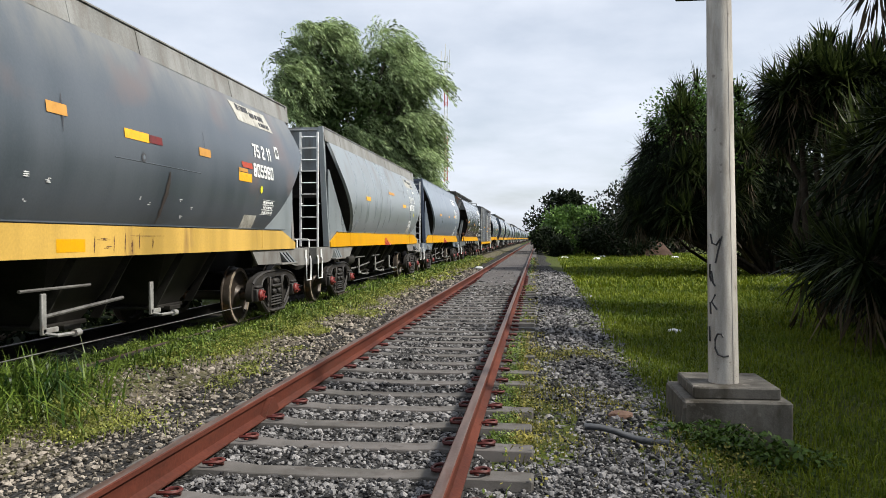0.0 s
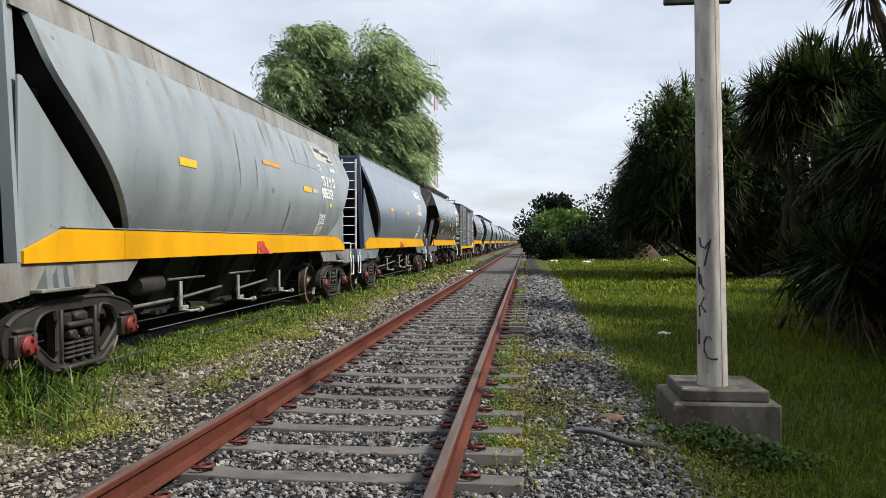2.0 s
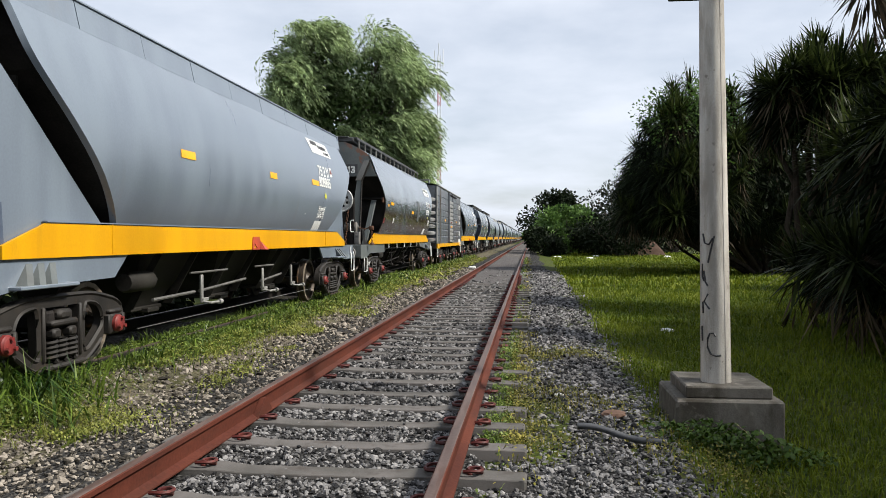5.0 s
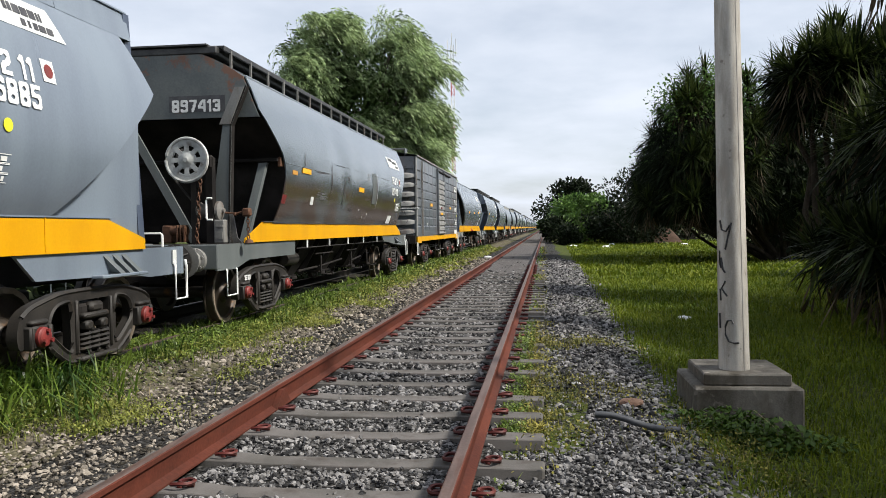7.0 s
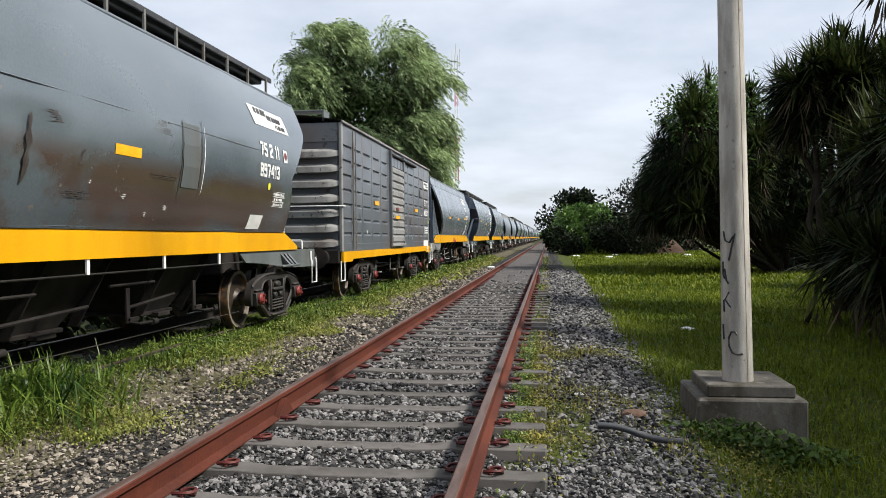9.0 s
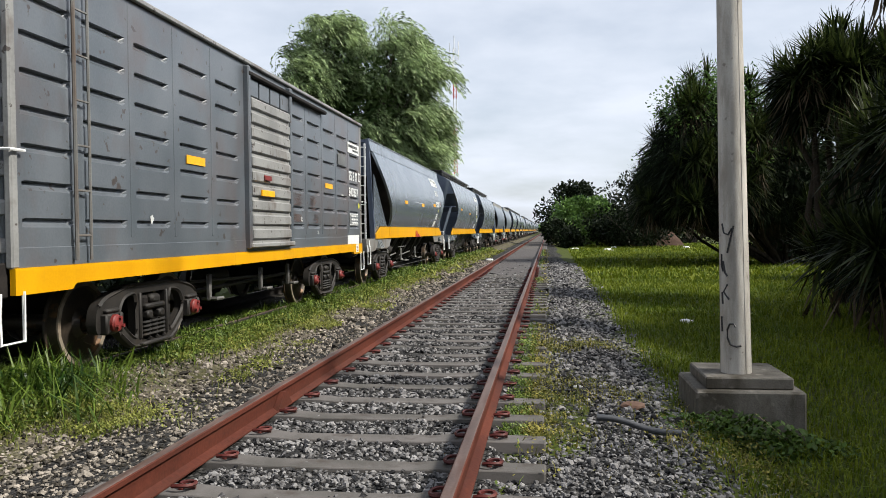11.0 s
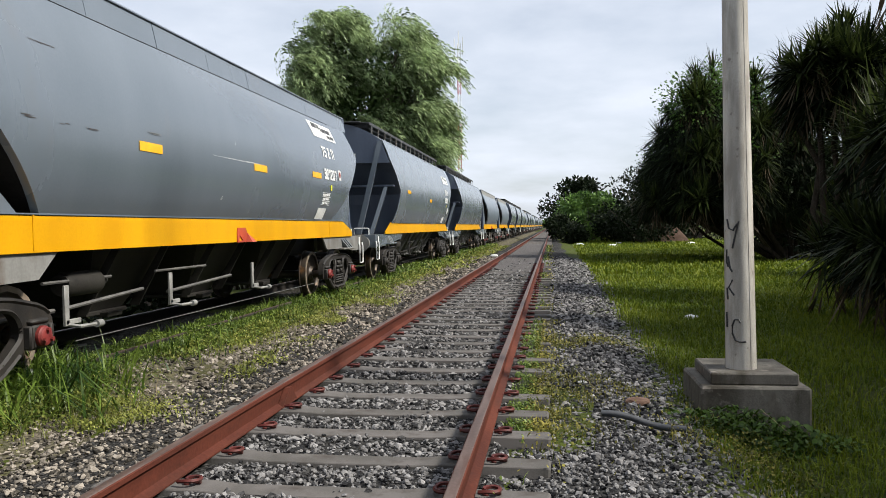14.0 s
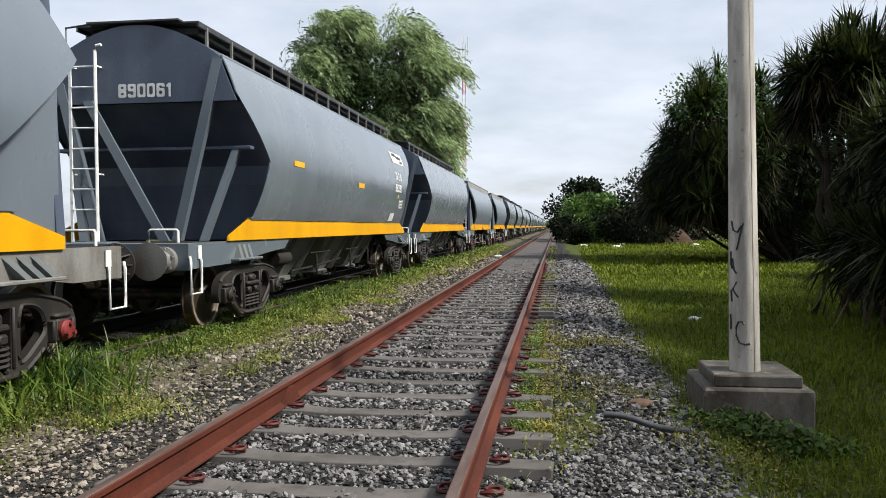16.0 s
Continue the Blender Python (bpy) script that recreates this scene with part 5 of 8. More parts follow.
    if wheel:
        pipe = part("side_pipe", Shape().tube([(1.25, -H + 2.4, 0.995), (1.25, H - 2.4, 0.995)], 0.011, 6), M["hopper"], root, "thin dark pipe under the sill")
    for k in range(5 if wheel else 0):
        part("hanger", Shape().box((1.255, -H + 3.0 + 1.5 * k, 1.07), (0.02, 0.045, 0.15)), M["rung"], pipe)
    # rods, and the brake wagon's chutes, coloured near black for shade below the body
    underworks(root, H, M["under"], M["under"] if wheel else M["chute"])
    ladder(root, -0.84, -0.48, -H - 0.16, 1.13, 3.55, 9, M["rung"], arch=True)
    ladder(root, 0.62, 0.98, H + 0.16, 1.13, 3.55, 9, M["rung"])
    if wheel:
        brake_stand(root, 0.60, -H - 0.42)
    if numbered:
        if wheel:
            part("number_panel", Shape().box((number_x, lead - H - 0.018, 3.18), (0.86, 0.006, 0.24)), M["ink"], root, "black number panel")
        end_number(root, number, number_x, 3.15 if wheel else 3.13, lead - H - 0.032, 0.18)
        plates_and_numbers(root, side_b, first, number, plate_at=(4.42, 3.08), first_at=(4.20, 2.60), number_at=(4.17, 2.30), flag_at=(4.86, 2.58), lime_at=(4.15, 2.08), notice_at=(4.62, 1.91), lift_at=(3.90, 1.56), flag=flag)
        on_side(root, side_b, [("flat", -3.88, 2.305, 0.50, 0.085, M["orange"], "reflector", "orange reflector"), ("flat", 0.22, 2.175, 0.48, 0.10, M["orange"], "reflector", "orange reflector"), *([("seam", -3.45, 2.36, 3.0, 0.006, body, "weld_seam", "thin weld seam"), ("seam", 1.2, 2.57, 6.0, 0.006, body, "weld_seam", "thin weld seam")] if wheel else [])])
    if wheel:
        on_side(root, side_b, [("flat", -4.90, 1.80, 0.20, 0.14, M["red"], "paint_patch", "faded red paint patch"), ("skew", -3.40, 1.82, 0.17, 0.14, M["white"], "paper_tag", "torn white paper tag"),
                               ("flat", -4.52, 2.24, 0.28, 0.07, M["orange_faded"], "reflector", "faded orange reflector"), ("flat", 1.60, 2.26, 0.42, 0.72, M["grey_plate"], "patch_plate", "dull repair patch on the side"),
                               ("scratch", -3.94, 2.42, 0.05, 0.40, M["smear"], "scratch", "dark vertical scratch"), ("scratch", -2.24, 2.26, 0.07, 0.56, M["smear"], "scratch", ""),
                               ("scratch", -1.27, 2.05, 0.10, 0.55, M["smear"], "scratch", ""), ("scratch", 1.36, 2.20, 0.05, 0.90, M["smear"], "scratch", ""), ("scratch", 1.86, 2.24, 0.06, 0.90, M["smear"], "scratch", ""), ("scratch", 1.93, 2.24, 0.025, 0.80, M["rung"], "scratch", "pale scratch"),
                               ("scratch", 1.0, 1.98, 0.7, 0.05, M["smear"], "scratch", ""), ("scratch", -2.9, 2.34, 0.9, 0.03, M["smear"], "scratch", ""), ("scratch", -0.5, 1.72, 0.5, 0.07, M["smear"], "scratch", ""), ("scratch", -0.9, 2.34, 0.45, 0.10, M["smear"], "scratch", ""), ("scratch", -0.55, 2.12, 0.12, 0.30, M["smear"], "scratch", ""),
                               ("scratch", -2.8, 1.92, 0.9, 0.13, M["stain"], "scuff", "pale scuffed patch"), ("scratch", 0.95, 2.50, 0.40, 0.14, M["stain"], "scuff", ""),
                               ("scratch", 0.25, 1.74, 0.10, 0.05, M["white"], "paint_chip", "flaked white paint chip"), ("scratch", 1.15, 1.66, 0.10, 0.06, M["white"], "paint_chip", ""), ("scratch", 0.75, 1.58, 0.06, 0.05, M["white"], "paint_chip", ""), ("scratch", -0.35, 1.84, 0.06, 0.04, M["white"], "paint_chip", "")])
    return root


def brake_stand(root, x, y):
    """A spoked hand-brake wheel on its post, with chain and gear box."""
    post = part("brake_post", Shape().box((x + 0.245, y + 0.22, 1.74), (0.12, 0.10, 1.22), 0.015).box((x + 0.20, y + 0.20, 2.28), (0.20, 0.10, 0.20), 0.03).box((x, y + 0.24, 1.62), (0.09, 0.09, 0.98), 0.01), M["under"], root, "grimy hand brake post")
    sh = Shape()
    ring = [(x + 0.30 * math.cos(a), y, 2.30 + 0.30 * math.sin(a)) for a in (2 * math.pi * k / 28 for k in range(29))]
    sh.tube(ring, 0.024, 7)
    inner = [(x + 0.21 * math.cos(a), y + 0.01, 2.30 + 0.21 * math.sin(a)) for a in (2 * math.pi * k / 20 for k in range(21))]
    sh.tube(inner, 0.012, 5)
    sh.lathe([(-0.006, 0.215), (-0.006, 0.30), (0.006, 0.30), (0.006, 0.215), (-0.006, 0.215)], 28, "y", (x, y, 2.30))
    for k in range(8):
        a = 2 * math.pi * k / 8
        c, s = math.cos(a), math.sin(a)
        v = []
        for r, w in ((0.10, 0.030), (0.225, 0.034)):
            v += [(x + r * c - w * s, y - 0.008, 2.30 + r * s + w * c), (x + r * c + w * s, y - 0.008, 2.30 + r * s - w * c), (x + r * c + w * s, y + 0.012, 2.30 + r * s - w * c), (x + r * c - w * s, y + 0.012, 2.30 + r * s + w * c)]
        sh.add(v, [(0, 1, 2, 3), (4, 5, 6, 7), (0, 1, 5, 4), (1, 2, 6, 5), (2, 3, 7, 6), (3, 0, 4, 7)])
    sh.lathe([(0.03, 0), (0.03, 0.135), (0.0, 0.135), (-0.02, 0.06), (-0.045, 0.03), (-0.045, 0)], 18, "y", (x, y, 2.30))
    part("brake_wheel", sh, M["wheel_paint"], root, "spoked pale hand brake wheel", smooth=40)
    ch = Shape()
    for k in range(16):
        z = 2.06 - 0.062 * k
        ax = (1, 0, 0) if k % 2 else (0, 1, 0)
        cx = x + 0.16 - 0.004 * k + 0.012 * math.sin(k * 0.9)
        ch.tube([(cx + 0.022 * math.cos(a) * ax[0], y + 0.06 + 0.022 * math.cos(a) * ax[1], z + 0.042 * math.sin(a)) for a in (2 * math.pi * j / 8 for j in range(9))], 0.010, 4)
    part("chain", ch, M["chain"], root, "rusty hanging chain", smooth=60)
    drum = Shape().lathe([(-0.17, 0), (-0.17, 0.12), (-0.14, 0.125), (-0.13, 0.10), (0.10, 0.10), (0.11, 0.135), (0.15, 0.135), (0.16, 0.115), (0.18, 0.04), (0.21, 0.035), (0.21, 0)], 18, "x", (x + 0.20, y + 0.30, 1.60))
    part("gear_drum", drum, M["steel"], post, "dusty steel gear drum", smooth=40)
    part("gear_box", Shape().box((x + 0.38, y + 0.24, 1.305), (0.15, 0.16, 0.33), 0.012).box((x + 0.38, y + 0.155, 1.38), (0.11, 0.01, 0.03), 0.003).box((x + 0.38, y + 0.155, 1.25), (0.11, 0.01, 0.10), 0.003), M["steel"], post, "dusty steel gear box")
    part("brake_cylinder", Shape().tube([(x - 0.20, y + 0.24, 2.20), (x - 0.30, y + 0.24, 2.05), (x + 0.02, y + 0.24, 1.66)], 0.016, 6).lathe([(-0.04, 0), (-0.04, 0.17), (0.04, 0.17), (0.04, 0)], 16, "x", (x - 0.18, y + 0.30, 2.32)), M["cast"], post, smooth=40)
    hook = Shape()
    hoop(hook, [(x + 0.31, y + 0.10, 1.77), (x + 0.24, y + 0.10, 1.77), (x + 0.225, y + 0.10, 1.74), (x + 0.225, y + 0.10, 1.50), (x + 0.24, y + 0.10, 1.47), (x + 0.31, y + 0.10, 1.47)], 0.016)
    part("grab_rail", hook, M["rung"], post, "white grab rail", smooth=40)
    arm = Shape().tube([(x + 0.42, y + 0.30, 1.57), (x + 0.58, y + 0.30, 1.55), (x + 0.70, y + 0.28, 1.585)], 0.018, 6).box((x + 0.745, y + 0.28, 1.57), (0.12, 0.10, 0.12), 0.02).box((x + 0.56, y + 0.30, 1.545), (0.05, 0.05, 0.05), 0.01)
    part("brake_arm", arm, M["chain"], post, "rusty brake arm", smooth=40)
    part("lever", Shape().plate([(x + 0.49, 1.55), (x + 0.545, 1.55), (x + 0.60, 1.22), (x + 0.67, 1.14), (x + 0.54, 1.14), (x + 0.52, 1.22)], y + 0.27, y + 0.30, "y"), M["rod"], post)
    for k in range(6):
        z = 1.50 - 0.055 * k
        ax = (1, 0, 0) if k % 2 else (0, 1, 0)
        part("chain_link", Shape().tube([(x + 0.76 + 0.020 * math.cos(a) * ax[0], y + 0.28 + 0.020 * math.cos(a) * ax[1], z + 0.036 * math.sin(a)) for a in (2 * math.pi * j / 8 for j in range(9))], 0.009, 4), M["chain"], post)
    part("chain_heap", Shape().lathe([(0.0, 0), (0.0, 0.07), (0.04, 0.05), (0.07, 0.0)], 8, "z", (x + 0.77, y + 0.28, 1.135)), M["chain"], post)
    gear = Shape().box((x - 0.42, y + 0.3, 1.27), (0.16, 0.16, 0.26), 0.02).lathe([(-0.10, 0), (-0.10, 0.07), (0.14, 0.07), (0.14, 0)], 10, "x", (x - 0.26, y + 0.24, 1.32))
    for k in range(3):
        gear.box((x - 0.24 + 0.05 * k, y + 0.22, 1.28), (0.02, 0.14, 0.24), 0.004)
    part("brake_gear", gear, M["chain"], post, "rusty brake gear", smooth=40)


C_HALF = 5.93


def pressed_side(s, W, H, Z0, Z1, cols):
    """A side sheet with long grooves pressed inwards in rows and columns."""
    depth = 0.045
    zs, ys = [(Z0, 0)], [(-H, 0)]
    for k in range(7):
        z = 1.42 + 0.303 * k
        zs += [(z - 0.050, 0), (z - 0.018, 0.75), (z + 0.018, 1.0), (z + 0.028, 0)]
    for y, w in sorted(cols):
        ys += [(y - w / 2, 0), (y - w / 2 + 0.05, 1), (y + w / 2 - 0.05, 1), (y + w / 2, 0)]
    rows = [[(s * (W - depth * gz * gy), s * y, z) for y, gy in ys + [(H, 0)]] for z, gz in zs + [(Z1, 0)]]
    return Shape().grid(rows).mesh("side_sheet")



def boxcar(spin=True, number="840937"):
    H, W = C_HALF, 1.35
    root = tagged(new("box_wagon"), "weathered brown-grey box wagon with ribbed sides and closed sliding door", "freight wagon", "wagons of the freight train")
    Z0, Z1 = 1.04, 3.69
    part("body", Shape().box((0, 0, (Z0 + Z1) / 2), (2 * W - 0.14, 2 * H - 0.03, Z1 - Z0), 0.02), M["box"], root)
    roof = Shape().grid([[(x, y, Z1 + 0.02 + 0.16 * (1 - (x / 1.38) ** 2)) for x in (1.40 * (k / 6 - 1) for k in range(13))] for y in (-H - 0.03, 0, H + 0.03)])
    for s in (-1, 1):
        roof.box((s * 1.375, 0, Z1 + 0.005), (0.05, 2 * H + 0.04, 0.06), 0.012)
    part("roof", roof, M["box_pale"], root, smooth=30)
    cols = [(-5.45, 0.70), (-4.55, 0.74), (-3.63, 0.74), (-2.62, 0.76), (-1.62, 0.74), (1.33, 0.72), (2.31, 0.76), (3.31, 0.78), (4.30, 0.79), (5.31, 0.78)]
    for s in (-1, 1):
        part("side_sheet", kept(("box_side", s), lambda: pressed_side(s, W, H, Z0, Z1, cols)), M["box"], root)
        for y in (-5.0, -4.09, -3.13, -2.12, 1.81, 2.82, 3.81, 4.81):
            part("side_seam", Shape().box((s * (W - 0.005), s * y, 2.45), (0.02, 0.05, 2.35), 0.004), M["box"], root)
        part("lower_strip", Shape().box((s * (W - 0.002), 0, 1.125), (0.02, 2 * H - 0.1, 0.165), 0.004), M["box"], root)
        # the door in its frame
        y0, y1 = -1.02, 0.86
        door = part("door", Shape().box((s * (W + 0.02), s * (y0 + y1) / 2, 2.18), (0.06, y1 - y0 - 0.16, 2.06), 0.01), M["box_pale"], root, "closed sliding door with horizontal slats")
        for k in range(10):
            part("door_slat", Shape().box((s * (W + 0.06), s * (y0 + y1) / 2, 1.29 + 0.205 * k), (0.055, y1 - y0 - 0.24, 0.150), 0.018), M["box_pale"], door)
        for yp in (y0 + 0.03, y1 - 0.03):
            part("door_frame", Shape().box((s * (W + 0.03), s * yp, 2.36), (0.10, 0.09, 2.55), 0.015), M["box"], root)
        part("door_sill", Shape().box((s * (W + 0.05), s * (y0 + y1) / 2, 1.13), (0.12, y1 - y0, 0.07), 0.015), M["box_pale"], root)
        part("door_rail", Shape().box((s * (W + 0.05), s * 0.93, 3.53), (0.09, 3.9, 0.06), 0.012), M["under"], root)
        for k in range(4):
            part("lintel_panel", Shape().box((s * (W + 0.02), s * (y0 + 0.26 + 0.46 * k), 3.36), (0.04, 0.40, 0.24), 0.01), M["box"], root)
        part("side_sill", Shape().plate([(-H, 0.83), (-H + 0.76, 0.83), (-H + 0.82, 0.882), (H - 0.82, 0.882), (H - 0.76, 0.83), (H, 0.83), (H, 1.045), (-H, 1.045)], s * W - 0.025, s * W + 0.025, "x"), M["yellow"], root, "yellow-painted side sill")
    for e in (-1, 1):
        for k in range(7):
            z, d = 1.22 + 0.305 * k, 0.13
            rows = []
            for dz, o in ((-0.095, 0.0), (-0.080, 1.0), (0.035, 1.0), (0.055, 0.9), (0.105, 0.0)):
                row = []
                for x, q in ((-W + 0.05, 0.0), (-W + 0.16, 0.6), (-W + 0.30, 1.0), (0.0, 1.0), (W - 0.30, 1.0), (W - 0.16, 0.6), (W - 0.05, 0.0)):
                    row.append((x, e * (H - 0.02 + d * o * q), z + dz * (0.55 + 0.45 * q)))
                rows.append(row)
            part("end_corrugation", Shape().grid(rows), M["box_pale"], root, smooth=25)
        part("end_top_panel", Shape().box((0, e * (H - 0.005), 3.46), (2 * W - 0.14, 0.03, 0.34), 0.008), M["box"], root, "dark flat panel above the corrugations")
        for s in (-1, 1):
            part("corner_post", Shape().box((s * (W - 0.02), e * (H - 0.03), 2.36), (0.07, 0.09, 2.64), 0.015), M["box_pale"], root)
            st = Shape()
            yy = e * (H + 0.02)
            hoop(st, [(s * (W + 0.02), yy - 0.16, 0.86), (s * (W + 0.02), yy - 0.16, 0.46), (s * (W + 0.02), yy + 0.12, 0.46), (s * (W + 0.02), yy + 0.12, 0.86)], 0.016)
            part("stirrup_step", st, M["rung"], root, smooth=40)
            part("buffer", kept("buffer", buffer_shape), M["under"], root, at=pose(s * 0.95, e * (H + 0.10), 0.93, 0, 0, 0 if e < 0 else 180))
        part("roof_step", Shape().box((0.55, e * (H - 0.30), Z1 + 0.26), (0.85, 0.42, 0.03), 0.008).box((0.95, e * (H - 0.30), Z1 + 0.15), (0.04, 0.40, 0.22), 0.006).box((0.15, e * (H - 0.30), Z1 + 0.17), (0.04, 0.40, 0.20), 0.006), M["grey_plate"], root, "small step board on the roof end")
        for s in (-1, 1):
            if s * e < 0:
                rail = Shape().tube([(s * (W + 0.05), e * (H - 0.80), 1.08), (s * (W + 0.05), e * (H - 0.80), 3.60)], 0.018, 6).tube([(s * (W + 0.05), e * (H - 1.02), 1.08), (s * (W + 0.05), e * (H - 1.02), 3.60)], 0.014, 6)
                corner_ladder = part("corner_ladder", rail, M["steel"], root, "grey ladder near the corner of the side", smooth=40)
                for k in range(6):
                    part("rung", Shape().tube([(s * (W + 0.05), e * (H - 1.02), 1.30 + 0.40 * k), (s * (W + 0.05), e * (H - 0.80), 1.30 + 0.40 * k)], 0.011, 5), M["steel"], corner_ladder, smooth=40)
        part("end_rail", Shape().tube([(-0.6, e * (H + 0.13), 1.98), (1.15, e * (H + 0.13), 1.98), (W + 0.04, e * (H + 0.06), 1.98), (W + 0.04, e * (H - 0.12), 1.98)], 0.013, 6), M["rung"], root, "pale grab rail across the end", smooth=40)
        part("head_beam", Shape().box((0, e * (H + 0.04), 0.95), (2.6, 0.12, 0.28), 0.012), M["under"], root)
        part("coupler", kept("coupler", coupler_shape), M["cast"], root, at=pose(0, e * (H + 0.10), 0.93, 0, 0, 0 if e < 0 else 180))
        bogie(root, e * 3.44, M["red"], spin)
    part("centre_sill", Shape().box((0, 0, 0.93), (0.5, 2 * H, 0.24), 0.01), M["under"], root)
    part("floor_frame", Shape().box((0, 0, 1.02), (2.5, 2 * H - 0.1, 0.05)), M["under"], root)
    rods = Shape().tube([(0.95, -2.2, 0.55), (0.95, 2.1, 0.60)], 0.03, 6).tube([(1.05, -2.4, 0.70), (1.05, 0.3, 0.64)], 0.022, 6)
    part("brake_rod", rods, M["hopper"], root, smooth=40)
    for y in (-1.7, 0.2, 1.5):
        part("lever", Shape().box((1.1, y, 0.6), (0.05, 0.08, 0.35), 0.01).tube([(1.0, y, 0.45), (1.2, y, 0.45), (1.22, y + 0.16, 0.45)], 0.025, 6), M["rod"], root, smooth=40)
    part("brake_cylinder", Shape().lathe([(-0.4, 0), (-0.4, 0.13), (0.3, 0.13), (0.36, 0.06), (0.36, 0)], 14, "y", (0.8, -0.9, 0.7)), M["hopper"], root, smooth=40)
    flat = lambda z: W + 0.006
    on_side(root, lambda z: W + 0.022, [("flat", 5.45, 0.945, 0.23, 0.17, M["white"], "small_notice", "small white notice with red lines")] + [("over", 5.45, 0.90 + 0.03 * k, 0.17, 0.010, M["red"], "letter_bar", "") for k in range(4)])
    y = 5.25
    on_side(root, flat, [("flat", y, 3.10, 1.00, 0.22, M["white"], "owner_plate", "white plate with dark bars of lettering"), ("dashes", y - 0.06, 3.135, 0.76, 0.055, M["ink"], "letter_bar", ""), ("dashes", y + 0.16, 3.06, 0.50, 0.04, M["ink"], "letter_bar", ""),
                         ("text", y - 0.06, 2.50, "75 2 11", 0.19, M["white"], "digit", "white stencilled digit"), ("text", y - 0.03, 2.16, number, 0.18, M["white"], "digit", "white stencilled digit"),
                         ("flat", y + 0.50, 2.51, 0.17, 0.19, M["white"], "flag_square", "white square outline"), ("over", y + 0.50, 2.51, 0.10, 0.12, M["box"], "flag_field", ""),
                         ("flat", y, 1.575, 0.74, 0.25, M["white"], "notice_panel", "white-edged panel of small lettering"), ("over", y, 1.575, 0.70, 0.21, M["box"], "notice_field", ""),
                         ("flat", y - 0.08, 1.135, 1.0, 0.20, M["white"], "notice_plate", "white scuffed plate"), *[("scratch", y - 0.08 + a, 1.135 + b, w, h, M["stain"], "scuff", "grey scuff") for a, b, w, h in ((-0.40, 0.03, 0.05, 0.10), (-0.22, -0.05, 0.16, 0.04), (0.02, 0.04, 0.20, 0.05), (0.20, -0.04, 0.04, 0.10), (0.36, 0.02, 0.14, 0.05), (-0.05, -0.07, 0.30, 0.03))],
                         ("flat", 3.27, 2.19, 0.52, 0.09, M["orange"], "reflector", "orange reflector"), ("flat", -2.60, 2.175, 0.51, 0.10, M["orange"], "reflector", "orange reflector"),
                         ("disc", y + 0.45, 1.88, 0.06, 0.007, M["lime"], "lime_spot", ""), ("flat", 4.25, 2.78, 0.62, 0.22, M["stain"], "paint_patch", "pale repainted patch"),
                         ("scratch", 1.52, 1.53, 0.10, 0.09, M["white"], "paint_chip", "flaked white paint chip"), ("scratch", 2.50, 1.30, 0.12, 0.07, M["white"], "paint_chip", ""), ("scratch", -3.7, 1.46, 0.10, 0.10, M["white"], "paint_chip", ""),
                         ("scratch", 4.3, 2.06, 0.26, 0.03, M["white"], "paint_chip", ""), ("scratch", 0.95, 1.60, 0.06, 0.22, M["white"], "paint_chip", ""), ("scratch", -1.45, 1.20, 0.22, 0.16, M["stain"], "paint_patch", "faint old mark"),
                         ("scratch", 1.35, 1.86, 0.5, 0.20, M["rust_patch"], "rust_patch", "brown rust patch"), ("scratch", 2.2, 1.82, 0.45, 0.26, M["rust_patch"], "rust_patch", ""), ("scratch", 1.3, 1.55, 0.6, 0.14, M["rust_patch"], "rust_patch", ""), ("scratch", 2.4, 1.55, 0.4, 0.16, M["rust_patch"], "rust_patch", "")])
    for k in range(3):
        on_side(root, flat, [("dashes", y + 0.04, 1.645 - 0.07 * k, 0.58, 0.040, M["rung"], "letter_bar", "")])
    door_face = lambda z: W + 0.09
    on_side(root, door_face, [("proud", -0.38, 1.88, 0.52, 0.09, M["orange"], "reflector", "orange reflector"), ("proud", -0.38, 2.105, 0.27, 0.075, M["red"], "reflector", "dull red reflector")])
    return root


PLACES = {
    "first": dict(plate_at=(3.87, 3.12), first_at=(3.88, 2.59), number_at=(3.86, 2.30), flag_at=(4.58, 2.66), lime_at=(3.74, 2.03), notice_at=(4.12, 1.78), lift_at=(3.50, 1.545)),
    "second": dict(plate_at=(3.97, 3.10), first_at=(3.74, 2.545), number_at=(3.71, 2.30), flag_at=(4.32, 2.555), lime_at=(3.93, 2.07), notice_at=(3.36, 1.77), lift_at=(3.36, 1.545)),
    "third": dict(plate_at=(3.79, 3.11), first_at=(3.60, 2.63), number_at=(3.60, 2.41), flag_at=(4.18, 2.66), lime_at=(3.58, 2.14), notice_at=(3.37, 1.81), lift_at=(3.32, 1.54)),
    "later": dict(plate_at=(4.01, 3.10), first_at=(3.97, 2.70), number_at=(3.94, 2.29), flag_at=(4.56, 2.32), lime_at=(3.94, 2.05), notice_at=(3.68, 1.84), lift_at=(3.60, 1.57)),
}


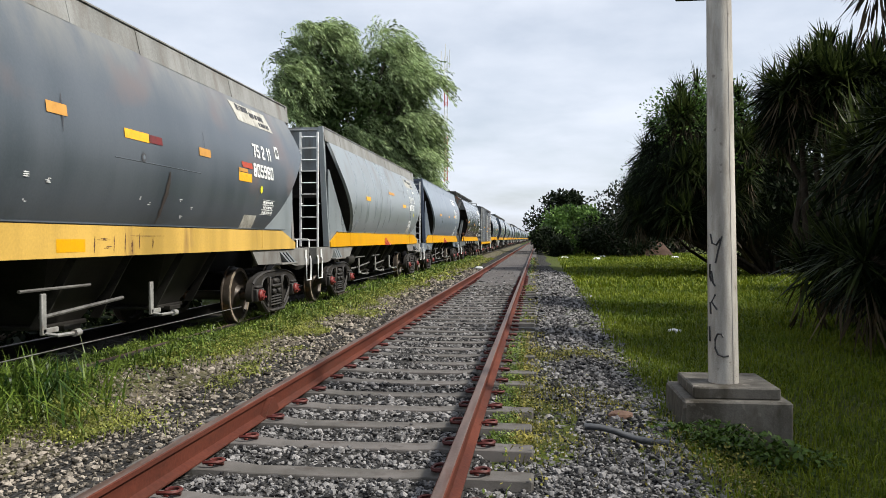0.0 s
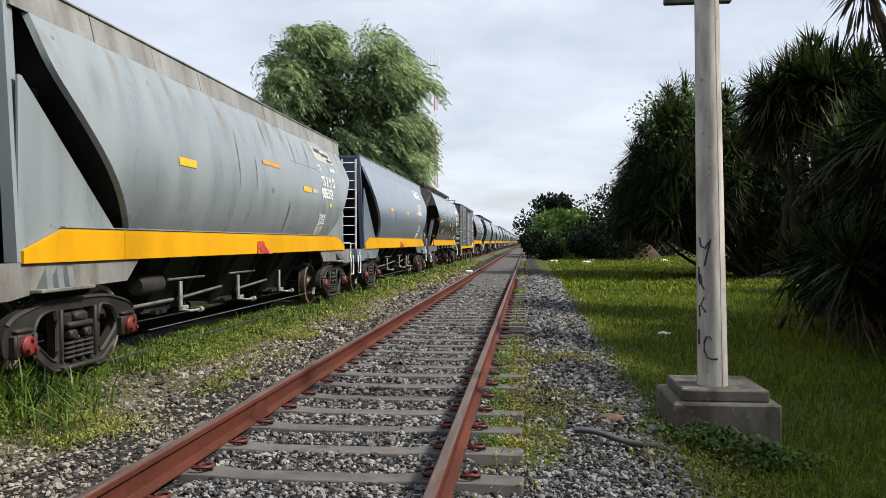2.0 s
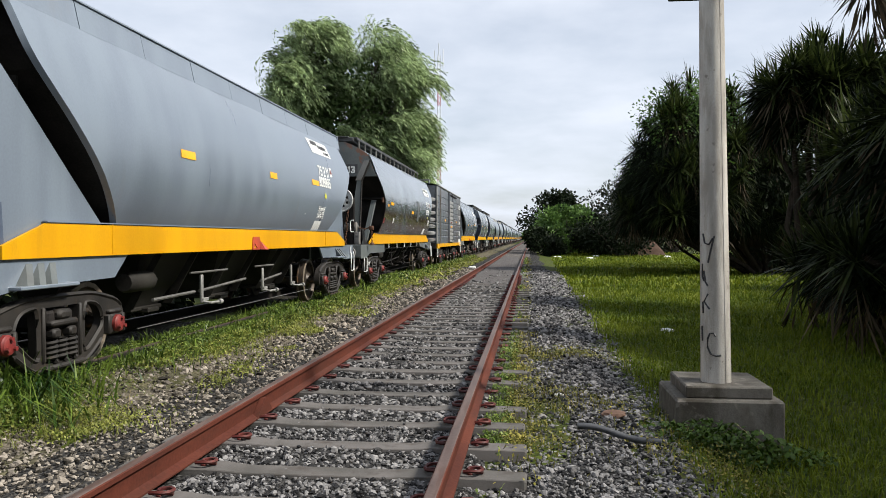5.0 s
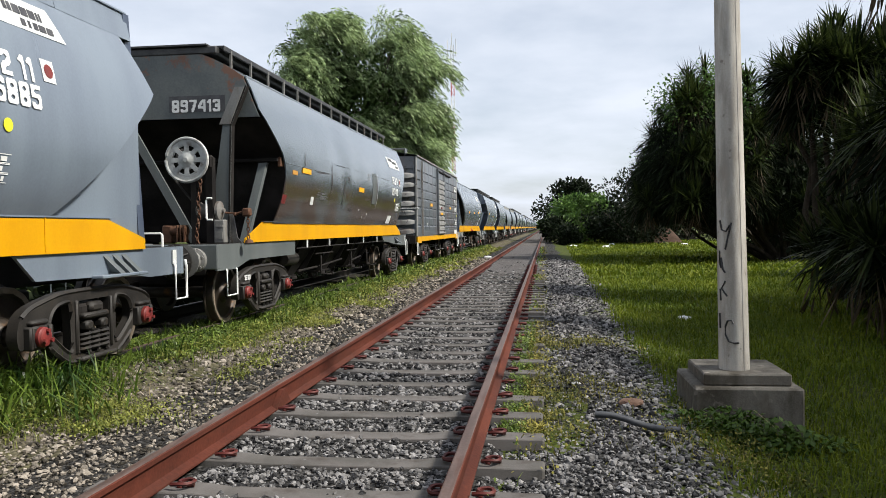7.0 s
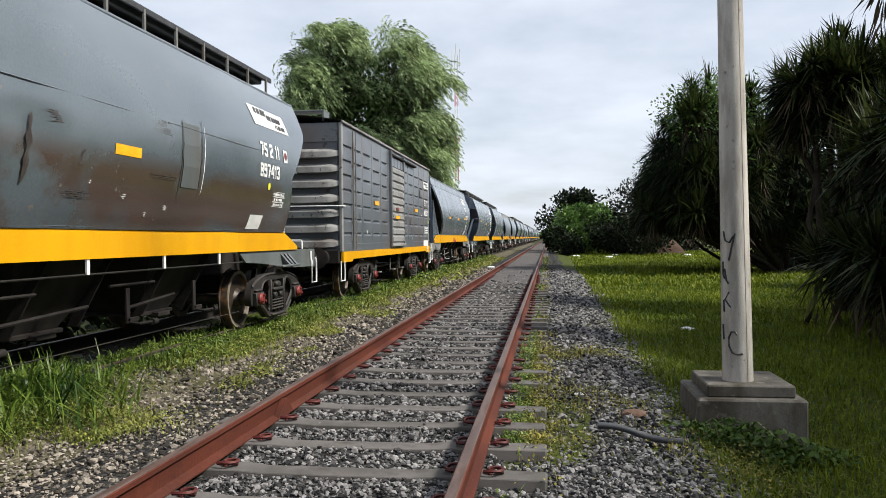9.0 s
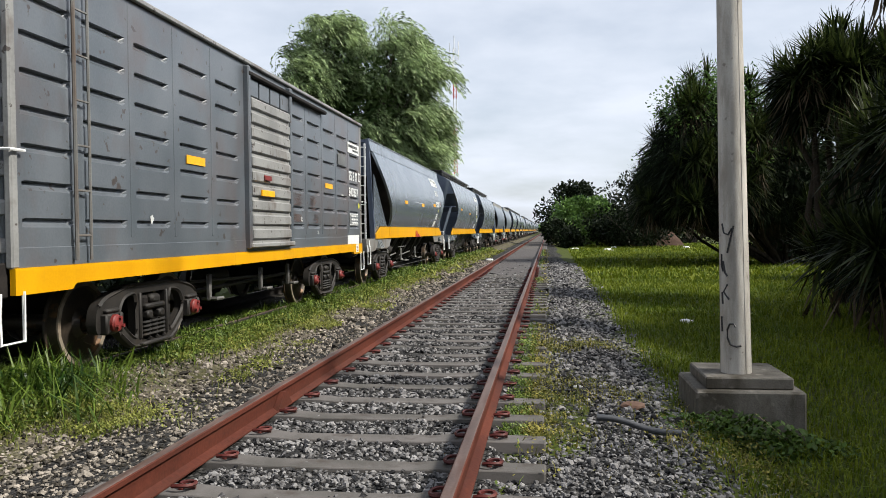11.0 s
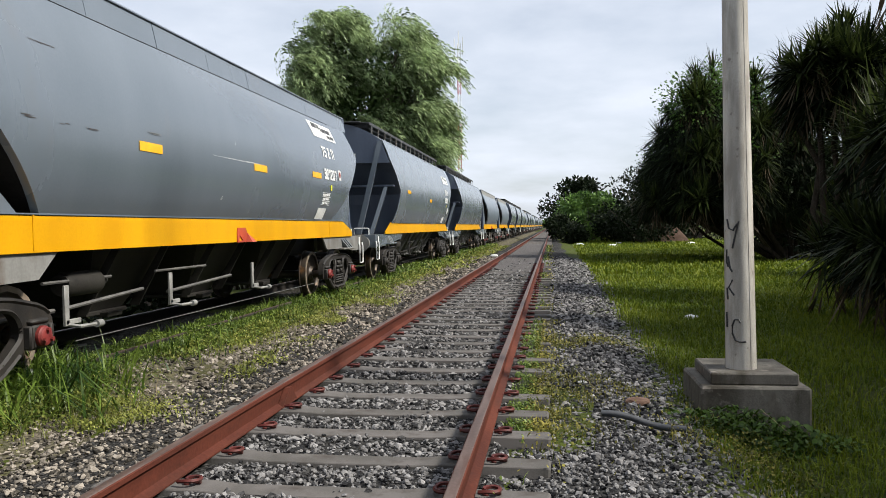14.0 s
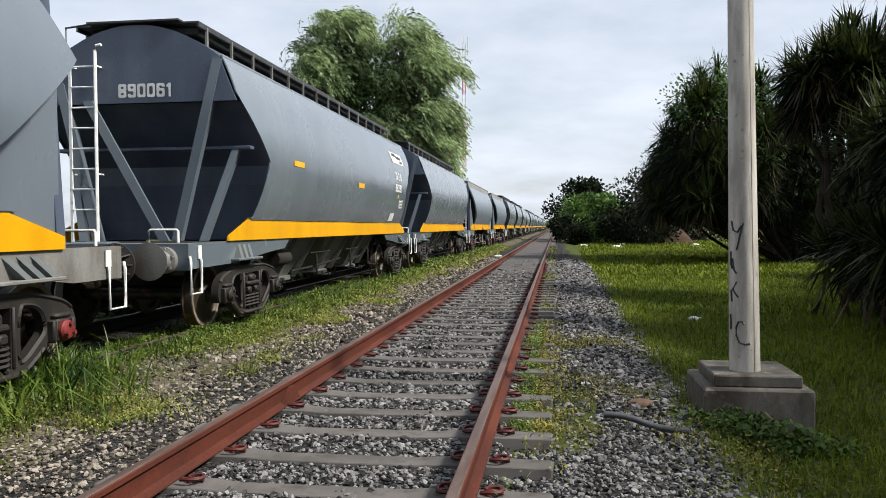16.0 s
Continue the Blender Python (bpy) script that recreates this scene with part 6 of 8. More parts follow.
def first_marks():
    """Patched reflectors, specks, flags and the pole's painted shadow on the first wagon's side."""
    out = [("flat", -1.33, 2.42, 0.30, 0.10, M["orange_faded"], "reflector", "torn orange reflector"), ("flat", 0.45, 2.36, 0.29, 0.085, M["red"], "reflector", "dull red reflector"),
           ("flat", 1.73, 2.365, 0.34, 0.10, M["orange_faded"], "reflector", "torn orange reflector"), ("flat", 3.08, 2.165, 0.50, 0.12, M["orange"], "reflector", "orange reflector"),
           ("skew", 3.17, 2.34, 0.40, 0.08, M["flap"], "reflector", "torn red reflector"), ("skew", 3.0, 2.26, 0.34, 0.05, M["orange_faded"], "reflector", "torn orange reflector"), ("disc", 0.16, 2.15, 0.05, 0.007, M["ink"], "drain_plug", "small dark plug"), ("disc", 0.16, 2.15, 0.025, 0.010, M["grey_mid"], "drain_plug", ""),
           # the smear at y 0.75 is the pole's cast shadow, painted on
           ("scratch", -1.25, 2.40, 0.03, 0.34, M["ink"], "scratch", "thin dark scratch"), ("scratch", 1.73, 2.47, 0.025, 0.30, M["ink"], "scratch", "thin dark scratch"), ("scratch", 0.75, 1.76, 0.12, 0.58, M["smear"], "stain", "dull smear: dirt runs and painted pole shadow"), ("seam", 0.6, 2.10, 2.0, 0.005, M["grey_green"], "weld_seam", "thin weld seam")]
    for y, z, w, h in ((0.42, 1.68, 0.09, 0.04), (0.20, 1.73, 0.06, 0.04), (1.14, 1.75, 0.08, 0.03), (1.27, 1.56, 0.09, 0.04), (1.49, 1.67, 0.07, 0.03), (-1.42, 1.80, 0.10, 0.05), (-1.72, 1.83, 0.09, 0.05), (-1.65, 1.62, 0.07, 0.03), (-2.9, 1.8, 0.08, 0.05)):
        out.append(("scratch", y, z, w, h, M["rung"], "paint_chip", "small pale paint chip"))
    return out


def second_marks():
    """Worn reflectors, plug, seam and specks on the dusty wagon."""
    out = [("flat", 2.76, 2.295, 0.42, 0.075, M["cream"], "reflector", "worn pale reflector"), ("disc", 0.15, 2.14, 0.045, 0.007, M["ink"], "drain_plug", "small dark plug"), ("disc", 0.15, 2.14, 0.022, 0.010, M["grey_pale"], "drain_plug", ""),
           ("seam", 2.3, 2.75, 1.8, 0.005, M["grey_pale"], "weld_seam", "thin weld seam"), 
           ("skew", 4.45, 2.84, 0.42, 0.06, M["white"], "paint_smear", "smeared white paint"), ("flat", 3.36, 2.80, 0.20, 0.13, M["rung"], "old_mark", "faint old square mark"), ("over", 3.36, 2.80, 0.15, 0.09, M["grey_pale"], "old_mark", "")]
    for y, z, w, h in ((-1.61, 1.71, 0.06, 0.035), (-1.12, 1.58, 0.06, 0.03), (-0.46, 1.69, 0.06, 0.035), (-0.14, 1.73, 0.07, 0.035), (-0.85, 1.73, 0.05, 0.025), (1.32, 1.58, 0.06, 0.03), (0.9, 1.7, 0.05, 0.02)):
        out.append(("scratch", y, z, w, h, M["smear"], "paint_chip", "small dark paint chip"))
    return out


def later_marks():
    """Thin scratches on the clean grey wagon."""
    return [("seam", -0.6, 3.325, 10.6, 0.006, M["under"], "weld_seam", "thin dark seam under the top sheet")] + [("scratch", y, z, w, h, m, "scratch", "thin scratch in the paint") for y, z, w, h, m in
            ((-4.72, 2.215, 0.34, 0.028, M["smear"]), (-4.25, 2.21, 0.20, 0.02, M["smear"]), (-3.85, 2.21, 0.25, 0.02, M["smear"]), (-0.3, 2.21, 2.0, 0.014, M["rung"]), (-4.4, 2.86, 0.4, 0.015, M["smear"]), (-0.9, 1.70, 0.06, 0.05, M["white"]), (-2.7, 2.30, 0.3, 0.025, M["stain"]))]


def build_train():
    """The wagons in order with the place of each one's middle as the clip begins."""
    pale = "pale grey grain hopper wagon with a yellow sill and dusty streaks"
    blue = "blue-grey grain hopper wagon with navy ends and a yellow sill"
    covered = "grey covered hopper wagon with navy ends and a roof running board"
    train = [
        (7.73, hopper_a(M["grey_green"], M["steel"], M["grey_pale"], M["steel"], "805960", flag=M["stain"], plate="cream", label="dark blue-grey grain hopper wagon with a faded yellow sill", sill_mat="yellow_worn",
                        places=PLACES["first"], reflect=((0.04, 2.36, 0.50), (-4.2, 2.40, 0.4)), extra=first_marks(), levers=(-3.0, -0.95, 1.1), flap_at=None, sill_marks=True)),
        (22.19, hopper_a(M["grey_pale"], M["grey_pale"], M["grey_pale"], M["steel"], "806562", flag=M["grey_pale"], plate="cream", label=pale, places=PLACES["second"],
                         # the mark at y 1.08 is the pole's cast shadow, painted on
                         reflect=((-3.10, 2.27, 0.49), (2.2, 2.295, 0.52)), stains_and_shadow=((-0.6, 2.35, 0.05, 0.5), (0.12, 3.08, 0.07, 0.46), (1.64, 2.95, 0.07, 0.62), (1.08, 1.75, 0.10, 0.55), (-1.32, 2.5, 0.06, 0.85), (2.6, 3.0, 0.05, 0.5)), extra=second_marks() + [("flat", 0.19, 2.57, 0.88, 0.07, M["orange_faded"], "reflector", "scratched orange reflector")], levers=(-2.44, -0.37, 1.7), flap_at=0.10)),
        (36.69, hopper_a(M["grey_blue"], M["navy"], M["grey_blue"], M["grey_blue"], "806885", flag=M["red"], label=blue, places=PLACES["third"], reflect=((-2.85, 2.30, 0.40), (0.35, 2.30, 0.34), (2.88, 2.36, 0.49)),
                         strip="grey_blue", extra=[("scratch", 2.3, 1.75, 0.09, 0.035, M["rung"], "paint_chip", "small pale paint chip")])),
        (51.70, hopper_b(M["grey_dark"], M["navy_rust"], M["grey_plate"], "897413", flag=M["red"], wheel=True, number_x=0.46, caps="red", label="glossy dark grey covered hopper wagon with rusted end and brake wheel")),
        (66.45, boxcar()),
        (80.50, hopper_a(M["grey_new"], M["navy"], M["grey_new"], M["steel"], "901207", half=6.16, flag=M["red"], places=PLACES["later"], strip="grey_new", reflect=((-2.80, 2.15, 0.47), (0.31, 2.16, 0.50), (3.04, 2.235, 0.52)), extra=later_marks(),
                         label="clean grey grain hopper wagon with navy ends and a yellow sill", levers=(-3.69, -1.65, 0.95))),
        (96.30, hopper_b(M["grey_mid"], M["navy"], M["grey_new"], "890061", label=covered)),
    ]
    # the rest of the train repeats two kinds of wagon
    first = hopper_b(M["grey_mid"], M["navy"], M["grey_new"], "890061", spin=True, numbered=False, label=covered)
    train.append((111.3, first))
    s = 111.3
    plain = hopper_a(M["grey_blue"], M["navy"], M["grey_blue"], M["grey_blue"], "806885", numbered=False, spin=False, label=blue)
    s += 15.1
    train.append((s, plain))
    for k in range(20):
        s += 15.0
        train.append((s, copy_thing(first if k % 4 else plain, Matrix())))
    return train


TRAIN = build_train()


def motions():
    """The whole train rolls towards the camera, and its wheels turn."""
    times = [0.5 * k for k in range(33)]
    for s, wagon in TRAIN:
        walk(wagon, [(t, pose(TRAIN_X, s - travel(t), RAIL_TOP)) for t in times])
    for w, y in SPIN:
        walk(w, [(0.1 * k, pose(0, y, WHEEL_R, math.degrees(travel(0.1 * k) / WHEEL_R))) for k in range(161)])


# ---------------------------------------------------------------- the pole and things by the line
def build_pole():
    pole = tagged(new("concrete_pole"), "tapered pale concrete pole with black spray-painted letters on a block", "utility pole")
    gz = -0.46
    # the stepped footing
    bx, by = 3.13, 7.60
    part("footing", Shape().box((bx, by + 0.12, (gz + 0.045) / 2 - 0.1), (0.93, 0.98, 0.045 - gz + 0.2), 0.018), M["plinth"], pole, "square stained concrete footing block")
    part("upper_step", Shape().box((bx + 0.01, by + 0.13, 0.098), (0.75, 0.82, 0.105), 0.012), M["plinth"], pole)
    lean = Vector((-0.055, 0.0, 3.43))
    base, top = Vector((3.09, 7.62, 0.15)), Vector((3.09, 7.62, 0.15)) + lean / 3.43 * 7.65
    rows, n = [], 26
    for i in range(n):
        t = i / (n - 1)
        c = base.lerp(top, t)
        r = 0.136 - 0.058 * t
        rows.append([(c.x + r * math.cos(a), c.y + r * math.sin(a), c.z) for a in (2 * math.pi * k / 32 for k in range(33))])
    part("shaft", Shape().grid(rows), M["pole"], pole, smooth=60)
    part("seam", Shape().tube([base + Vector((0.062, -0.122, 0.0)), top + Vector((0.04, -0.066, 0.0))], 0.003, 5), M["pole"], pole, "thin casting seam")
    part("cross_arm", Shape().box((2.985, 7.80, 3.775), (0.62, 0.07, 0.10), 0.01), M["metal_dark"], pole, "short dark steel cross arm")
    # spray-painted strokes that follow the round shaft
    def stroke(points, w=0.011):
        sh, row = Shape(), []
        for u, z in points:
            z = 1.06 * z + 0.085
            u *= 0.92
            t = (z - base.z) / (top.z - base.z)
            c, r = base.lerp(top, t), 0.136 - 0.058 * t + 0.003
            a = -math.pi / 2 - 0.17 + u / r
            row.append((c.x + r * math.cos(a), c.y + r * math.sin(a), z))
        sh.tube(row, w * 0.8, 6)
        return sh
    marks = {
        "Y": [[(-0.125, 1.35), (-0.105, 1.27), (-0.06, 1.255), (-0.02, 1.31)], [(-0.005, 1.33), (-0.04, 1.21), (-0.07, 1.10)]],
        "L": [[(-0.14, 1.09), (-0.14, 0.98), (-0.12, 0.94)], [(-0.12, 1.03), (-0.10, 0.93), (-0.075, 0.90)]],
        "K": [[(-0.075, 0.83), (-0.12, 0.765), (-0.06, 0.70)], [(-0.14, 0.76), (-0.135, 0.66)]],
        "C": [[(-0.005, 0.465), (-0.02, 0.495), (-0.06, 0.49), (-0.085, 0.44), (-0.085, 0.37), (-0.055, 0.315), (0.0, 0.30), (0.045, 0.305)], [(-0.155, 0.55), (-0.15, 0.42)]],
    }
    for strokes in marks.values():
        sh = Shape()
        for s in strokes:
            q = stroke(s)
            sh.add(q.v, q.f)
        part("painted_letter", sh, M["paint_black"], pole, "black spray-painted letter", smooth=60)


build_pole()


def build_bits():
    """The hose, litter and broken brick that lie by the track."""
    rows = [(1.74 + 0.62 * t, 6.21 - 0.09 * t + 0.03 * math.sin(3 * t), 0.03 - 0.10 * t + 0.015 * math.sin(7 * t)) for t in (k / 12 for k in range(13))]
    tagged(part("hose", Shape().tube(rows, 0.025, 10), M["tube"], smooth=60), "length of dark rubber hose lying on the ballast", "hose")
    rng = random.Random(8)
    for x, y, s, name, mat, label in ((3.93, 15.3, 0.13, "litter", "litter", "crumpled white plastic litter in the grass"), (1.66, 7.95, 0.045, "pale_stone", "litter", "pale stone lying on the ballast"),
                                      (2.12, 7.15, 0.10, "broken_brick", "brickred", "worn brick fragment half sunk in the ballast"), (0.05, 4.06, 0.035, "brick_chip", "brickred", "small chip of orange brick"),
                                      (3.7, 69.0, 0.4, "litter", "litter", "pale litter in the grass"), (6.2, 65.0, 0.4, "litter", "litter", "pale litter in the grass"), (7.3, 73.0, 0.38, "litter", "litter", "pale litter in the grass"),
                                      (13.2, 71.0, 0.4, "litter", "litter", "pale litter in the grass"), (-1.5, 40.0, 0.2, "litter", "litter", "pale litter beside the track")):
        bm = bmesh.new()
        bmesh.ops.create_icosphere(bm, subdivisions=2, radius=s)
        for v in bm.verts:
            v.co *= 1 + 0.35 * noise.noise(v.co / s * 1.3 + Vector((x, y, 0)))
            v.co.z *= 0.4
        me = bpy.data.meshes.new(name)
        bm.to_mesh(me)
        bm.free()
        ob = part(name, me, M[mat], at=pose(x, y, max(ground_z(x, y), bed_z(x, y) if x < 2.9 else -1) + s * 0.25, 0, 0, rng.uniform(0, 180)))
        tagged(ob, label, name.replace("_", " "))


build_bits()


# ---------------------------------------------------------------- stones, grass and weeds
def numpy_mesh(name, verts, faces, mat, smooth=False):
    """A mesh from arrays: verts (n, 3), faces (m, 3 or 4)."""
    me = bpy.data.meshes.new(name)
    k = faces.shape[1]
    me.vertices.add(len(verts)); me.loops.add(faces.size); me.polygons.add(len(faces))
    me.vertices.foreach_set("co", verts.astype(np.float32).ravel())
    me.loops.foreach_set("vertex_index", faces.astype(np.int32).ravel())
    me.polygons.foreach_set("loop_start", np.arange(0, faces.size, k, dtype=np.int32))
    me.polygons.foreach_set("loop_total", np.full(len(faces), k, dtype=np.int32))
    me.polygons.foreach_set("use_smooth", np.full(len(faces), smooth))
    me.update(calc_edges=True)
    me.materials.append(mat)
    return me


def spread(rng, n, x0, x1, y0, y1, keep):
    """n random places in a rectangle, thinned by keep(x, y) from 0 to 1."""
    x, y, q = rng.uniform(x0, x1, n), rng.uniform(y0, y1, n), rng.uniform(0, 1, n)
    m = np.array([keep(a, b) > c for a, b, c in zip(x, y, q)], bool)
    return x[m], y[m]


def stones(rng, x, y, z, size, block=True):
    """Angular stones turned every way: many-sided lumps, or octahedra where they lie further off."""
    n = len(x)
    if block:
        ring = [(math.cos(a), math.sin(a)) for a in (math.pi / 4 * k for k in range(8))]
        corner = np.array([(0, 0, 1.0)] + [(0.84 * ring[k][0], 0.84 * ring[k][1], 0.42 if k % 2 == 0 else -0.42) for k in range(8)] + [(0, 0, -1.0)]) * 0.66
        face = []
        for k in range(4):
            u, u2, d, d2 = 1 + 2 * k, 1 + (2 * k + 2) % 8, 2 + 2 * k, 2 + (2 * k + 2) % 8
            face += [(0, u, u2), (u, d, u2), (u2, d, d2), (9, d2, d)]
        face = np.array(face)
    else:
        corner = np.array([(1, 0, 0), (-1, 0, 0), (0, 1, 0), (0, -1, 0), (0, 0, 1), (0, 0, -1)], float) * 0.72
        face = np.array([(0, 2, 4), (2, 1, 4), (1, 3, 4), (3, 0, 4), (2, 0, 5), (1, 2, 5), (3, 1, 5), (0, 3, 5)])
    m = len(corner)
    pts = corner[None] * rng.uniform(0.60, 1.25, (n, 1, 3)) + rng.uniform(-0.17, 0.17, (n, m, 3))
    q = rng.normal(size=(n, 4)); q /= np.linalg.norm(q, axis=1)[:, None]
    w, a, b, c = q.T
    R = np.stack([1 - 2 * (b * b + c * c), 2 * (a * b - c * w), 2 * (a * c + b * w), 2 * (a * b + c * w), 1 - 2 * (a * a + c * c), 2 * (b * c - a * w),
                  2 * (a * c - b * w), 2 * (b * c + a * w), 1 - 2 * (a * a + b * b)], 1).reshape(n, 3, 3)
    pts = np.einsum("nij,nkj->nki", R, pts) * size[:, None, None]
    pts[..., 2] *= 0.8
    pts += np.stack([x, y, z], 1)[:, None]
    return pts.reshape(-1, 3), (face[None] + m * np.arange(n)[:, None, None]).reshape(-1, face.shape[1])


def patch(x, y, k, s=1.0):
    return noise.noise(Vector((x * s, y * s, k)))


def weed_cover(x, y):
    """How thickly weeds cover the ground beside the rails."""
    c = 0.0
    if x < -1.15:
        near = smoothstep(-2.30, -2.85, x) * (0.75 + 0.25 * smoothstep(-0.3, 0.2, patch(x, y, 73, 2.3)))
        mixed = smoothstep(-1.55, -2.05, x) * smoothstep(0.0, 0.40, patch(x, y * 0.7, 7, 0.85) + 0.06) * smoothstep(-0.35, 0.25, patch(x, y, 71, 3.1)) * 0.8
        c = max(near, mixed)
        bare = math.exp(-(((x + 2.75) / 0.5) ** 2 + ((y - 7.5) / 0.8) ** 2)) + math.exp(-(((x + 2.3) / 0.4) ** 2 + ((y - 8.6) / 0.7) ** 2))     # bare stones
        c *= max(0.05, 1 - 1.1 * bare)
        c = max(c, 0.95 * math.exp(-(((x + 2.45) / 0.5) ** 2 + ((y - 6.15) / 0.42) ** 2)))
        c *= smoothstep(4.9, 5.6, y + 0.5 * (-2.2 - x))
    elif x > 1.0:
        c = 0.85 * math.exp(-((x - 1.14) / 0.24) ** 2) * smoothstep(-0.15, 0.25, patch(x, y, 11, 0.7) + 0.25 * math.exp(-((y - 6.8) / 1.6) ** 2)) * (0.35 + 0.65 * smoothstep(14, 9, y))
        c += 0.8 * math.exp(-(((x - 1.65) / 0.5) ** 2 + ((y - 7.6) / 0.45) ** 2)) * (0.5 + patch(x, y, 17, 1.8)) + 0.9 * math.exp(-(((x - 1.75) / 0.55) ** 2 + ((y - 10.6) / 0.35) ** 2))
        c += 0.75 * math.exp(-(((x - 1.30) / 0.36) ** 2 + ((y - 7.0) / 1.5) ** 2)) * smoothstep(-0.35, 0.15, patch(x, y, 19, 2.6))
        c += 0.28 * math.exp(-(((x - 2.5) / 0.4) ** 2 + ((y - 5.9) / 0.6) ** 2))
        c += 0.30 * smoothstep(2.35, 2.9, x) * smoothstep(9, 6, y)
        c += 0.2 * math.exp(-(((x - 1.9) / 0.6) ** 2 + ((y - 4.7) / 0.4) ** 2)) * smoothstep(0.0, 0.4, patch(x, y, 13, 1.5))
        c *= (0.35 + 0.65 * smoothstep(-0.25, 0.25, patch(x, y, 23, 4.0))) * (1 - 0.4 * smoothstep(1.25, 1.5, x)) * (0.3 + 0.7 * smoothstep(5.4, 6.0, y))
    if 0.9 < x < 1.37 and abs(((y - FIRST) / PITCH + 0.5) % 1 - 0.5) * PITCH < 0.13:
        c *= 0.12 if y < 7 else 0.6      # sleeper ends stay clear
    return min(max(c, 0), 1)


def build_stones():
    rng = np.random.default_rng(3)
    def keep(x, y):
        clear = 0.104 if y < 7 else 0.110 if y < 12 else 0.125 if y < 20 else 0.15
        if abs(abs(x) - GAUGE / 2) < 0.075:
            return 0
        phase = ((y - FIRST) / PITCH + 0.5) % 1 - 0.5
        if abs(x) < 1.36 and abs(phase * PITCH) < clear and y < 31:
            return 0.012 if abs(x) < 1.0 else 0.10 if y < 7 else 0.55
        d = 1 - 0.72 * weed_cover(x, y)
        if x > 2.2:
            d *= 1 - smoothstep(2.5 + 0.25 * patch(0, y, 4, 0.4), 3.25, x) * 0.97
        return d
    bands = [(4.0, 6.6, 3100, 0.0245), (6.6, 12.0, 1450, 0.0315), (12.0, 20.0, 700, 0.044), (20.0, 40.0, 190, 0.068)]
    for y0, y1, dens, size in bands:
        for name, mat, x0, x1 in (("ballast_stones", M["stone"], -1.0, 3.3), ("verge_stones", M["stone_brown"], -3.6, -0.95)):
            area = (x1 - x0) * (y1 - y0)
            x, y = spread(rng, int(area * dens * (1 if x0 > -3 else 0.52)), x0, x1, y0, y1, keep)
            z = np.array([max(bed_z(a, b), verge_z(a, b) if a < 0 else ground_z(a, b) - 0.01) if a > -2.5 else verge_z(a, b) for a, b in zip(x, y)])
            z += rng.uniform(-0.044, 0.016, len(z)) - (0.012 if y0 >= 12 else 0.004 if y0 >= 7 else 0.0) * (np.abs(x) < 1.4)
            s = size * 0.98 * rng.lognormal(0, 0.32, len(x))
            v, f = stones(rng, x, y, z, s, y0 < 7)
            tagged(new(name, numpy_mesh(name, v, f, mat)), "loose crushed stones of grey ballast" if x0 > -3 else "earthy stones between the weeds", "ballast stones", kind="stuff")


build_stones()


def blades(rng, x, y, z, length, width, bend, up=0.8):
    """Curved grass blades of two joints: four corners and a tip."""
    n = len(x)
    a = rng.uniform(0, 2 * np.pi, n)
    d = np.stack([np.cos(a), np.sin(a), np.zeros(n)], 1)
    s = np.stack([-np.sin(a), np.cos(a), np.zeros(n)], 1)
    lean = rng.uniform(0.1, 1.0, n)[:, None] * bend
    base = np.stack([x, y, z], 1)
    L, W = length[:, None], width[:, None]
    zup = np.array([[0, 0, 1.0]])
    mid = base + d * L * 0.30 * lean + zup * L * 0.58 * up
    tip = base + d * L * 0.85 * lean + zup * L * (up - 0.35 * lean * lean)
    v = np.stack([base - s * W / 2, base + s * W / 2, mid - s * W * 0.38, mid + s * W * 0.38, tip - s * W * 0.06, tip + s * W * 0.06], 1).reshape(-1, 3)
    q = np.array([(0, 1, 3, 2), (2, 3, 5, 4)])
    return v, (q[None] + 6 * np.arange(n)[:, None, None]).reshape(-1, 4)


def leaflets(rng, x, y, z, size, tilt=0.7):
    """Small folded leaves lying about as low weeds."""
    n = len(x)
    a, t = rng.uniform(0, 2 * np.pi, n), rng.normal(0, tilt, n)
    d = np.stack([np.cos(a), np.sin(a), np.tan(np.clip(t, -1.1, 1.1))], 1); d /= np.linalg.norm(d, axis=1)[:, None]
    s = np.stack([-np.sin(a), np.cos(a), rng.normal(0, 0.35, n)], 1)
    c, S = np.stack([x, y, z], 1), size[:, None]
    v = np.stack([c - d * S * 0.55, c + s * S * 0.34, c + d * S * 0.55, c - s * S * 0.34], 1).reshape(-1, 3)
    return v, np.arange(4 * n).reshape(-1, 4)


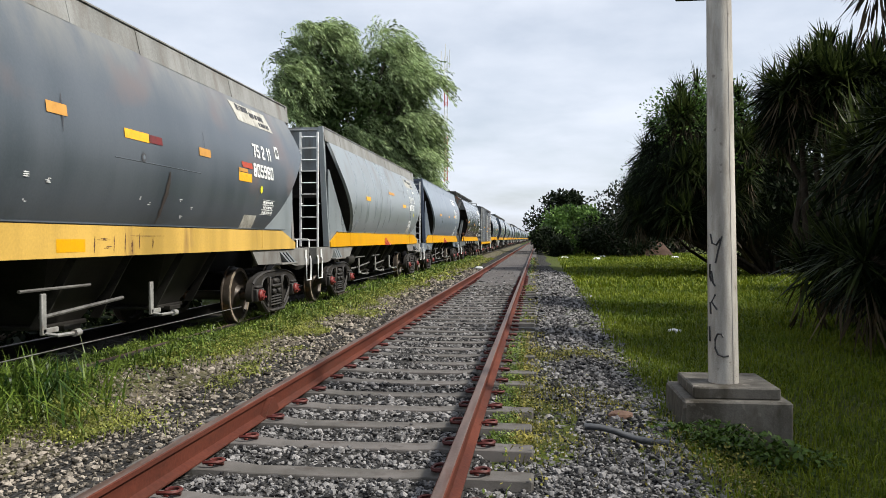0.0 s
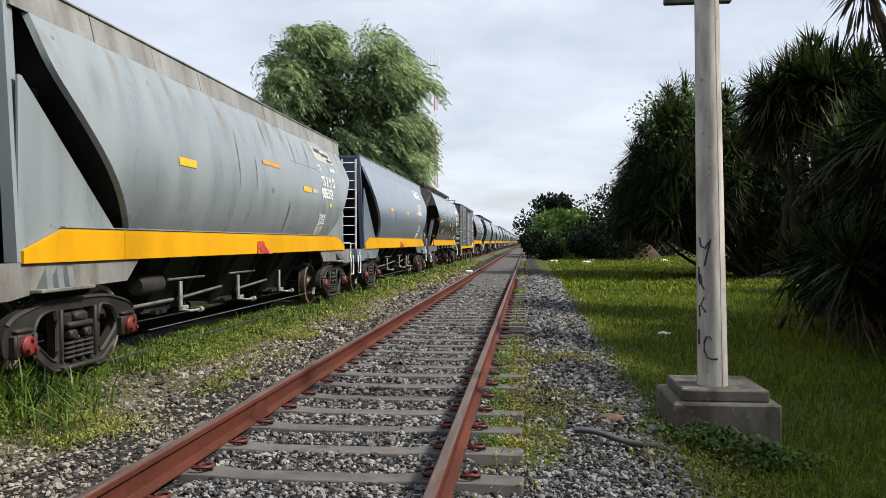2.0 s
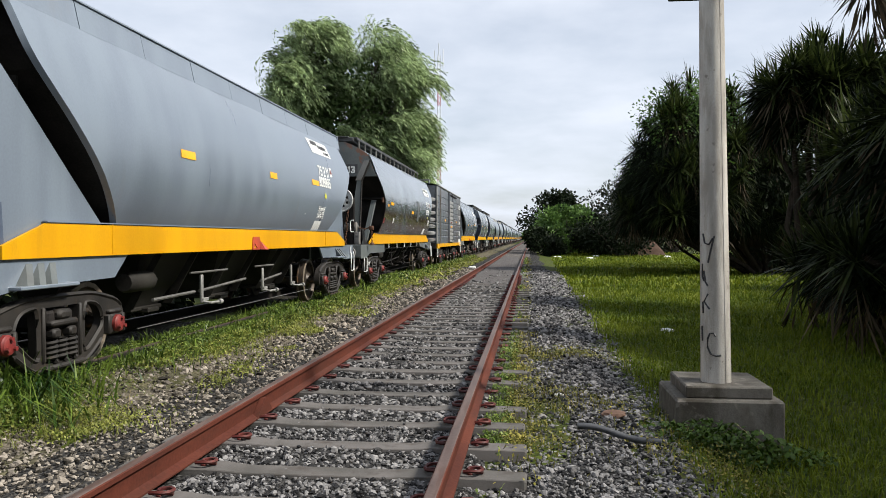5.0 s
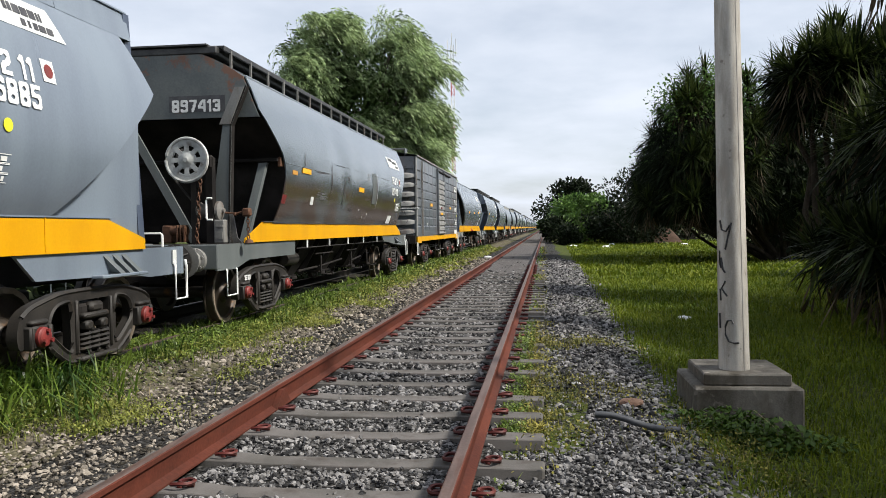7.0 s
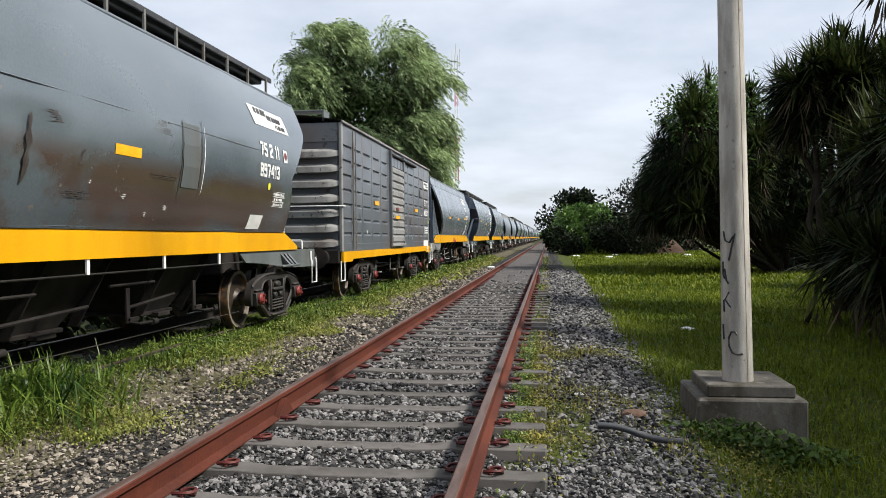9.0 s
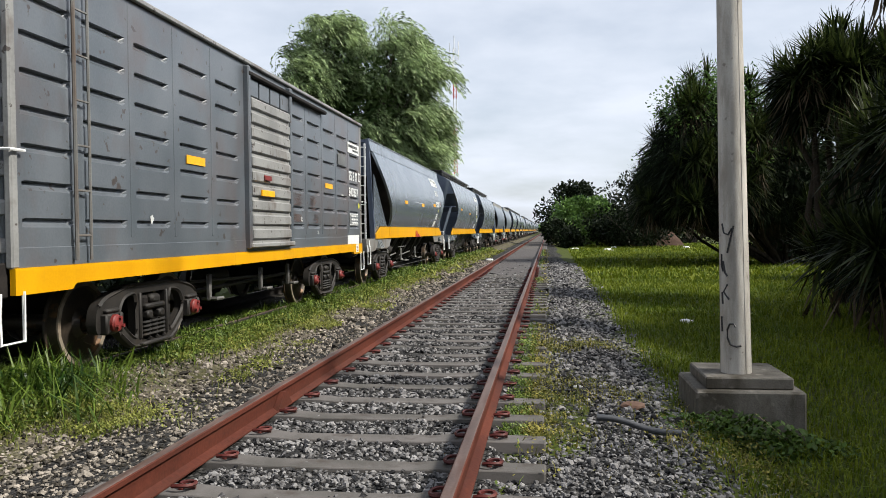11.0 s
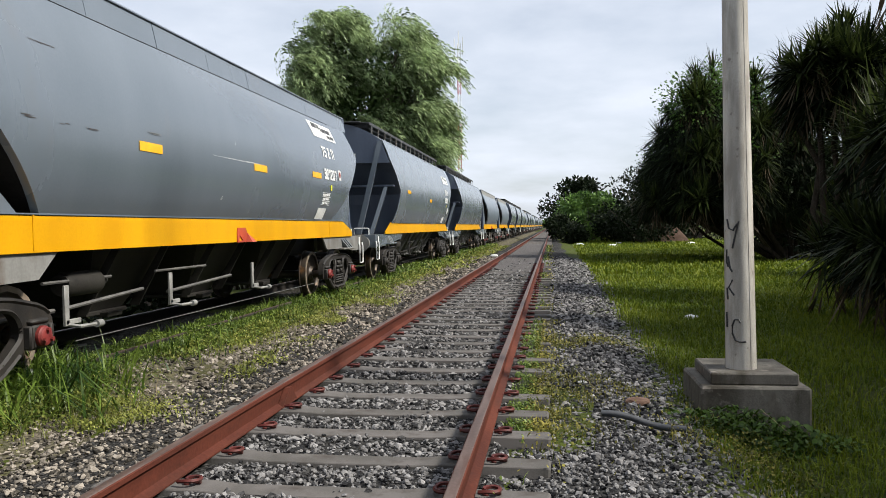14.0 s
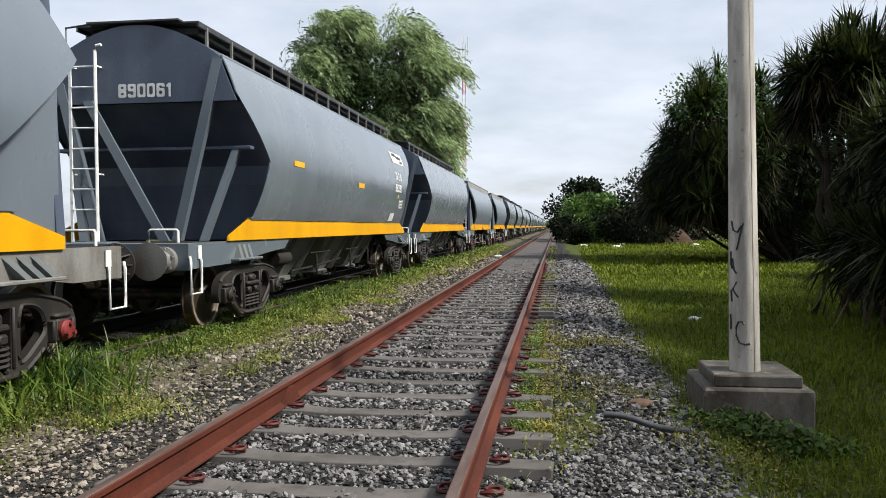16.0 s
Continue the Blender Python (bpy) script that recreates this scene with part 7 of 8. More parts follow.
def build_grass():
    rng = np.random.default_rng(5)
    # low weeds along both sides of the near track
    for y0, y1, dens, size in ((4.0, 8.0, 6500, 0.023), (8.0, 14.0, 3600, 0.030), (14.0, 26.0, 1500, 0.046), (26.0, 60.0, 300, 0.10)):
        for x0, x1, leaf in ((-3.9, -2.55, "weed_green"), (-2.85, -1.2, "weed"), (0.93, 1.22, "weed_green"), (1.15, 3.2, "weed_dull")):
            x, y = spread(rng, int((x1 - x0) * (y1 - y0) * dens), x0, x1, y0, y1, weed_cover)
            z = np.array([(max(bed_z(a, b), verge_z(a, b)) if a < 0 else max(bed_z(a, b), ground_z(a, b))) for a, b in zip(x, y)]) + rng.uniform(0.01, 0.05, len(x)) * (1 + size * 8) + 0.02 + 0.09 * rng.uniform(0, 1, len(x)) * np.array([smoothstep(0.0, 0.45, patch(a, b, 51, 2.4)) for a, b in zip(x, y)])
            v, f = leaflets(rng, x, y, z, size * np.minimum(rng.lognormal(0.0, 0.24, len(x)), 1.4), 0.8)
            tagged(new("low_weeds", numpy_mesh("low_weeds", v, f, M[leaf])), {"weed": "low yellow-green weeds creeping over the stones", "weed_green": "deep green leafy weeds beside the train", "weed_dull": "dull olive weeds creeping over the ballast"}[leaf], "weeds", kind="stuff")
            x, y = spread(rng, int((x1 - x0) * (y1 - y0) * dens * 0.22), x0, x1, y0, y1, weed_cover)
            z = np.array([(max(bed_z(a, b), verge_z(a, b)) if a < 0 else max(bed_z(a, b), ground_z(a, b))) for a, b in zip(x, y)])
            v, f = blades(rng, x, y, z, rng.uniform(0.05, 0.14, len(x)) * (1 + size * 6), np.full(len(x), 0.005 + size * 0.08), 1.0)
            tagged(new("short_grass", numpy_mesh("short_grass", v, f, M[leaf])), "short tufts of grass among the weeds", "grass", kind="stuff")
    # taller grass along the train's track
    def along(x, y):
        return (0.22 + 1.0 * patch(x, y, 21, 1.1)) * smoothstep(-2.4, -3.0, x)
    for y0, y1, dens, ln, wd in ((4.5, 9.0, 600, 0.26, 0.015), (9.0, 20.0, 500, 0.27, 0.020), (20.0, 60.0, 130, 0.30, 0.04)):
        x, y = spread(rng, int(1.4 * (y1 - y0) * dens), -3.85, -2.35, y0, y1, along)
        v, f = blades(rng, x, y, np.array([verge_z(a, b) - 0.01 for a, b in zip(x, y)]), ln * rng.uniform(0.5, 1.3, len(x)), np.full(len(x), wd), 1.0)
        tagged(new("verge_grass", numpy_mesh("verge_grass", v, f, M["tall"])), "green grass fringing the train's track", "grass", kind="stuff")
    def clump(x, y):
        return math.exp(-(((x + 3.35) / 0.62) ** 2 + ((y - 6.2) / 0.85) ** 2) * 1.1) * (0.75 + 0.5 * patch(x, y, 31, 2.2))
    x, y = spread(rng, 15000, -4.4, -2.2, 4.0, 8.4, clump)
    v, f = blades(rng, x, y, np.array([verge_z(a, b) - 0.02 for a, b in zip(x, y)]), rng.uniform(0.22, 0.62, len(x)), rng.uniform(0.012, 0.028, len(x)), 1.7)
    tagged(new("tall_grass", numpy_mesh("tall_grass", v, f, M["tall"])), "tall arching green grass beside the rails", "grass", kind="stuff")
    # a few dry stalks
    x, y = spread(rng, 260, -4.0, 3.0, 4.0, 12.0, lambda a, b: weed_cover(a, b))
    v, f = blades(rng, x, y, np.array([max(bed_z(a, b), -0.08) for a, b in zip(x, y)]), rng.uniform(0.15, 0.4, len(x)), np.full(len(x), 0.006), 1.6)
    tagged(new("dry_stalks", numpy_mesh("dry_stalks", v, f, M["dry"])), "dry straw stalks in the weeds", "grass", kind="stuff")
    # lawn
    def lawn(x, y):
        e = 2.35 + 0.25 * patch(0, y, 4, 0.4) + 0.012 * max(y - 10, 0)
        if abs(x - 3.13) < 0.48 and abs(y - 7.72) < 0.5:
            return 0
        return smoothstep(e, e + 0.5, x) * (0.8 + 0.4 * patch(x, y, 41, 0.6))
    for y0, y1, x1, dens, ln, wd in ((4.5, 9.0, 6.0, 950, 0.12, 0.012), (9.0, 16.0, 9.0, 800, 0.13, 0.014), (16.0, 28.0, 12.0, 260, 0.16, 0.030), (28.0, 60.0, 14.0, 60, 0.24, 0.075), (60.0, 100.0, 18.0, 20, 0.30, 0.15)):
        x, y = spread(rng, int((x1 - 2.5) * (y1 - y0) * dens), 2.5, x1, y0, y1, lawn)
        z = np.array([ground_z(a, b) for a, b in zip(x, y)]) - 0.005
        v, f = blades(rng, x, y, z, ln * rng.uniform(0.45, 1.35, len(x)), np.full(len(x), wd), 1.05)
        tagged(new("lawn_grass", numpy_mesh("lawn_grass", v, f, M["lawn"])), "unmown yellow-green lawn grass", "grass", kind="stuff")
    # leafy creeper round the footing
    def creeper(x, y):
        return math.exp(-(((x - 2.92) / 0.34) ** 2 + ((y - 6.80) / 0.32) ** 2)) + 0.8 * math.exp(-(((x - 3.35) / 0.45) ** 2 + ((y - 6.95) / 0.22) ** 2))
    x, y = spread(rng, 7000, 2.0, 3.9, 5.9, 7.25, creeper)
    h = np.array([0.03 + 0.22 * creeper(a, b) for a, b in zip(x, y)])
    z = np.array([max(ground_z(a, b), bed_z(a, b)) for a, b in zip(x, y)]) + rng.uniform(0.0, 1.0, len(x)) * h
    v, f = leaflets(rng, x, y, z, rng.uniform(0.035, 0.075, len(x)), 0.6)
    tagged(new("creeper", numpy_mesh("creeper", v, f, M["creeper"])), "leafy dark green creeper round the concrete footing", "creeper", kind="stuff")


build_grass()


# ---------------------------------------------------------------- trees
def limb(sh, a, b, r0, r1, sag=0.1, seg=7, rng=random):
    """A crooked tapering limb from a to b."""
    a, b = Vector(a), Vector(b)
    pts = []
    for i in range(6):
        t = i / 5
        p = a.lerp(b, t)
        w = (b - a).length * 0.05 * math.sin(math.pi * t)
        pts.append(p + Vector((rng.uniform(-w, w), rng.uniform(-w, w), sag * math.sin(math.pi * t) * (b - a).length)))
    sh.tube(pts, r0, seg, r1)
    return pts


def leaf_quads(c, d, size, width, rng):
    """Pointed leaves at centres c along directions d."""
    n = len(c)
    d = d / np.linalg.norm(d, axis=1)[:, None]
    s = np.cross(d, rng.normal(size=(n, 3))); s /= np.linalg.norm(s, axis=1)[:, None] + 1e-9
    L, W = size[:, None], width[:, None]
    v = np.stack([c, c + d * L * 0.5 + s * W * 0.5, c + d * L, c + d * L * 0.5 - s * W * 0.5], 1).reshape(-1, 3)
    return v, np.arange(4 * n).reshape(-1, 4)


def crown_part(name, tree, v, f, mat):
    ob = new(name, numpy_mesh(name, v, f, mat))
    ob.parent = tree
    return ob


def willow(x0, y0):
    """A tall willow of two heads, its shoots hanging and blown to one side."""
    rnd, rng = random.Random(21), np.random.default_rng(21)
    tree = tagged(new("willow_tree"), "tall willow tree with drooping grey-green shoots blown by wind", "tree")
    sh = Shape()
    base = Vector((x0, y0, -0.4))
    ends = []
    fork = base + Vector((-0.6, 0, 5.0))
    limb(sh, base, fork, 0.55, 0.36, 0, 10, rnd)
    heads = [(-2.5, 0.3, 14.8, 2.5, 2.3), (2.9, -0.2, 13.5, 2.3, 2.4), (-3.6, 0.3, 12.5, 2.7, 2.4), (0.4, 0.8, 9.6, 3.2, 3.2), (-4.0, 0, 10.4, 2.1, 2.8), (4.1, 0, 10.4, 1.9, 3.2), (3.6, 0.5, 6.4, 1.9, 2.8), (0.6, 0.5, 6.0, 3.0, 2.4)]
    lumps = []
    for hx, hy, hz, rw, rh in heads:
        h = Vector((x0 + hx, y0 + hy, hz))
        mid = limb(sh, fork + Vector((0, 0, -rnd.uniform(0, 1.5))), h, 0.26, 0.10, 0.03, 8, rnd)
        for k in range(19):
            a, e, q = rnd.uniform(0, 2 * math.pi), rnd.uniform(-0.8, 1.1), rnd.uniform(0.45, 1.04)
            p = h + Vector((math.cos(a) * math.cos(e) * rw * q, math.sin(a) * math.cos(e) * rw * q * 0.8, math.sin(e) * rh * q))
            limb(sh, mid[rnd.randint(2, 5)], p, 0.07, 0.02, 0.06, 5, rnd)
            lumps.append((p, rnd.uniform(0.45, 0.95)))
    part("trunk", sh, M["bark"], tree, smooth=60)
    C, Dn, S = [], [], []
    for p, r in lumps:
        flow = rng.normal(0, 0.45, 3) * np.array([1, 1, 0.25])
        for k in range(46):
            o = rng.normal(size=3); o /= np.linalg.norm(o); o *= r * rng.uniform(0.1, 1.0) ** 0.8
            q = np.array(p) + o * np.array([1, 1, 0.7])
            # a shoot: rises, bends over and trails, blown towards +x
            steps_ = rng.integers(5, 11)
            d = 0.7 * flow + np.array([rng.normal(0.42, 0.30), rng.normal(0, 0.30), rng.uniform(-0.1, 0.55)])
            for j in range(steps_):
                d = d / np.linalg.norm(d) * 0.23
                q = q + d
                d = d + np.array([0.035, 0, -0.062])
                for _ in range(3):
                    C.append(q + rng.normal(0, 0.06, 3)); Dn.append(d / 0.23 + rng.normal(0, 0.22, 3) + np.array([0.15, 0, -0.15])); S.append(rng.uniform(0.20, 0.38))
    C, Dn, S = np.array(C), np.array(Dn), np.array(S)
    v, f = leaf_quads(C, Dn, S, S * 0.24, rng)
    crown_part("crown", tree, v, f, M["willow"])
    # the inside of the crown, its shade given by a darker leaf colour
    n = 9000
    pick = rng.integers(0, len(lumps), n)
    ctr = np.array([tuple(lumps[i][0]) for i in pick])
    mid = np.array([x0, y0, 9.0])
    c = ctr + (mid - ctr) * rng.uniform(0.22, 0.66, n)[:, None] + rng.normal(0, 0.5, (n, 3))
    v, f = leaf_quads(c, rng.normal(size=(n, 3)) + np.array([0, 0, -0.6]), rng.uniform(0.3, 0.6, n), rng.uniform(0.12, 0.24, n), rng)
    crown_part("inner_crown", tree, v, f, M["willow_shaded"])
    return tree


willow(-11.6, 55.0)


def leafy(name, label, x, y, base, w, d, h, mat, count, leaf, seed, trunk=0.12, lumps=26, category="bush", low=0.0, foot=0.0):
    """A shrub or tree: stems, and a crown of lumps that are dense with leaves and leave gaps between them."""
    rnd, rng = random.Random(seed), np.random.default_rng(seed)
    tree = tagged(new(name), label, category)
    sh = Shape()
    at = []
    for k in range(lumps):
        a, q, t = rnd.uniform(0, 2 * math.pi), rnd.uniform(0.2, 1.0) ** 0.5, rnd.uniform(low, 1.0)
        belly = math.sqrt(max(0.05, 1 - (max(t - 0.42, 0) / 0.60) ** 2)) * (0.75 + 0.5 * min(t / 0.42, 1)) / 1.25
        p = Vector((x + math.cos(a) * w / 2 * q * belly, y + math.sin(a) * d / 2 * q * belly, base + h * (0.10 + 0.82 * t)))
        at.append(p)
        if k % 2 == 0:
            limb(sh, (x + foot + rnd.uniform(-0.15, 0.15) * w * 0.3, y, base - 0.1), p, trunk, trunk * 0.25, 0.05, 5, rnd)
    part("stem", sh, M["bark"], tree, smooth=60)
    n = count
    pick = rng.integers(0, lumps, n)
    r = 0.20 * (w + h) / 2 * rng.uniform(0.75, 1.25, lumps)
    o = rng.normal(size=(n, 3)); o /= np.linalg.norm(o, axis=1)[:, None]
    o *= (rng.uniform(0.15, 1.0, n) ** 0.45 * r[pick])[:, None]
    c = np.array([tuple(p) for p in at])[pick] + o * np.array([1.0, 1.0, 0.8])
    c[:, 2] = np.maximum(c[:, 2], base + 0.03)
    size = leaf * rng.uniform(0.6, 1.4, n)
    v, f = leaf_quads(c, o + rng.normal(0, 0.6, (n, 3)) * r.mean() + np.array([0, 0, -0.15]), size, size * 0.55, rng)
    crown_part("crown", tree, v, f, mat)
    return tree


def yucca(x, y, rx, ry, h, low, count, seed, leaf=0.9, foot=0.0, clear=None):
    """A yucca clump: many heads of sword leaves over a rounded mass, hanging leaves filling it in the colour of its
    inner shade, dry skirts here and there.
    """
    rnd, rng = random.Random(seed), np.random.default_rng(seed)
    tree = tagged(new("yucca_tree"), "many-headed yucca with dark sword-shaped leaves and hanging dry skirts", "tree", "yuccas by the lawn")
    sh = Shape()
    V, F, n0 = [], [], 0
    DV, DF, m0 = [], [], 0
    g = ground_z(x, y)
    for j in range(count):
        az, up = rnd.uniform(0, 2 * math.pi), 1 - (j + 0.5) / count
        el = math.asin(min(1, up * up * 0.9 + up * 0.1))
        q = rnd.uniform(0.82, 1.02)
        top = Vector((x + rx * math.cos(el) * math.cos(az) * q, y + ry * math.cos(el) * math.sin(az) * q, low + (h - low) * (math.sin(el) * rnd.uniform(0.85, 1.0))))
        size = leaf * rnd.uniform(0.8, 1.15)
        if j % 3 == 0:
            limb(sh, (x + foot + (top.x - x) * 0.10, y + (top.y - y) * 0.10, g - 0.1), top, 0.10, 0.05, 0.0, 6, rnd)
        n = 96
        a = rng.uniform(0, 2 * np.pi, n)
        e = np.radians(rng.uniform(-50, 88, n))
        d = np.stack([np.cos(a) * np.cos(e), np.sin(a) * np.cos(e), np.sin(e)], 1)
        out = np.array([math.cos(az) * 0.4, math.sin(az) * 0.4, 0.0])
        d = d + out * rng.uniform(0, 1, (n, 1)); d /= np.linalg.norm(d, axis=1)[:, None]
        L = size * rng.uniform(0.7, 1.15, n)
        s = np.cross(d, np.array([0, 0, 1.0])); s /= np.linalg.norm(s, axis=1)[:, None] + 1e-6
        c = np.array(top) + rng.normal(0, 0.05, (n, 3)) + np.array([0, 0, -0.25]) * rng.uniform(0, 1, (n, 1))
        flat = np.sqrt(np.maximum(0, 1 - d[:, 2] ** 2))
        droop = np.stack([np.zeros(n), np.zeros(n), -L * rng.uniform(0.02, 0.25, n) * flat], 1)
        W = 0.055 * size * rng.uniform(0.8, 1.2, n)[:, None]
        p1, p2 = c + d * L[:, None] * 0.5 + droop * 0.25, c + d * L[:, None] + droop
        v = np.stack([c - s * W * 0.3, c + s * W * 0.3, p1 - s * W * 0.5, p1 + s * W * 0.5, p2 - s * W * 0.04, p2 + s * W * 0.04], 1).reshape(-1, 3)
        V.append(v); F.append((np.array([(0, 1, 3, 2), (2, 3, 5, 4)])[None] + n0 + 6 * np.arange(n)[:, None, None]).reshape(-1, 4)); n0 += 6 * n
        n = 16
        a, t = rng.uniform(0, 2 * np.pi, n), rng.uniform(0, 1, n)
        c = np.array(top) + np.stack([0.12 * np.cos(a), 0.12 * np.sin(a), -0.2 - 0.8 * t], 1)
        d = np.stack([np.cos(a) * 0.4, np.sin(a) * 0.4, np.full(n, -1.0)], 1) + rng.normal(0, 0.12, (n, 3))
        v, f = leaf_quads(c, d, size * rng.uniform(0.6, 1.0, n), np.full(n, 0.045), rng)
        DV.append(v); DF.append(f + m0); m0 += len(v)
    part("stem", sh, M["bark_dark"], tree, smooth=60)
    crown_part("crown", tree, np.concatenate(V), np.concatenate(F), M["yucca"])
    tagged(crown_part("dry_skirt", tree, np.concatenate(DV), np.concatenate(DF), M["yucca_dead"]), kind="stuff")
    # hanging leaves inside, coloured near black for the shade of the clump
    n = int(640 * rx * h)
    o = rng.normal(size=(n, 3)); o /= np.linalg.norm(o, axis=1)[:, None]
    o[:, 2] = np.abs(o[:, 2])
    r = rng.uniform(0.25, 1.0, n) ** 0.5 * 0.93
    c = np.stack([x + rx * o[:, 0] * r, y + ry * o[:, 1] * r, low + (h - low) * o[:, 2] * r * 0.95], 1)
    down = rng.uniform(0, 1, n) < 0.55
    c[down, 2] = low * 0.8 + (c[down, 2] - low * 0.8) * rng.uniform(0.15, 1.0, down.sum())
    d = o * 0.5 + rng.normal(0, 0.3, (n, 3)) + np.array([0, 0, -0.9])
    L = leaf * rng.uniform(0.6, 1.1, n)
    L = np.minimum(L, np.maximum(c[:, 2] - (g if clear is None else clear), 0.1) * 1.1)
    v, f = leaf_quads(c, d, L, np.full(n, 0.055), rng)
    crown_part("inner_leaves", tree, v, f, M["yucca_shaded"])
    return tree


def tall_yucca(x, y, heads, seed):
    """A yucca of bare branching stems, each with one round head of sword leaves and a short dry skirt."""
    rnd, rng = random.Random(seed), np.random.default_rng(seed)
    tree = tagged(new("yucca_tree"), "tall yucca on bare stems with round heads of sword leaves", "tree", "yuccas by the lawn")
    sh, V, F, DV, DF, n0, m0 = Shape(), [], [], [], [], 0, 0
    fork = Vector((x + 0.5, y, 2.2))
    limb(sh, (x + 0.9, y, ground_z(x, y) - 0.1), fork, 0.20, 0.15, 0, 7, rnd)
    for hx, hy, hz, size in heads:
        limb(sh, fork, (hx, hy, hz), 0.10, 0.06, 0.0, 6, rnd)
        n = 120
        a, e = rng.uniform(0, 2 * np.pi, n), np.arcsin(rng.uniform(-0.75, 1.0, n))
        d = np.stack([np.cos(a) * np.cos(e), np.sin(a) * np.cos(e), np.sin(e)], 1)
        L = size * rng.uniform(0.75, 1.1, n)[:, None]
        s = np.cross(d, np.array([0, 0, 1.0])); s /= np.linalg.norm(s, axis=1)[:, None] + 1e-6
        c = np.array((hx, hy, hz)) + rng.normal(0, 0.04, (n, 3)) - np.array([0, 0, 0.2]) * rng.uniform(0, 1, (n, 1))
        drop = np.array([0, 0, -1.0]) * L * rng.uniform(0.02, 0.16, (n, 1)) * np.sqrt(np.maximum(0, 1 - d[:, 2:] ** 2))
        w = 0.05 * rng.uniform(0.8, 1.2, (n, 1))
        p1, p2 = c + d * L * 0.5 + drop * 0.25, c + d * L + drop
        V.append(np.stack([c - s * w * 0.3, c + s * w * 0.3, p1 - s * w * 0.5, p1 + s * w * 0.5, p2 - s * w * 0.04, p2 + s * w * 0.04], 1).reshape(-1, 3))
        F.append((np.array([(0, 1, 3, 2), (2, 3, 5, 4)])[None] + n0 + 6 * np.arange(n)[:, None, None]).reshape(-1, 4)); n0 += 6 * n
        n = 40
        a, t = rng.uniform(0, 2 * np.pi, n), rng.uniform(0, 1, n)
        c = np.array((hx, hy, hz)) + np.stack([0.10 * np.cos(a), 0.10 * np.sin(a), -0.15 - 0.7 * t], 1)
        v, f = leaf_quads(c, np.stack([np.cos(a) * 0.45, np.sin(a) * 0.45, np.full(n, -1.0)], 1) + rng.normal(0, 0.12, (n, 3)), size * rng.uniform(0.5, 0.95, n), np.full(n, 0.045), rng)
        DV.append(v); DF.append(f + m0); m0 += len(v)
    part("stem", sh, M["bark_dark"], tree, smooth=60)
    crown_part("crown", tree, np.concatenate(V), np.concatenate(F), M["yucca"])
    tagged(crown_part("dry_skirt", tree, np.concatenate(DV), np.concatenate(DF), M["yucca_dead"]), kind="stuff")
    return tree


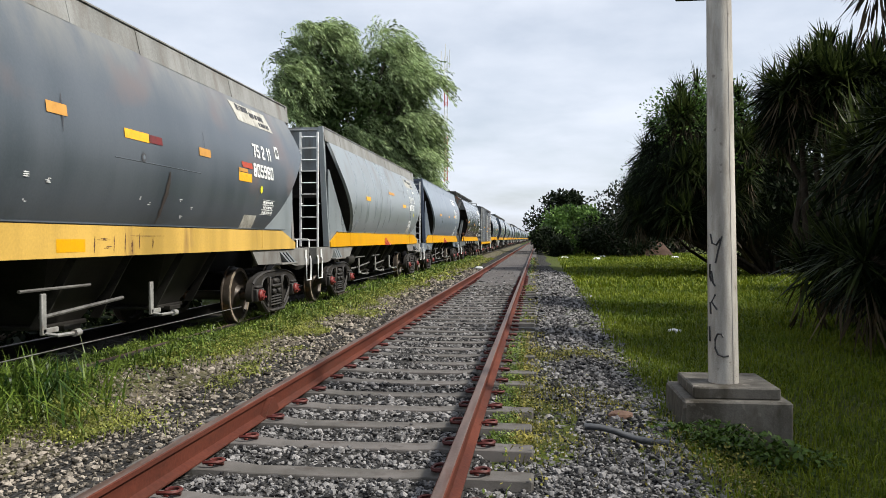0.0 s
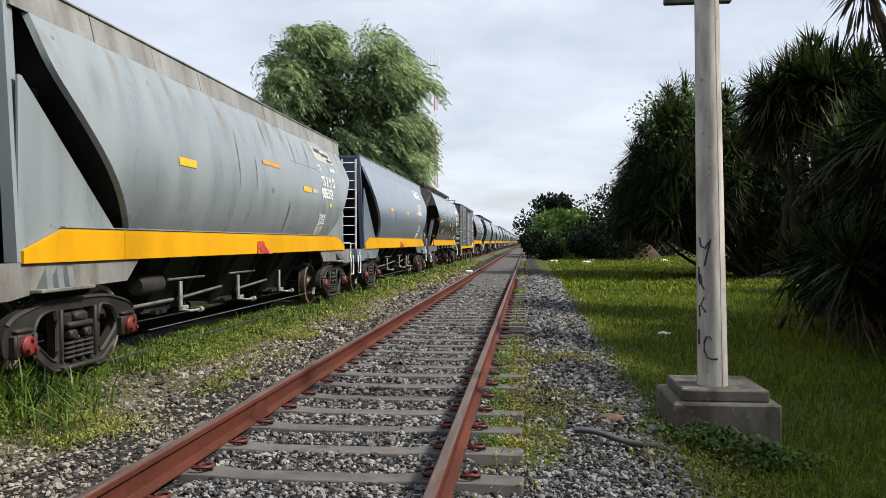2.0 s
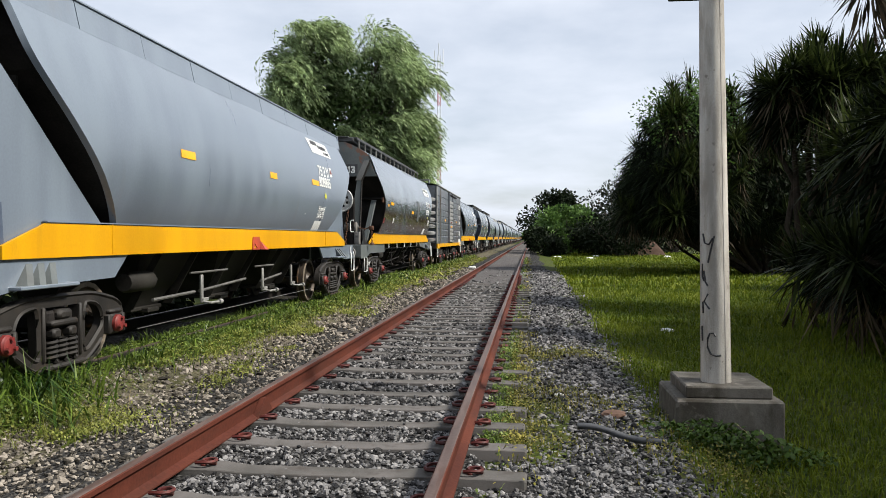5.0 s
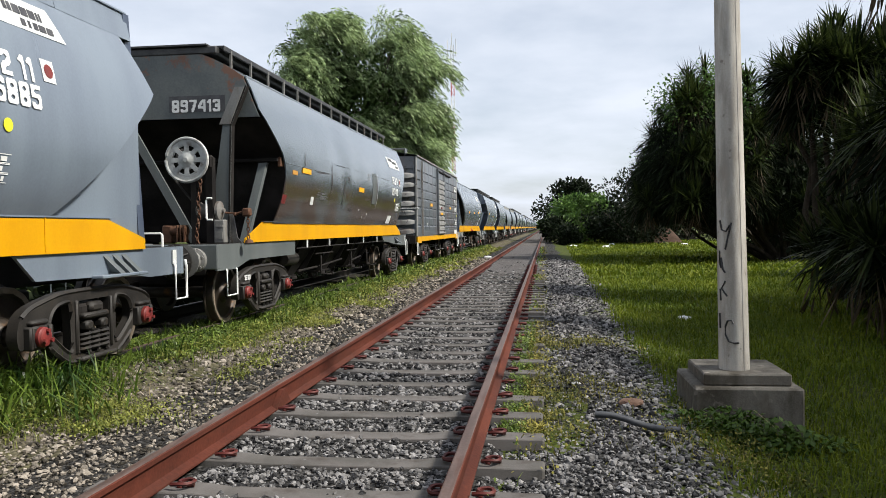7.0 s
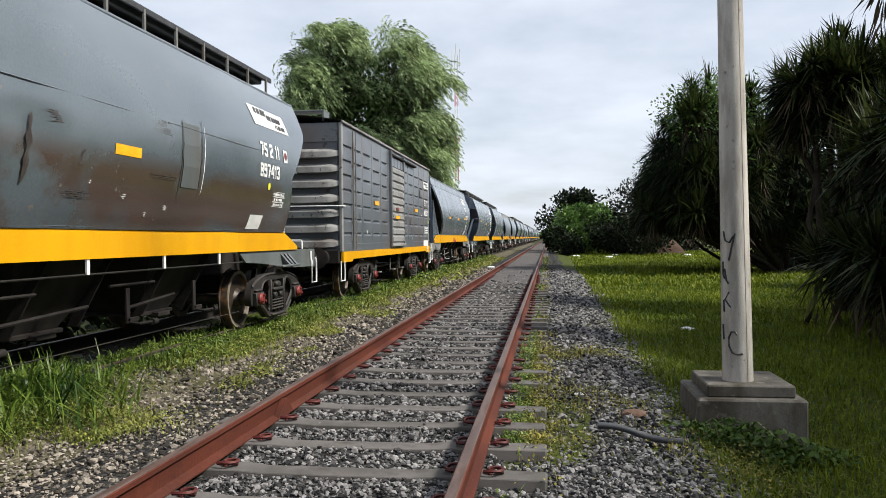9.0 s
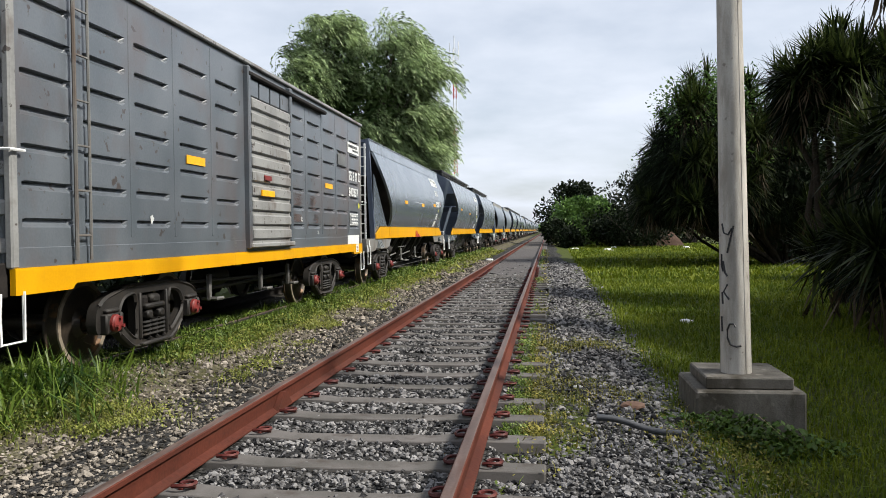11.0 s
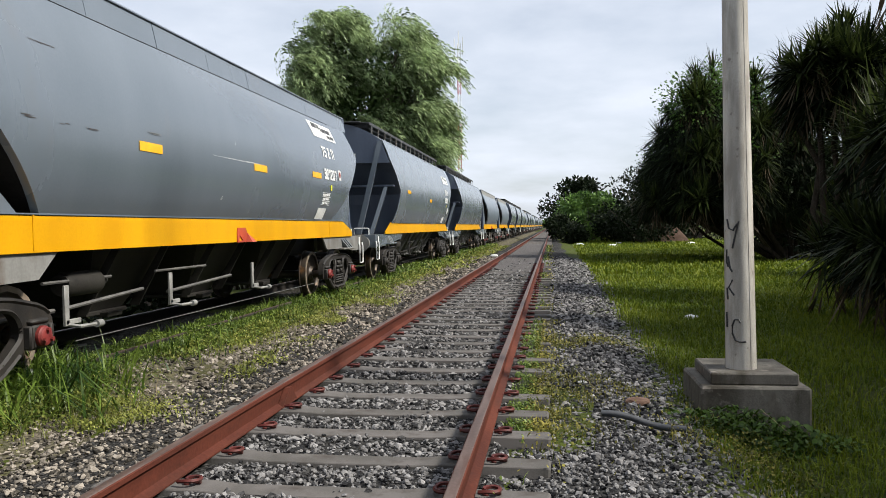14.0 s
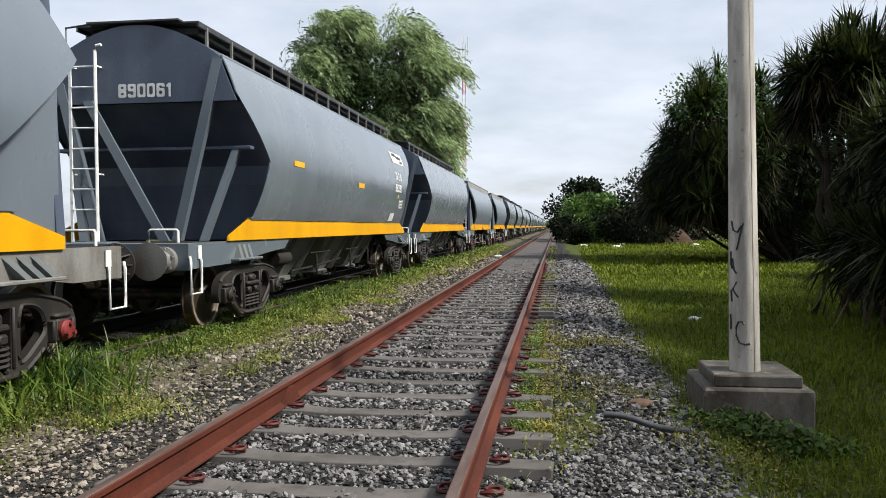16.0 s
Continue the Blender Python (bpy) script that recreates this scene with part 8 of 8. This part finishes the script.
def build_garden():
    # yuccas, nearest first: place, reach across and along, top, lowest heads, heads
    # those at y 8.4 and 5.2 are unseen, added to shade lawn and footing
    rows = ((9.3, 12.6, 3.4, 2.6, 6.2, 1.0, 42), (8.2, 19.4, 1.6, 1.5, 5.6, 4.9, 30), (8.4, 15.5, 1.9, 1.8, 4.6, 0.9, 30), (9.9, 8.4, 2.4, 2.4, 7.7, 1.2, 34), (10.6, 5.2, 2.4, 2.4, 8.1, 1.2, 26), (12.6, 17.6, 2.2, 2.4, 7.6, 1.5, 36), (14.4, 22.0, 2.2, 2.6, 6.0, 1.2, 26), (15.0, 27.0, 2.4, 2.6, 7.0, 1.4, 28))
    for k, row in enumerate(rows):
        yucca(*row, 100 + k)
    # those that overhang the lawn further on, clear of the grass
    for k, row in enumerate(((8.9, 38.7, 3.5, 3.2, 8.9, 2.6, 60), (8.3, 43.0, 2.3, 2.8, 7.0, 2.7, 34), (11.9, 39.4, 3.1, 3.0, 6.9, 2.3, 36))):
        yucca(*row, 107 + k, leaf=1.12, foot=3.2, clear=0.95)
    # single heads that stand above the rest on bare stems
    tall_yucca(8.4, 19.6, ((8.10, 19.6, 6.05, 0.62), (7.1, 18.3, 5.25, 0.75), (8.9, 20.0, 5.5, 0.7)), 140)
    tall_yucca(7.4, 13.0, ((6.45, 12.7, 5.55, 0.80), (7.4, 12.9, 6.0, 0.85), (7.9, 12.4, 5.5, 0.85)), 141)
    # near-black shrubs added to close the row, fill shaded gaps and block stray light
    # those with y under 11 are out of view, there to darken the lawn
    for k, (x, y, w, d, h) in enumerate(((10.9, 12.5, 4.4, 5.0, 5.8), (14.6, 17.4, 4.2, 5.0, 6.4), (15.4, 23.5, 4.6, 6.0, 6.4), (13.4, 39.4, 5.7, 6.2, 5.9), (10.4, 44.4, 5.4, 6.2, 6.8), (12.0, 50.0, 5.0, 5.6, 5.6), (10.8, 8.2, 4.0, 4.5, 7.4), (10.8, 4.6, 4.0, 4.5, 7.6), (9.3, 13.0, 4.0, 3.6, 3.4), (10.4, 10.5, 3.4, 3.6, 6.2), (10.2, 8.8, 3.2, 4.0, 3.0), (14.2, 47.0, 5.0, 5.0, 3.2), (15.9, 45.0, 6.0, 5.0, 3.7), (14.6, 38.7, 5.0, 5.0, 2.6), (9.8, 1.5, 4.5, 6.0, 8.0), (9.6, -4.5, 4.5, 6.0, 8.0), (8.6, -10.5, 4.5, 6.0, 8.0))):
        leafy("evergreen_shrub", "dense dark shrub added to fill shaded gaps and block light", x, y, -0.3, w, d, h, M["bush_dark"], 5600 if 8 < y < 45 and h > 4 else 3000, 0.22, 300 + k, lumps=34, low=0.5 if y > 30 and h > 4 else 0.0, foot=3.0 if y > 30 and h > 4 else 0.0)
    leafy("garden_tree", "light green broadleaf tree above the yuccas", 9.3, 39.0, -0.3, 5.2, 5.7, 9.3, M["bush"], 11000, 0.15, 330, trunk=0.12, lumps=34, category="tree", low=0.5, foot=3.2)
    leafy("garden_tree", "light green broadleaf tree above the yuccas", 14.2, 20.0, -0.3, 4.4, 5.0, 7.4, M["bush"], 4600, 0.13, 331, trunk=0.10, lumps=28, category="tree", low=0.5)


build_garden()


def build_distance():
    leafy("bush", "rounded green bush at the side of the line", 5.1, 82.5, -0.3, 6.9, 6.5, 5.1, M["bush"], 7000, 0.34, 401, lumps=30)
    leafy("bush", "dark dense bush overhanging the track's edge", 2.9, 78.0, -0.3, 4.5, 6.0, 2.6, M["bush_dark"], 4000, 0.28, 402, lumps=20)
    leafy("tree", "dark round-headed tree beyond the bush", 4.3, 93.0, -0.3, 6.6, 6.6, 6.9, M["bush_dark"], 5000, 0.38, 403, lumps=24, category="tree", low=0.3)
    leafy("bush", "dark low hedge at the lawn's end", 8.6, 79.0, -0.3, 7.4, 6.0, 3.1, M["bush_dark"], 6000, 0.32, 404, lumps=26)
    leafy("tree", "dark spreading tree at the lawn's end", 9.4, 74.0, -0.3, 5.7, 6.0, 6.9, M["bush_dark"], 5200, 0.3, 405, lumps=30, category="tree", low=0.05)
    # added to darken the gap behind the mound
    leafy("bush", "dark bush added to fill the dark gap behind the mound", 17.0, 92.0, -0.3, 12.0, 6.0, 4.6, M["bush_dark"], 6000, 0.38, 406, lumps=40)
    # bare earth under the trees
    sh = Shape().grid([[(11.6 + 3.1 * math.cos(a) * r, 80.0 + 2.2 * math.sin(a) * r, -0.34 + 2.3 * (1 - r * r) + 0.12 * noise.noise(Vector((a * 2, r * 3, 1)))) for a in (2 * math.pi * k / 28 for k in range(29))] for r in (0.0, 0.25, 0.5, 0.7, 0.85, 1.0)])
    tagged(part("earth_mound", sh, M["earth"], smooth=True), "mound of bare red-brown earth under the trees", "earth mound")
    # an unseen low hedge added beyond the train's track to darken the view under the wagons
    for k in range(13):
        leafy("hedge", "low dark hedge added to darken the gap beneath the train", -7.1, 6.0 + 5.0 * k, -0.3, 2.2, 5.6, 1.25, M["bush_dark"], 1700, 0.2, 450 + k, trunk=0.05, lumps=26)
    # the far line of trees on both sides of the railway
    rnd = random.Random(9)
    for k in range(26):
        side = -1 if k % 2 else 1
        y = 95 + 16 * k + rnd.uniform(-5, 5)
        x = (-13 - rnd.uniform(0, 7) - 0.012 * y) if side < 0 else (7 + rnd.uniform(0, 6) + 0.004 * y)
        h = rnd.uniform(4.5, 8.0)
        leafy("far_tree", "distant dark green tree along the railway", x, y, -0.3, h * 1.1, h, h, M["bush"] if k % 3 else M["bush_dark"], 1100, 0.55, 500 + k, trunk=0.2, lumps=16, category="tree", low=0.2)
    V, F, n0 = [], [], 0
    rng = np.random.default_rng(12)
    for x0, x1, yy, hh, cnt in ((-260, -20, 430, 10, 9000), (14, 260, 430, 10, 9000), (-60, 60, 640, 9, 5000)):
        c = np.stack([rng.uniform(x0, x1, cnt), yy + rng.uniform(-12, 12, cnt), np.zeros(cnt)], 1)
        top = np.array([hh * (0.75 + 0.35 * noise.noise(Vector((a * 0.06, yy, 0)))) for a in c[:, 0]])
        c[:, 2] = top * rng.uniform(0, 1, cnt) ** 0.7
        v, f = leaf_quads(c, rng.normal(size=(cnt, 3)), rng.uniform(1.2, 2.4, cnt), rng.uniform(0.8, 1.6, cnt), rng)
        V.append(v); F.append(f + n0); n0 += len(v)
    tagged(new("far_woods", numpy_mesh("far_woods", np.concatenate(V), np.concatenate(F), M["bush"])), "far belt of woods on the horizon", "woods", kind="stuff")
    # the slender banded mast behind the willow
    mast = tagged(new("radio_mast"), "slender red and white banded radio mast behind the willow", "mast")
    mx, my = -6.15, 66.0
    for z0, z1, tint in ((-0.3, 6.2, "white"), (6.2, 10.0, "flap"), (10.0, 12.4, "white"), (12.4, 13.8, "flap"), (13.8, 16.6, "white")):
        sh, n = Shape(), max(2, round((z1 - z0) / 0.5))
        for a in range(3):
            px, py = mx + 0.16 * math.cos(2.1 * a), my + 0.16 * math.sin(2.1 * a)
            sh.tube([(px, py, z0), (px, py, z1)], 0.028, 5)
            qx, qy = mx + 0.16 * math.cos(2.1 * (a + 1)), my + 0.16 * math.sin(2.1 * (a + 1))
            for j in range(n):
                sh.tube([(px, py, z0 + (z1 - z0) * j / n), (qx, qy, z0 + (z1 - z0) * (j + 1) / n)], 0.014, 4)
        part("mast_section", sh, M[tint], mast, "red section" if tint == "flap" else "white section")
    for dx, z0, z1 in ((-0.35, 15.4, 17.0), (0.35, 15.6, 17.1), (0.0, 16.5, 17.6), (-0.15, 14.2, 15.2)):
        part("antenna", Shape().tube([(mx + dx, my, z0), (mx + dx, my, z1)], 0.035, 6).tube([(mx, my, z0 + 0.15), (mx + dx, my, z0 + 0.15)], 0.02, 4), M["white"], mast, "slim white antenna")


build_distance()

motions()
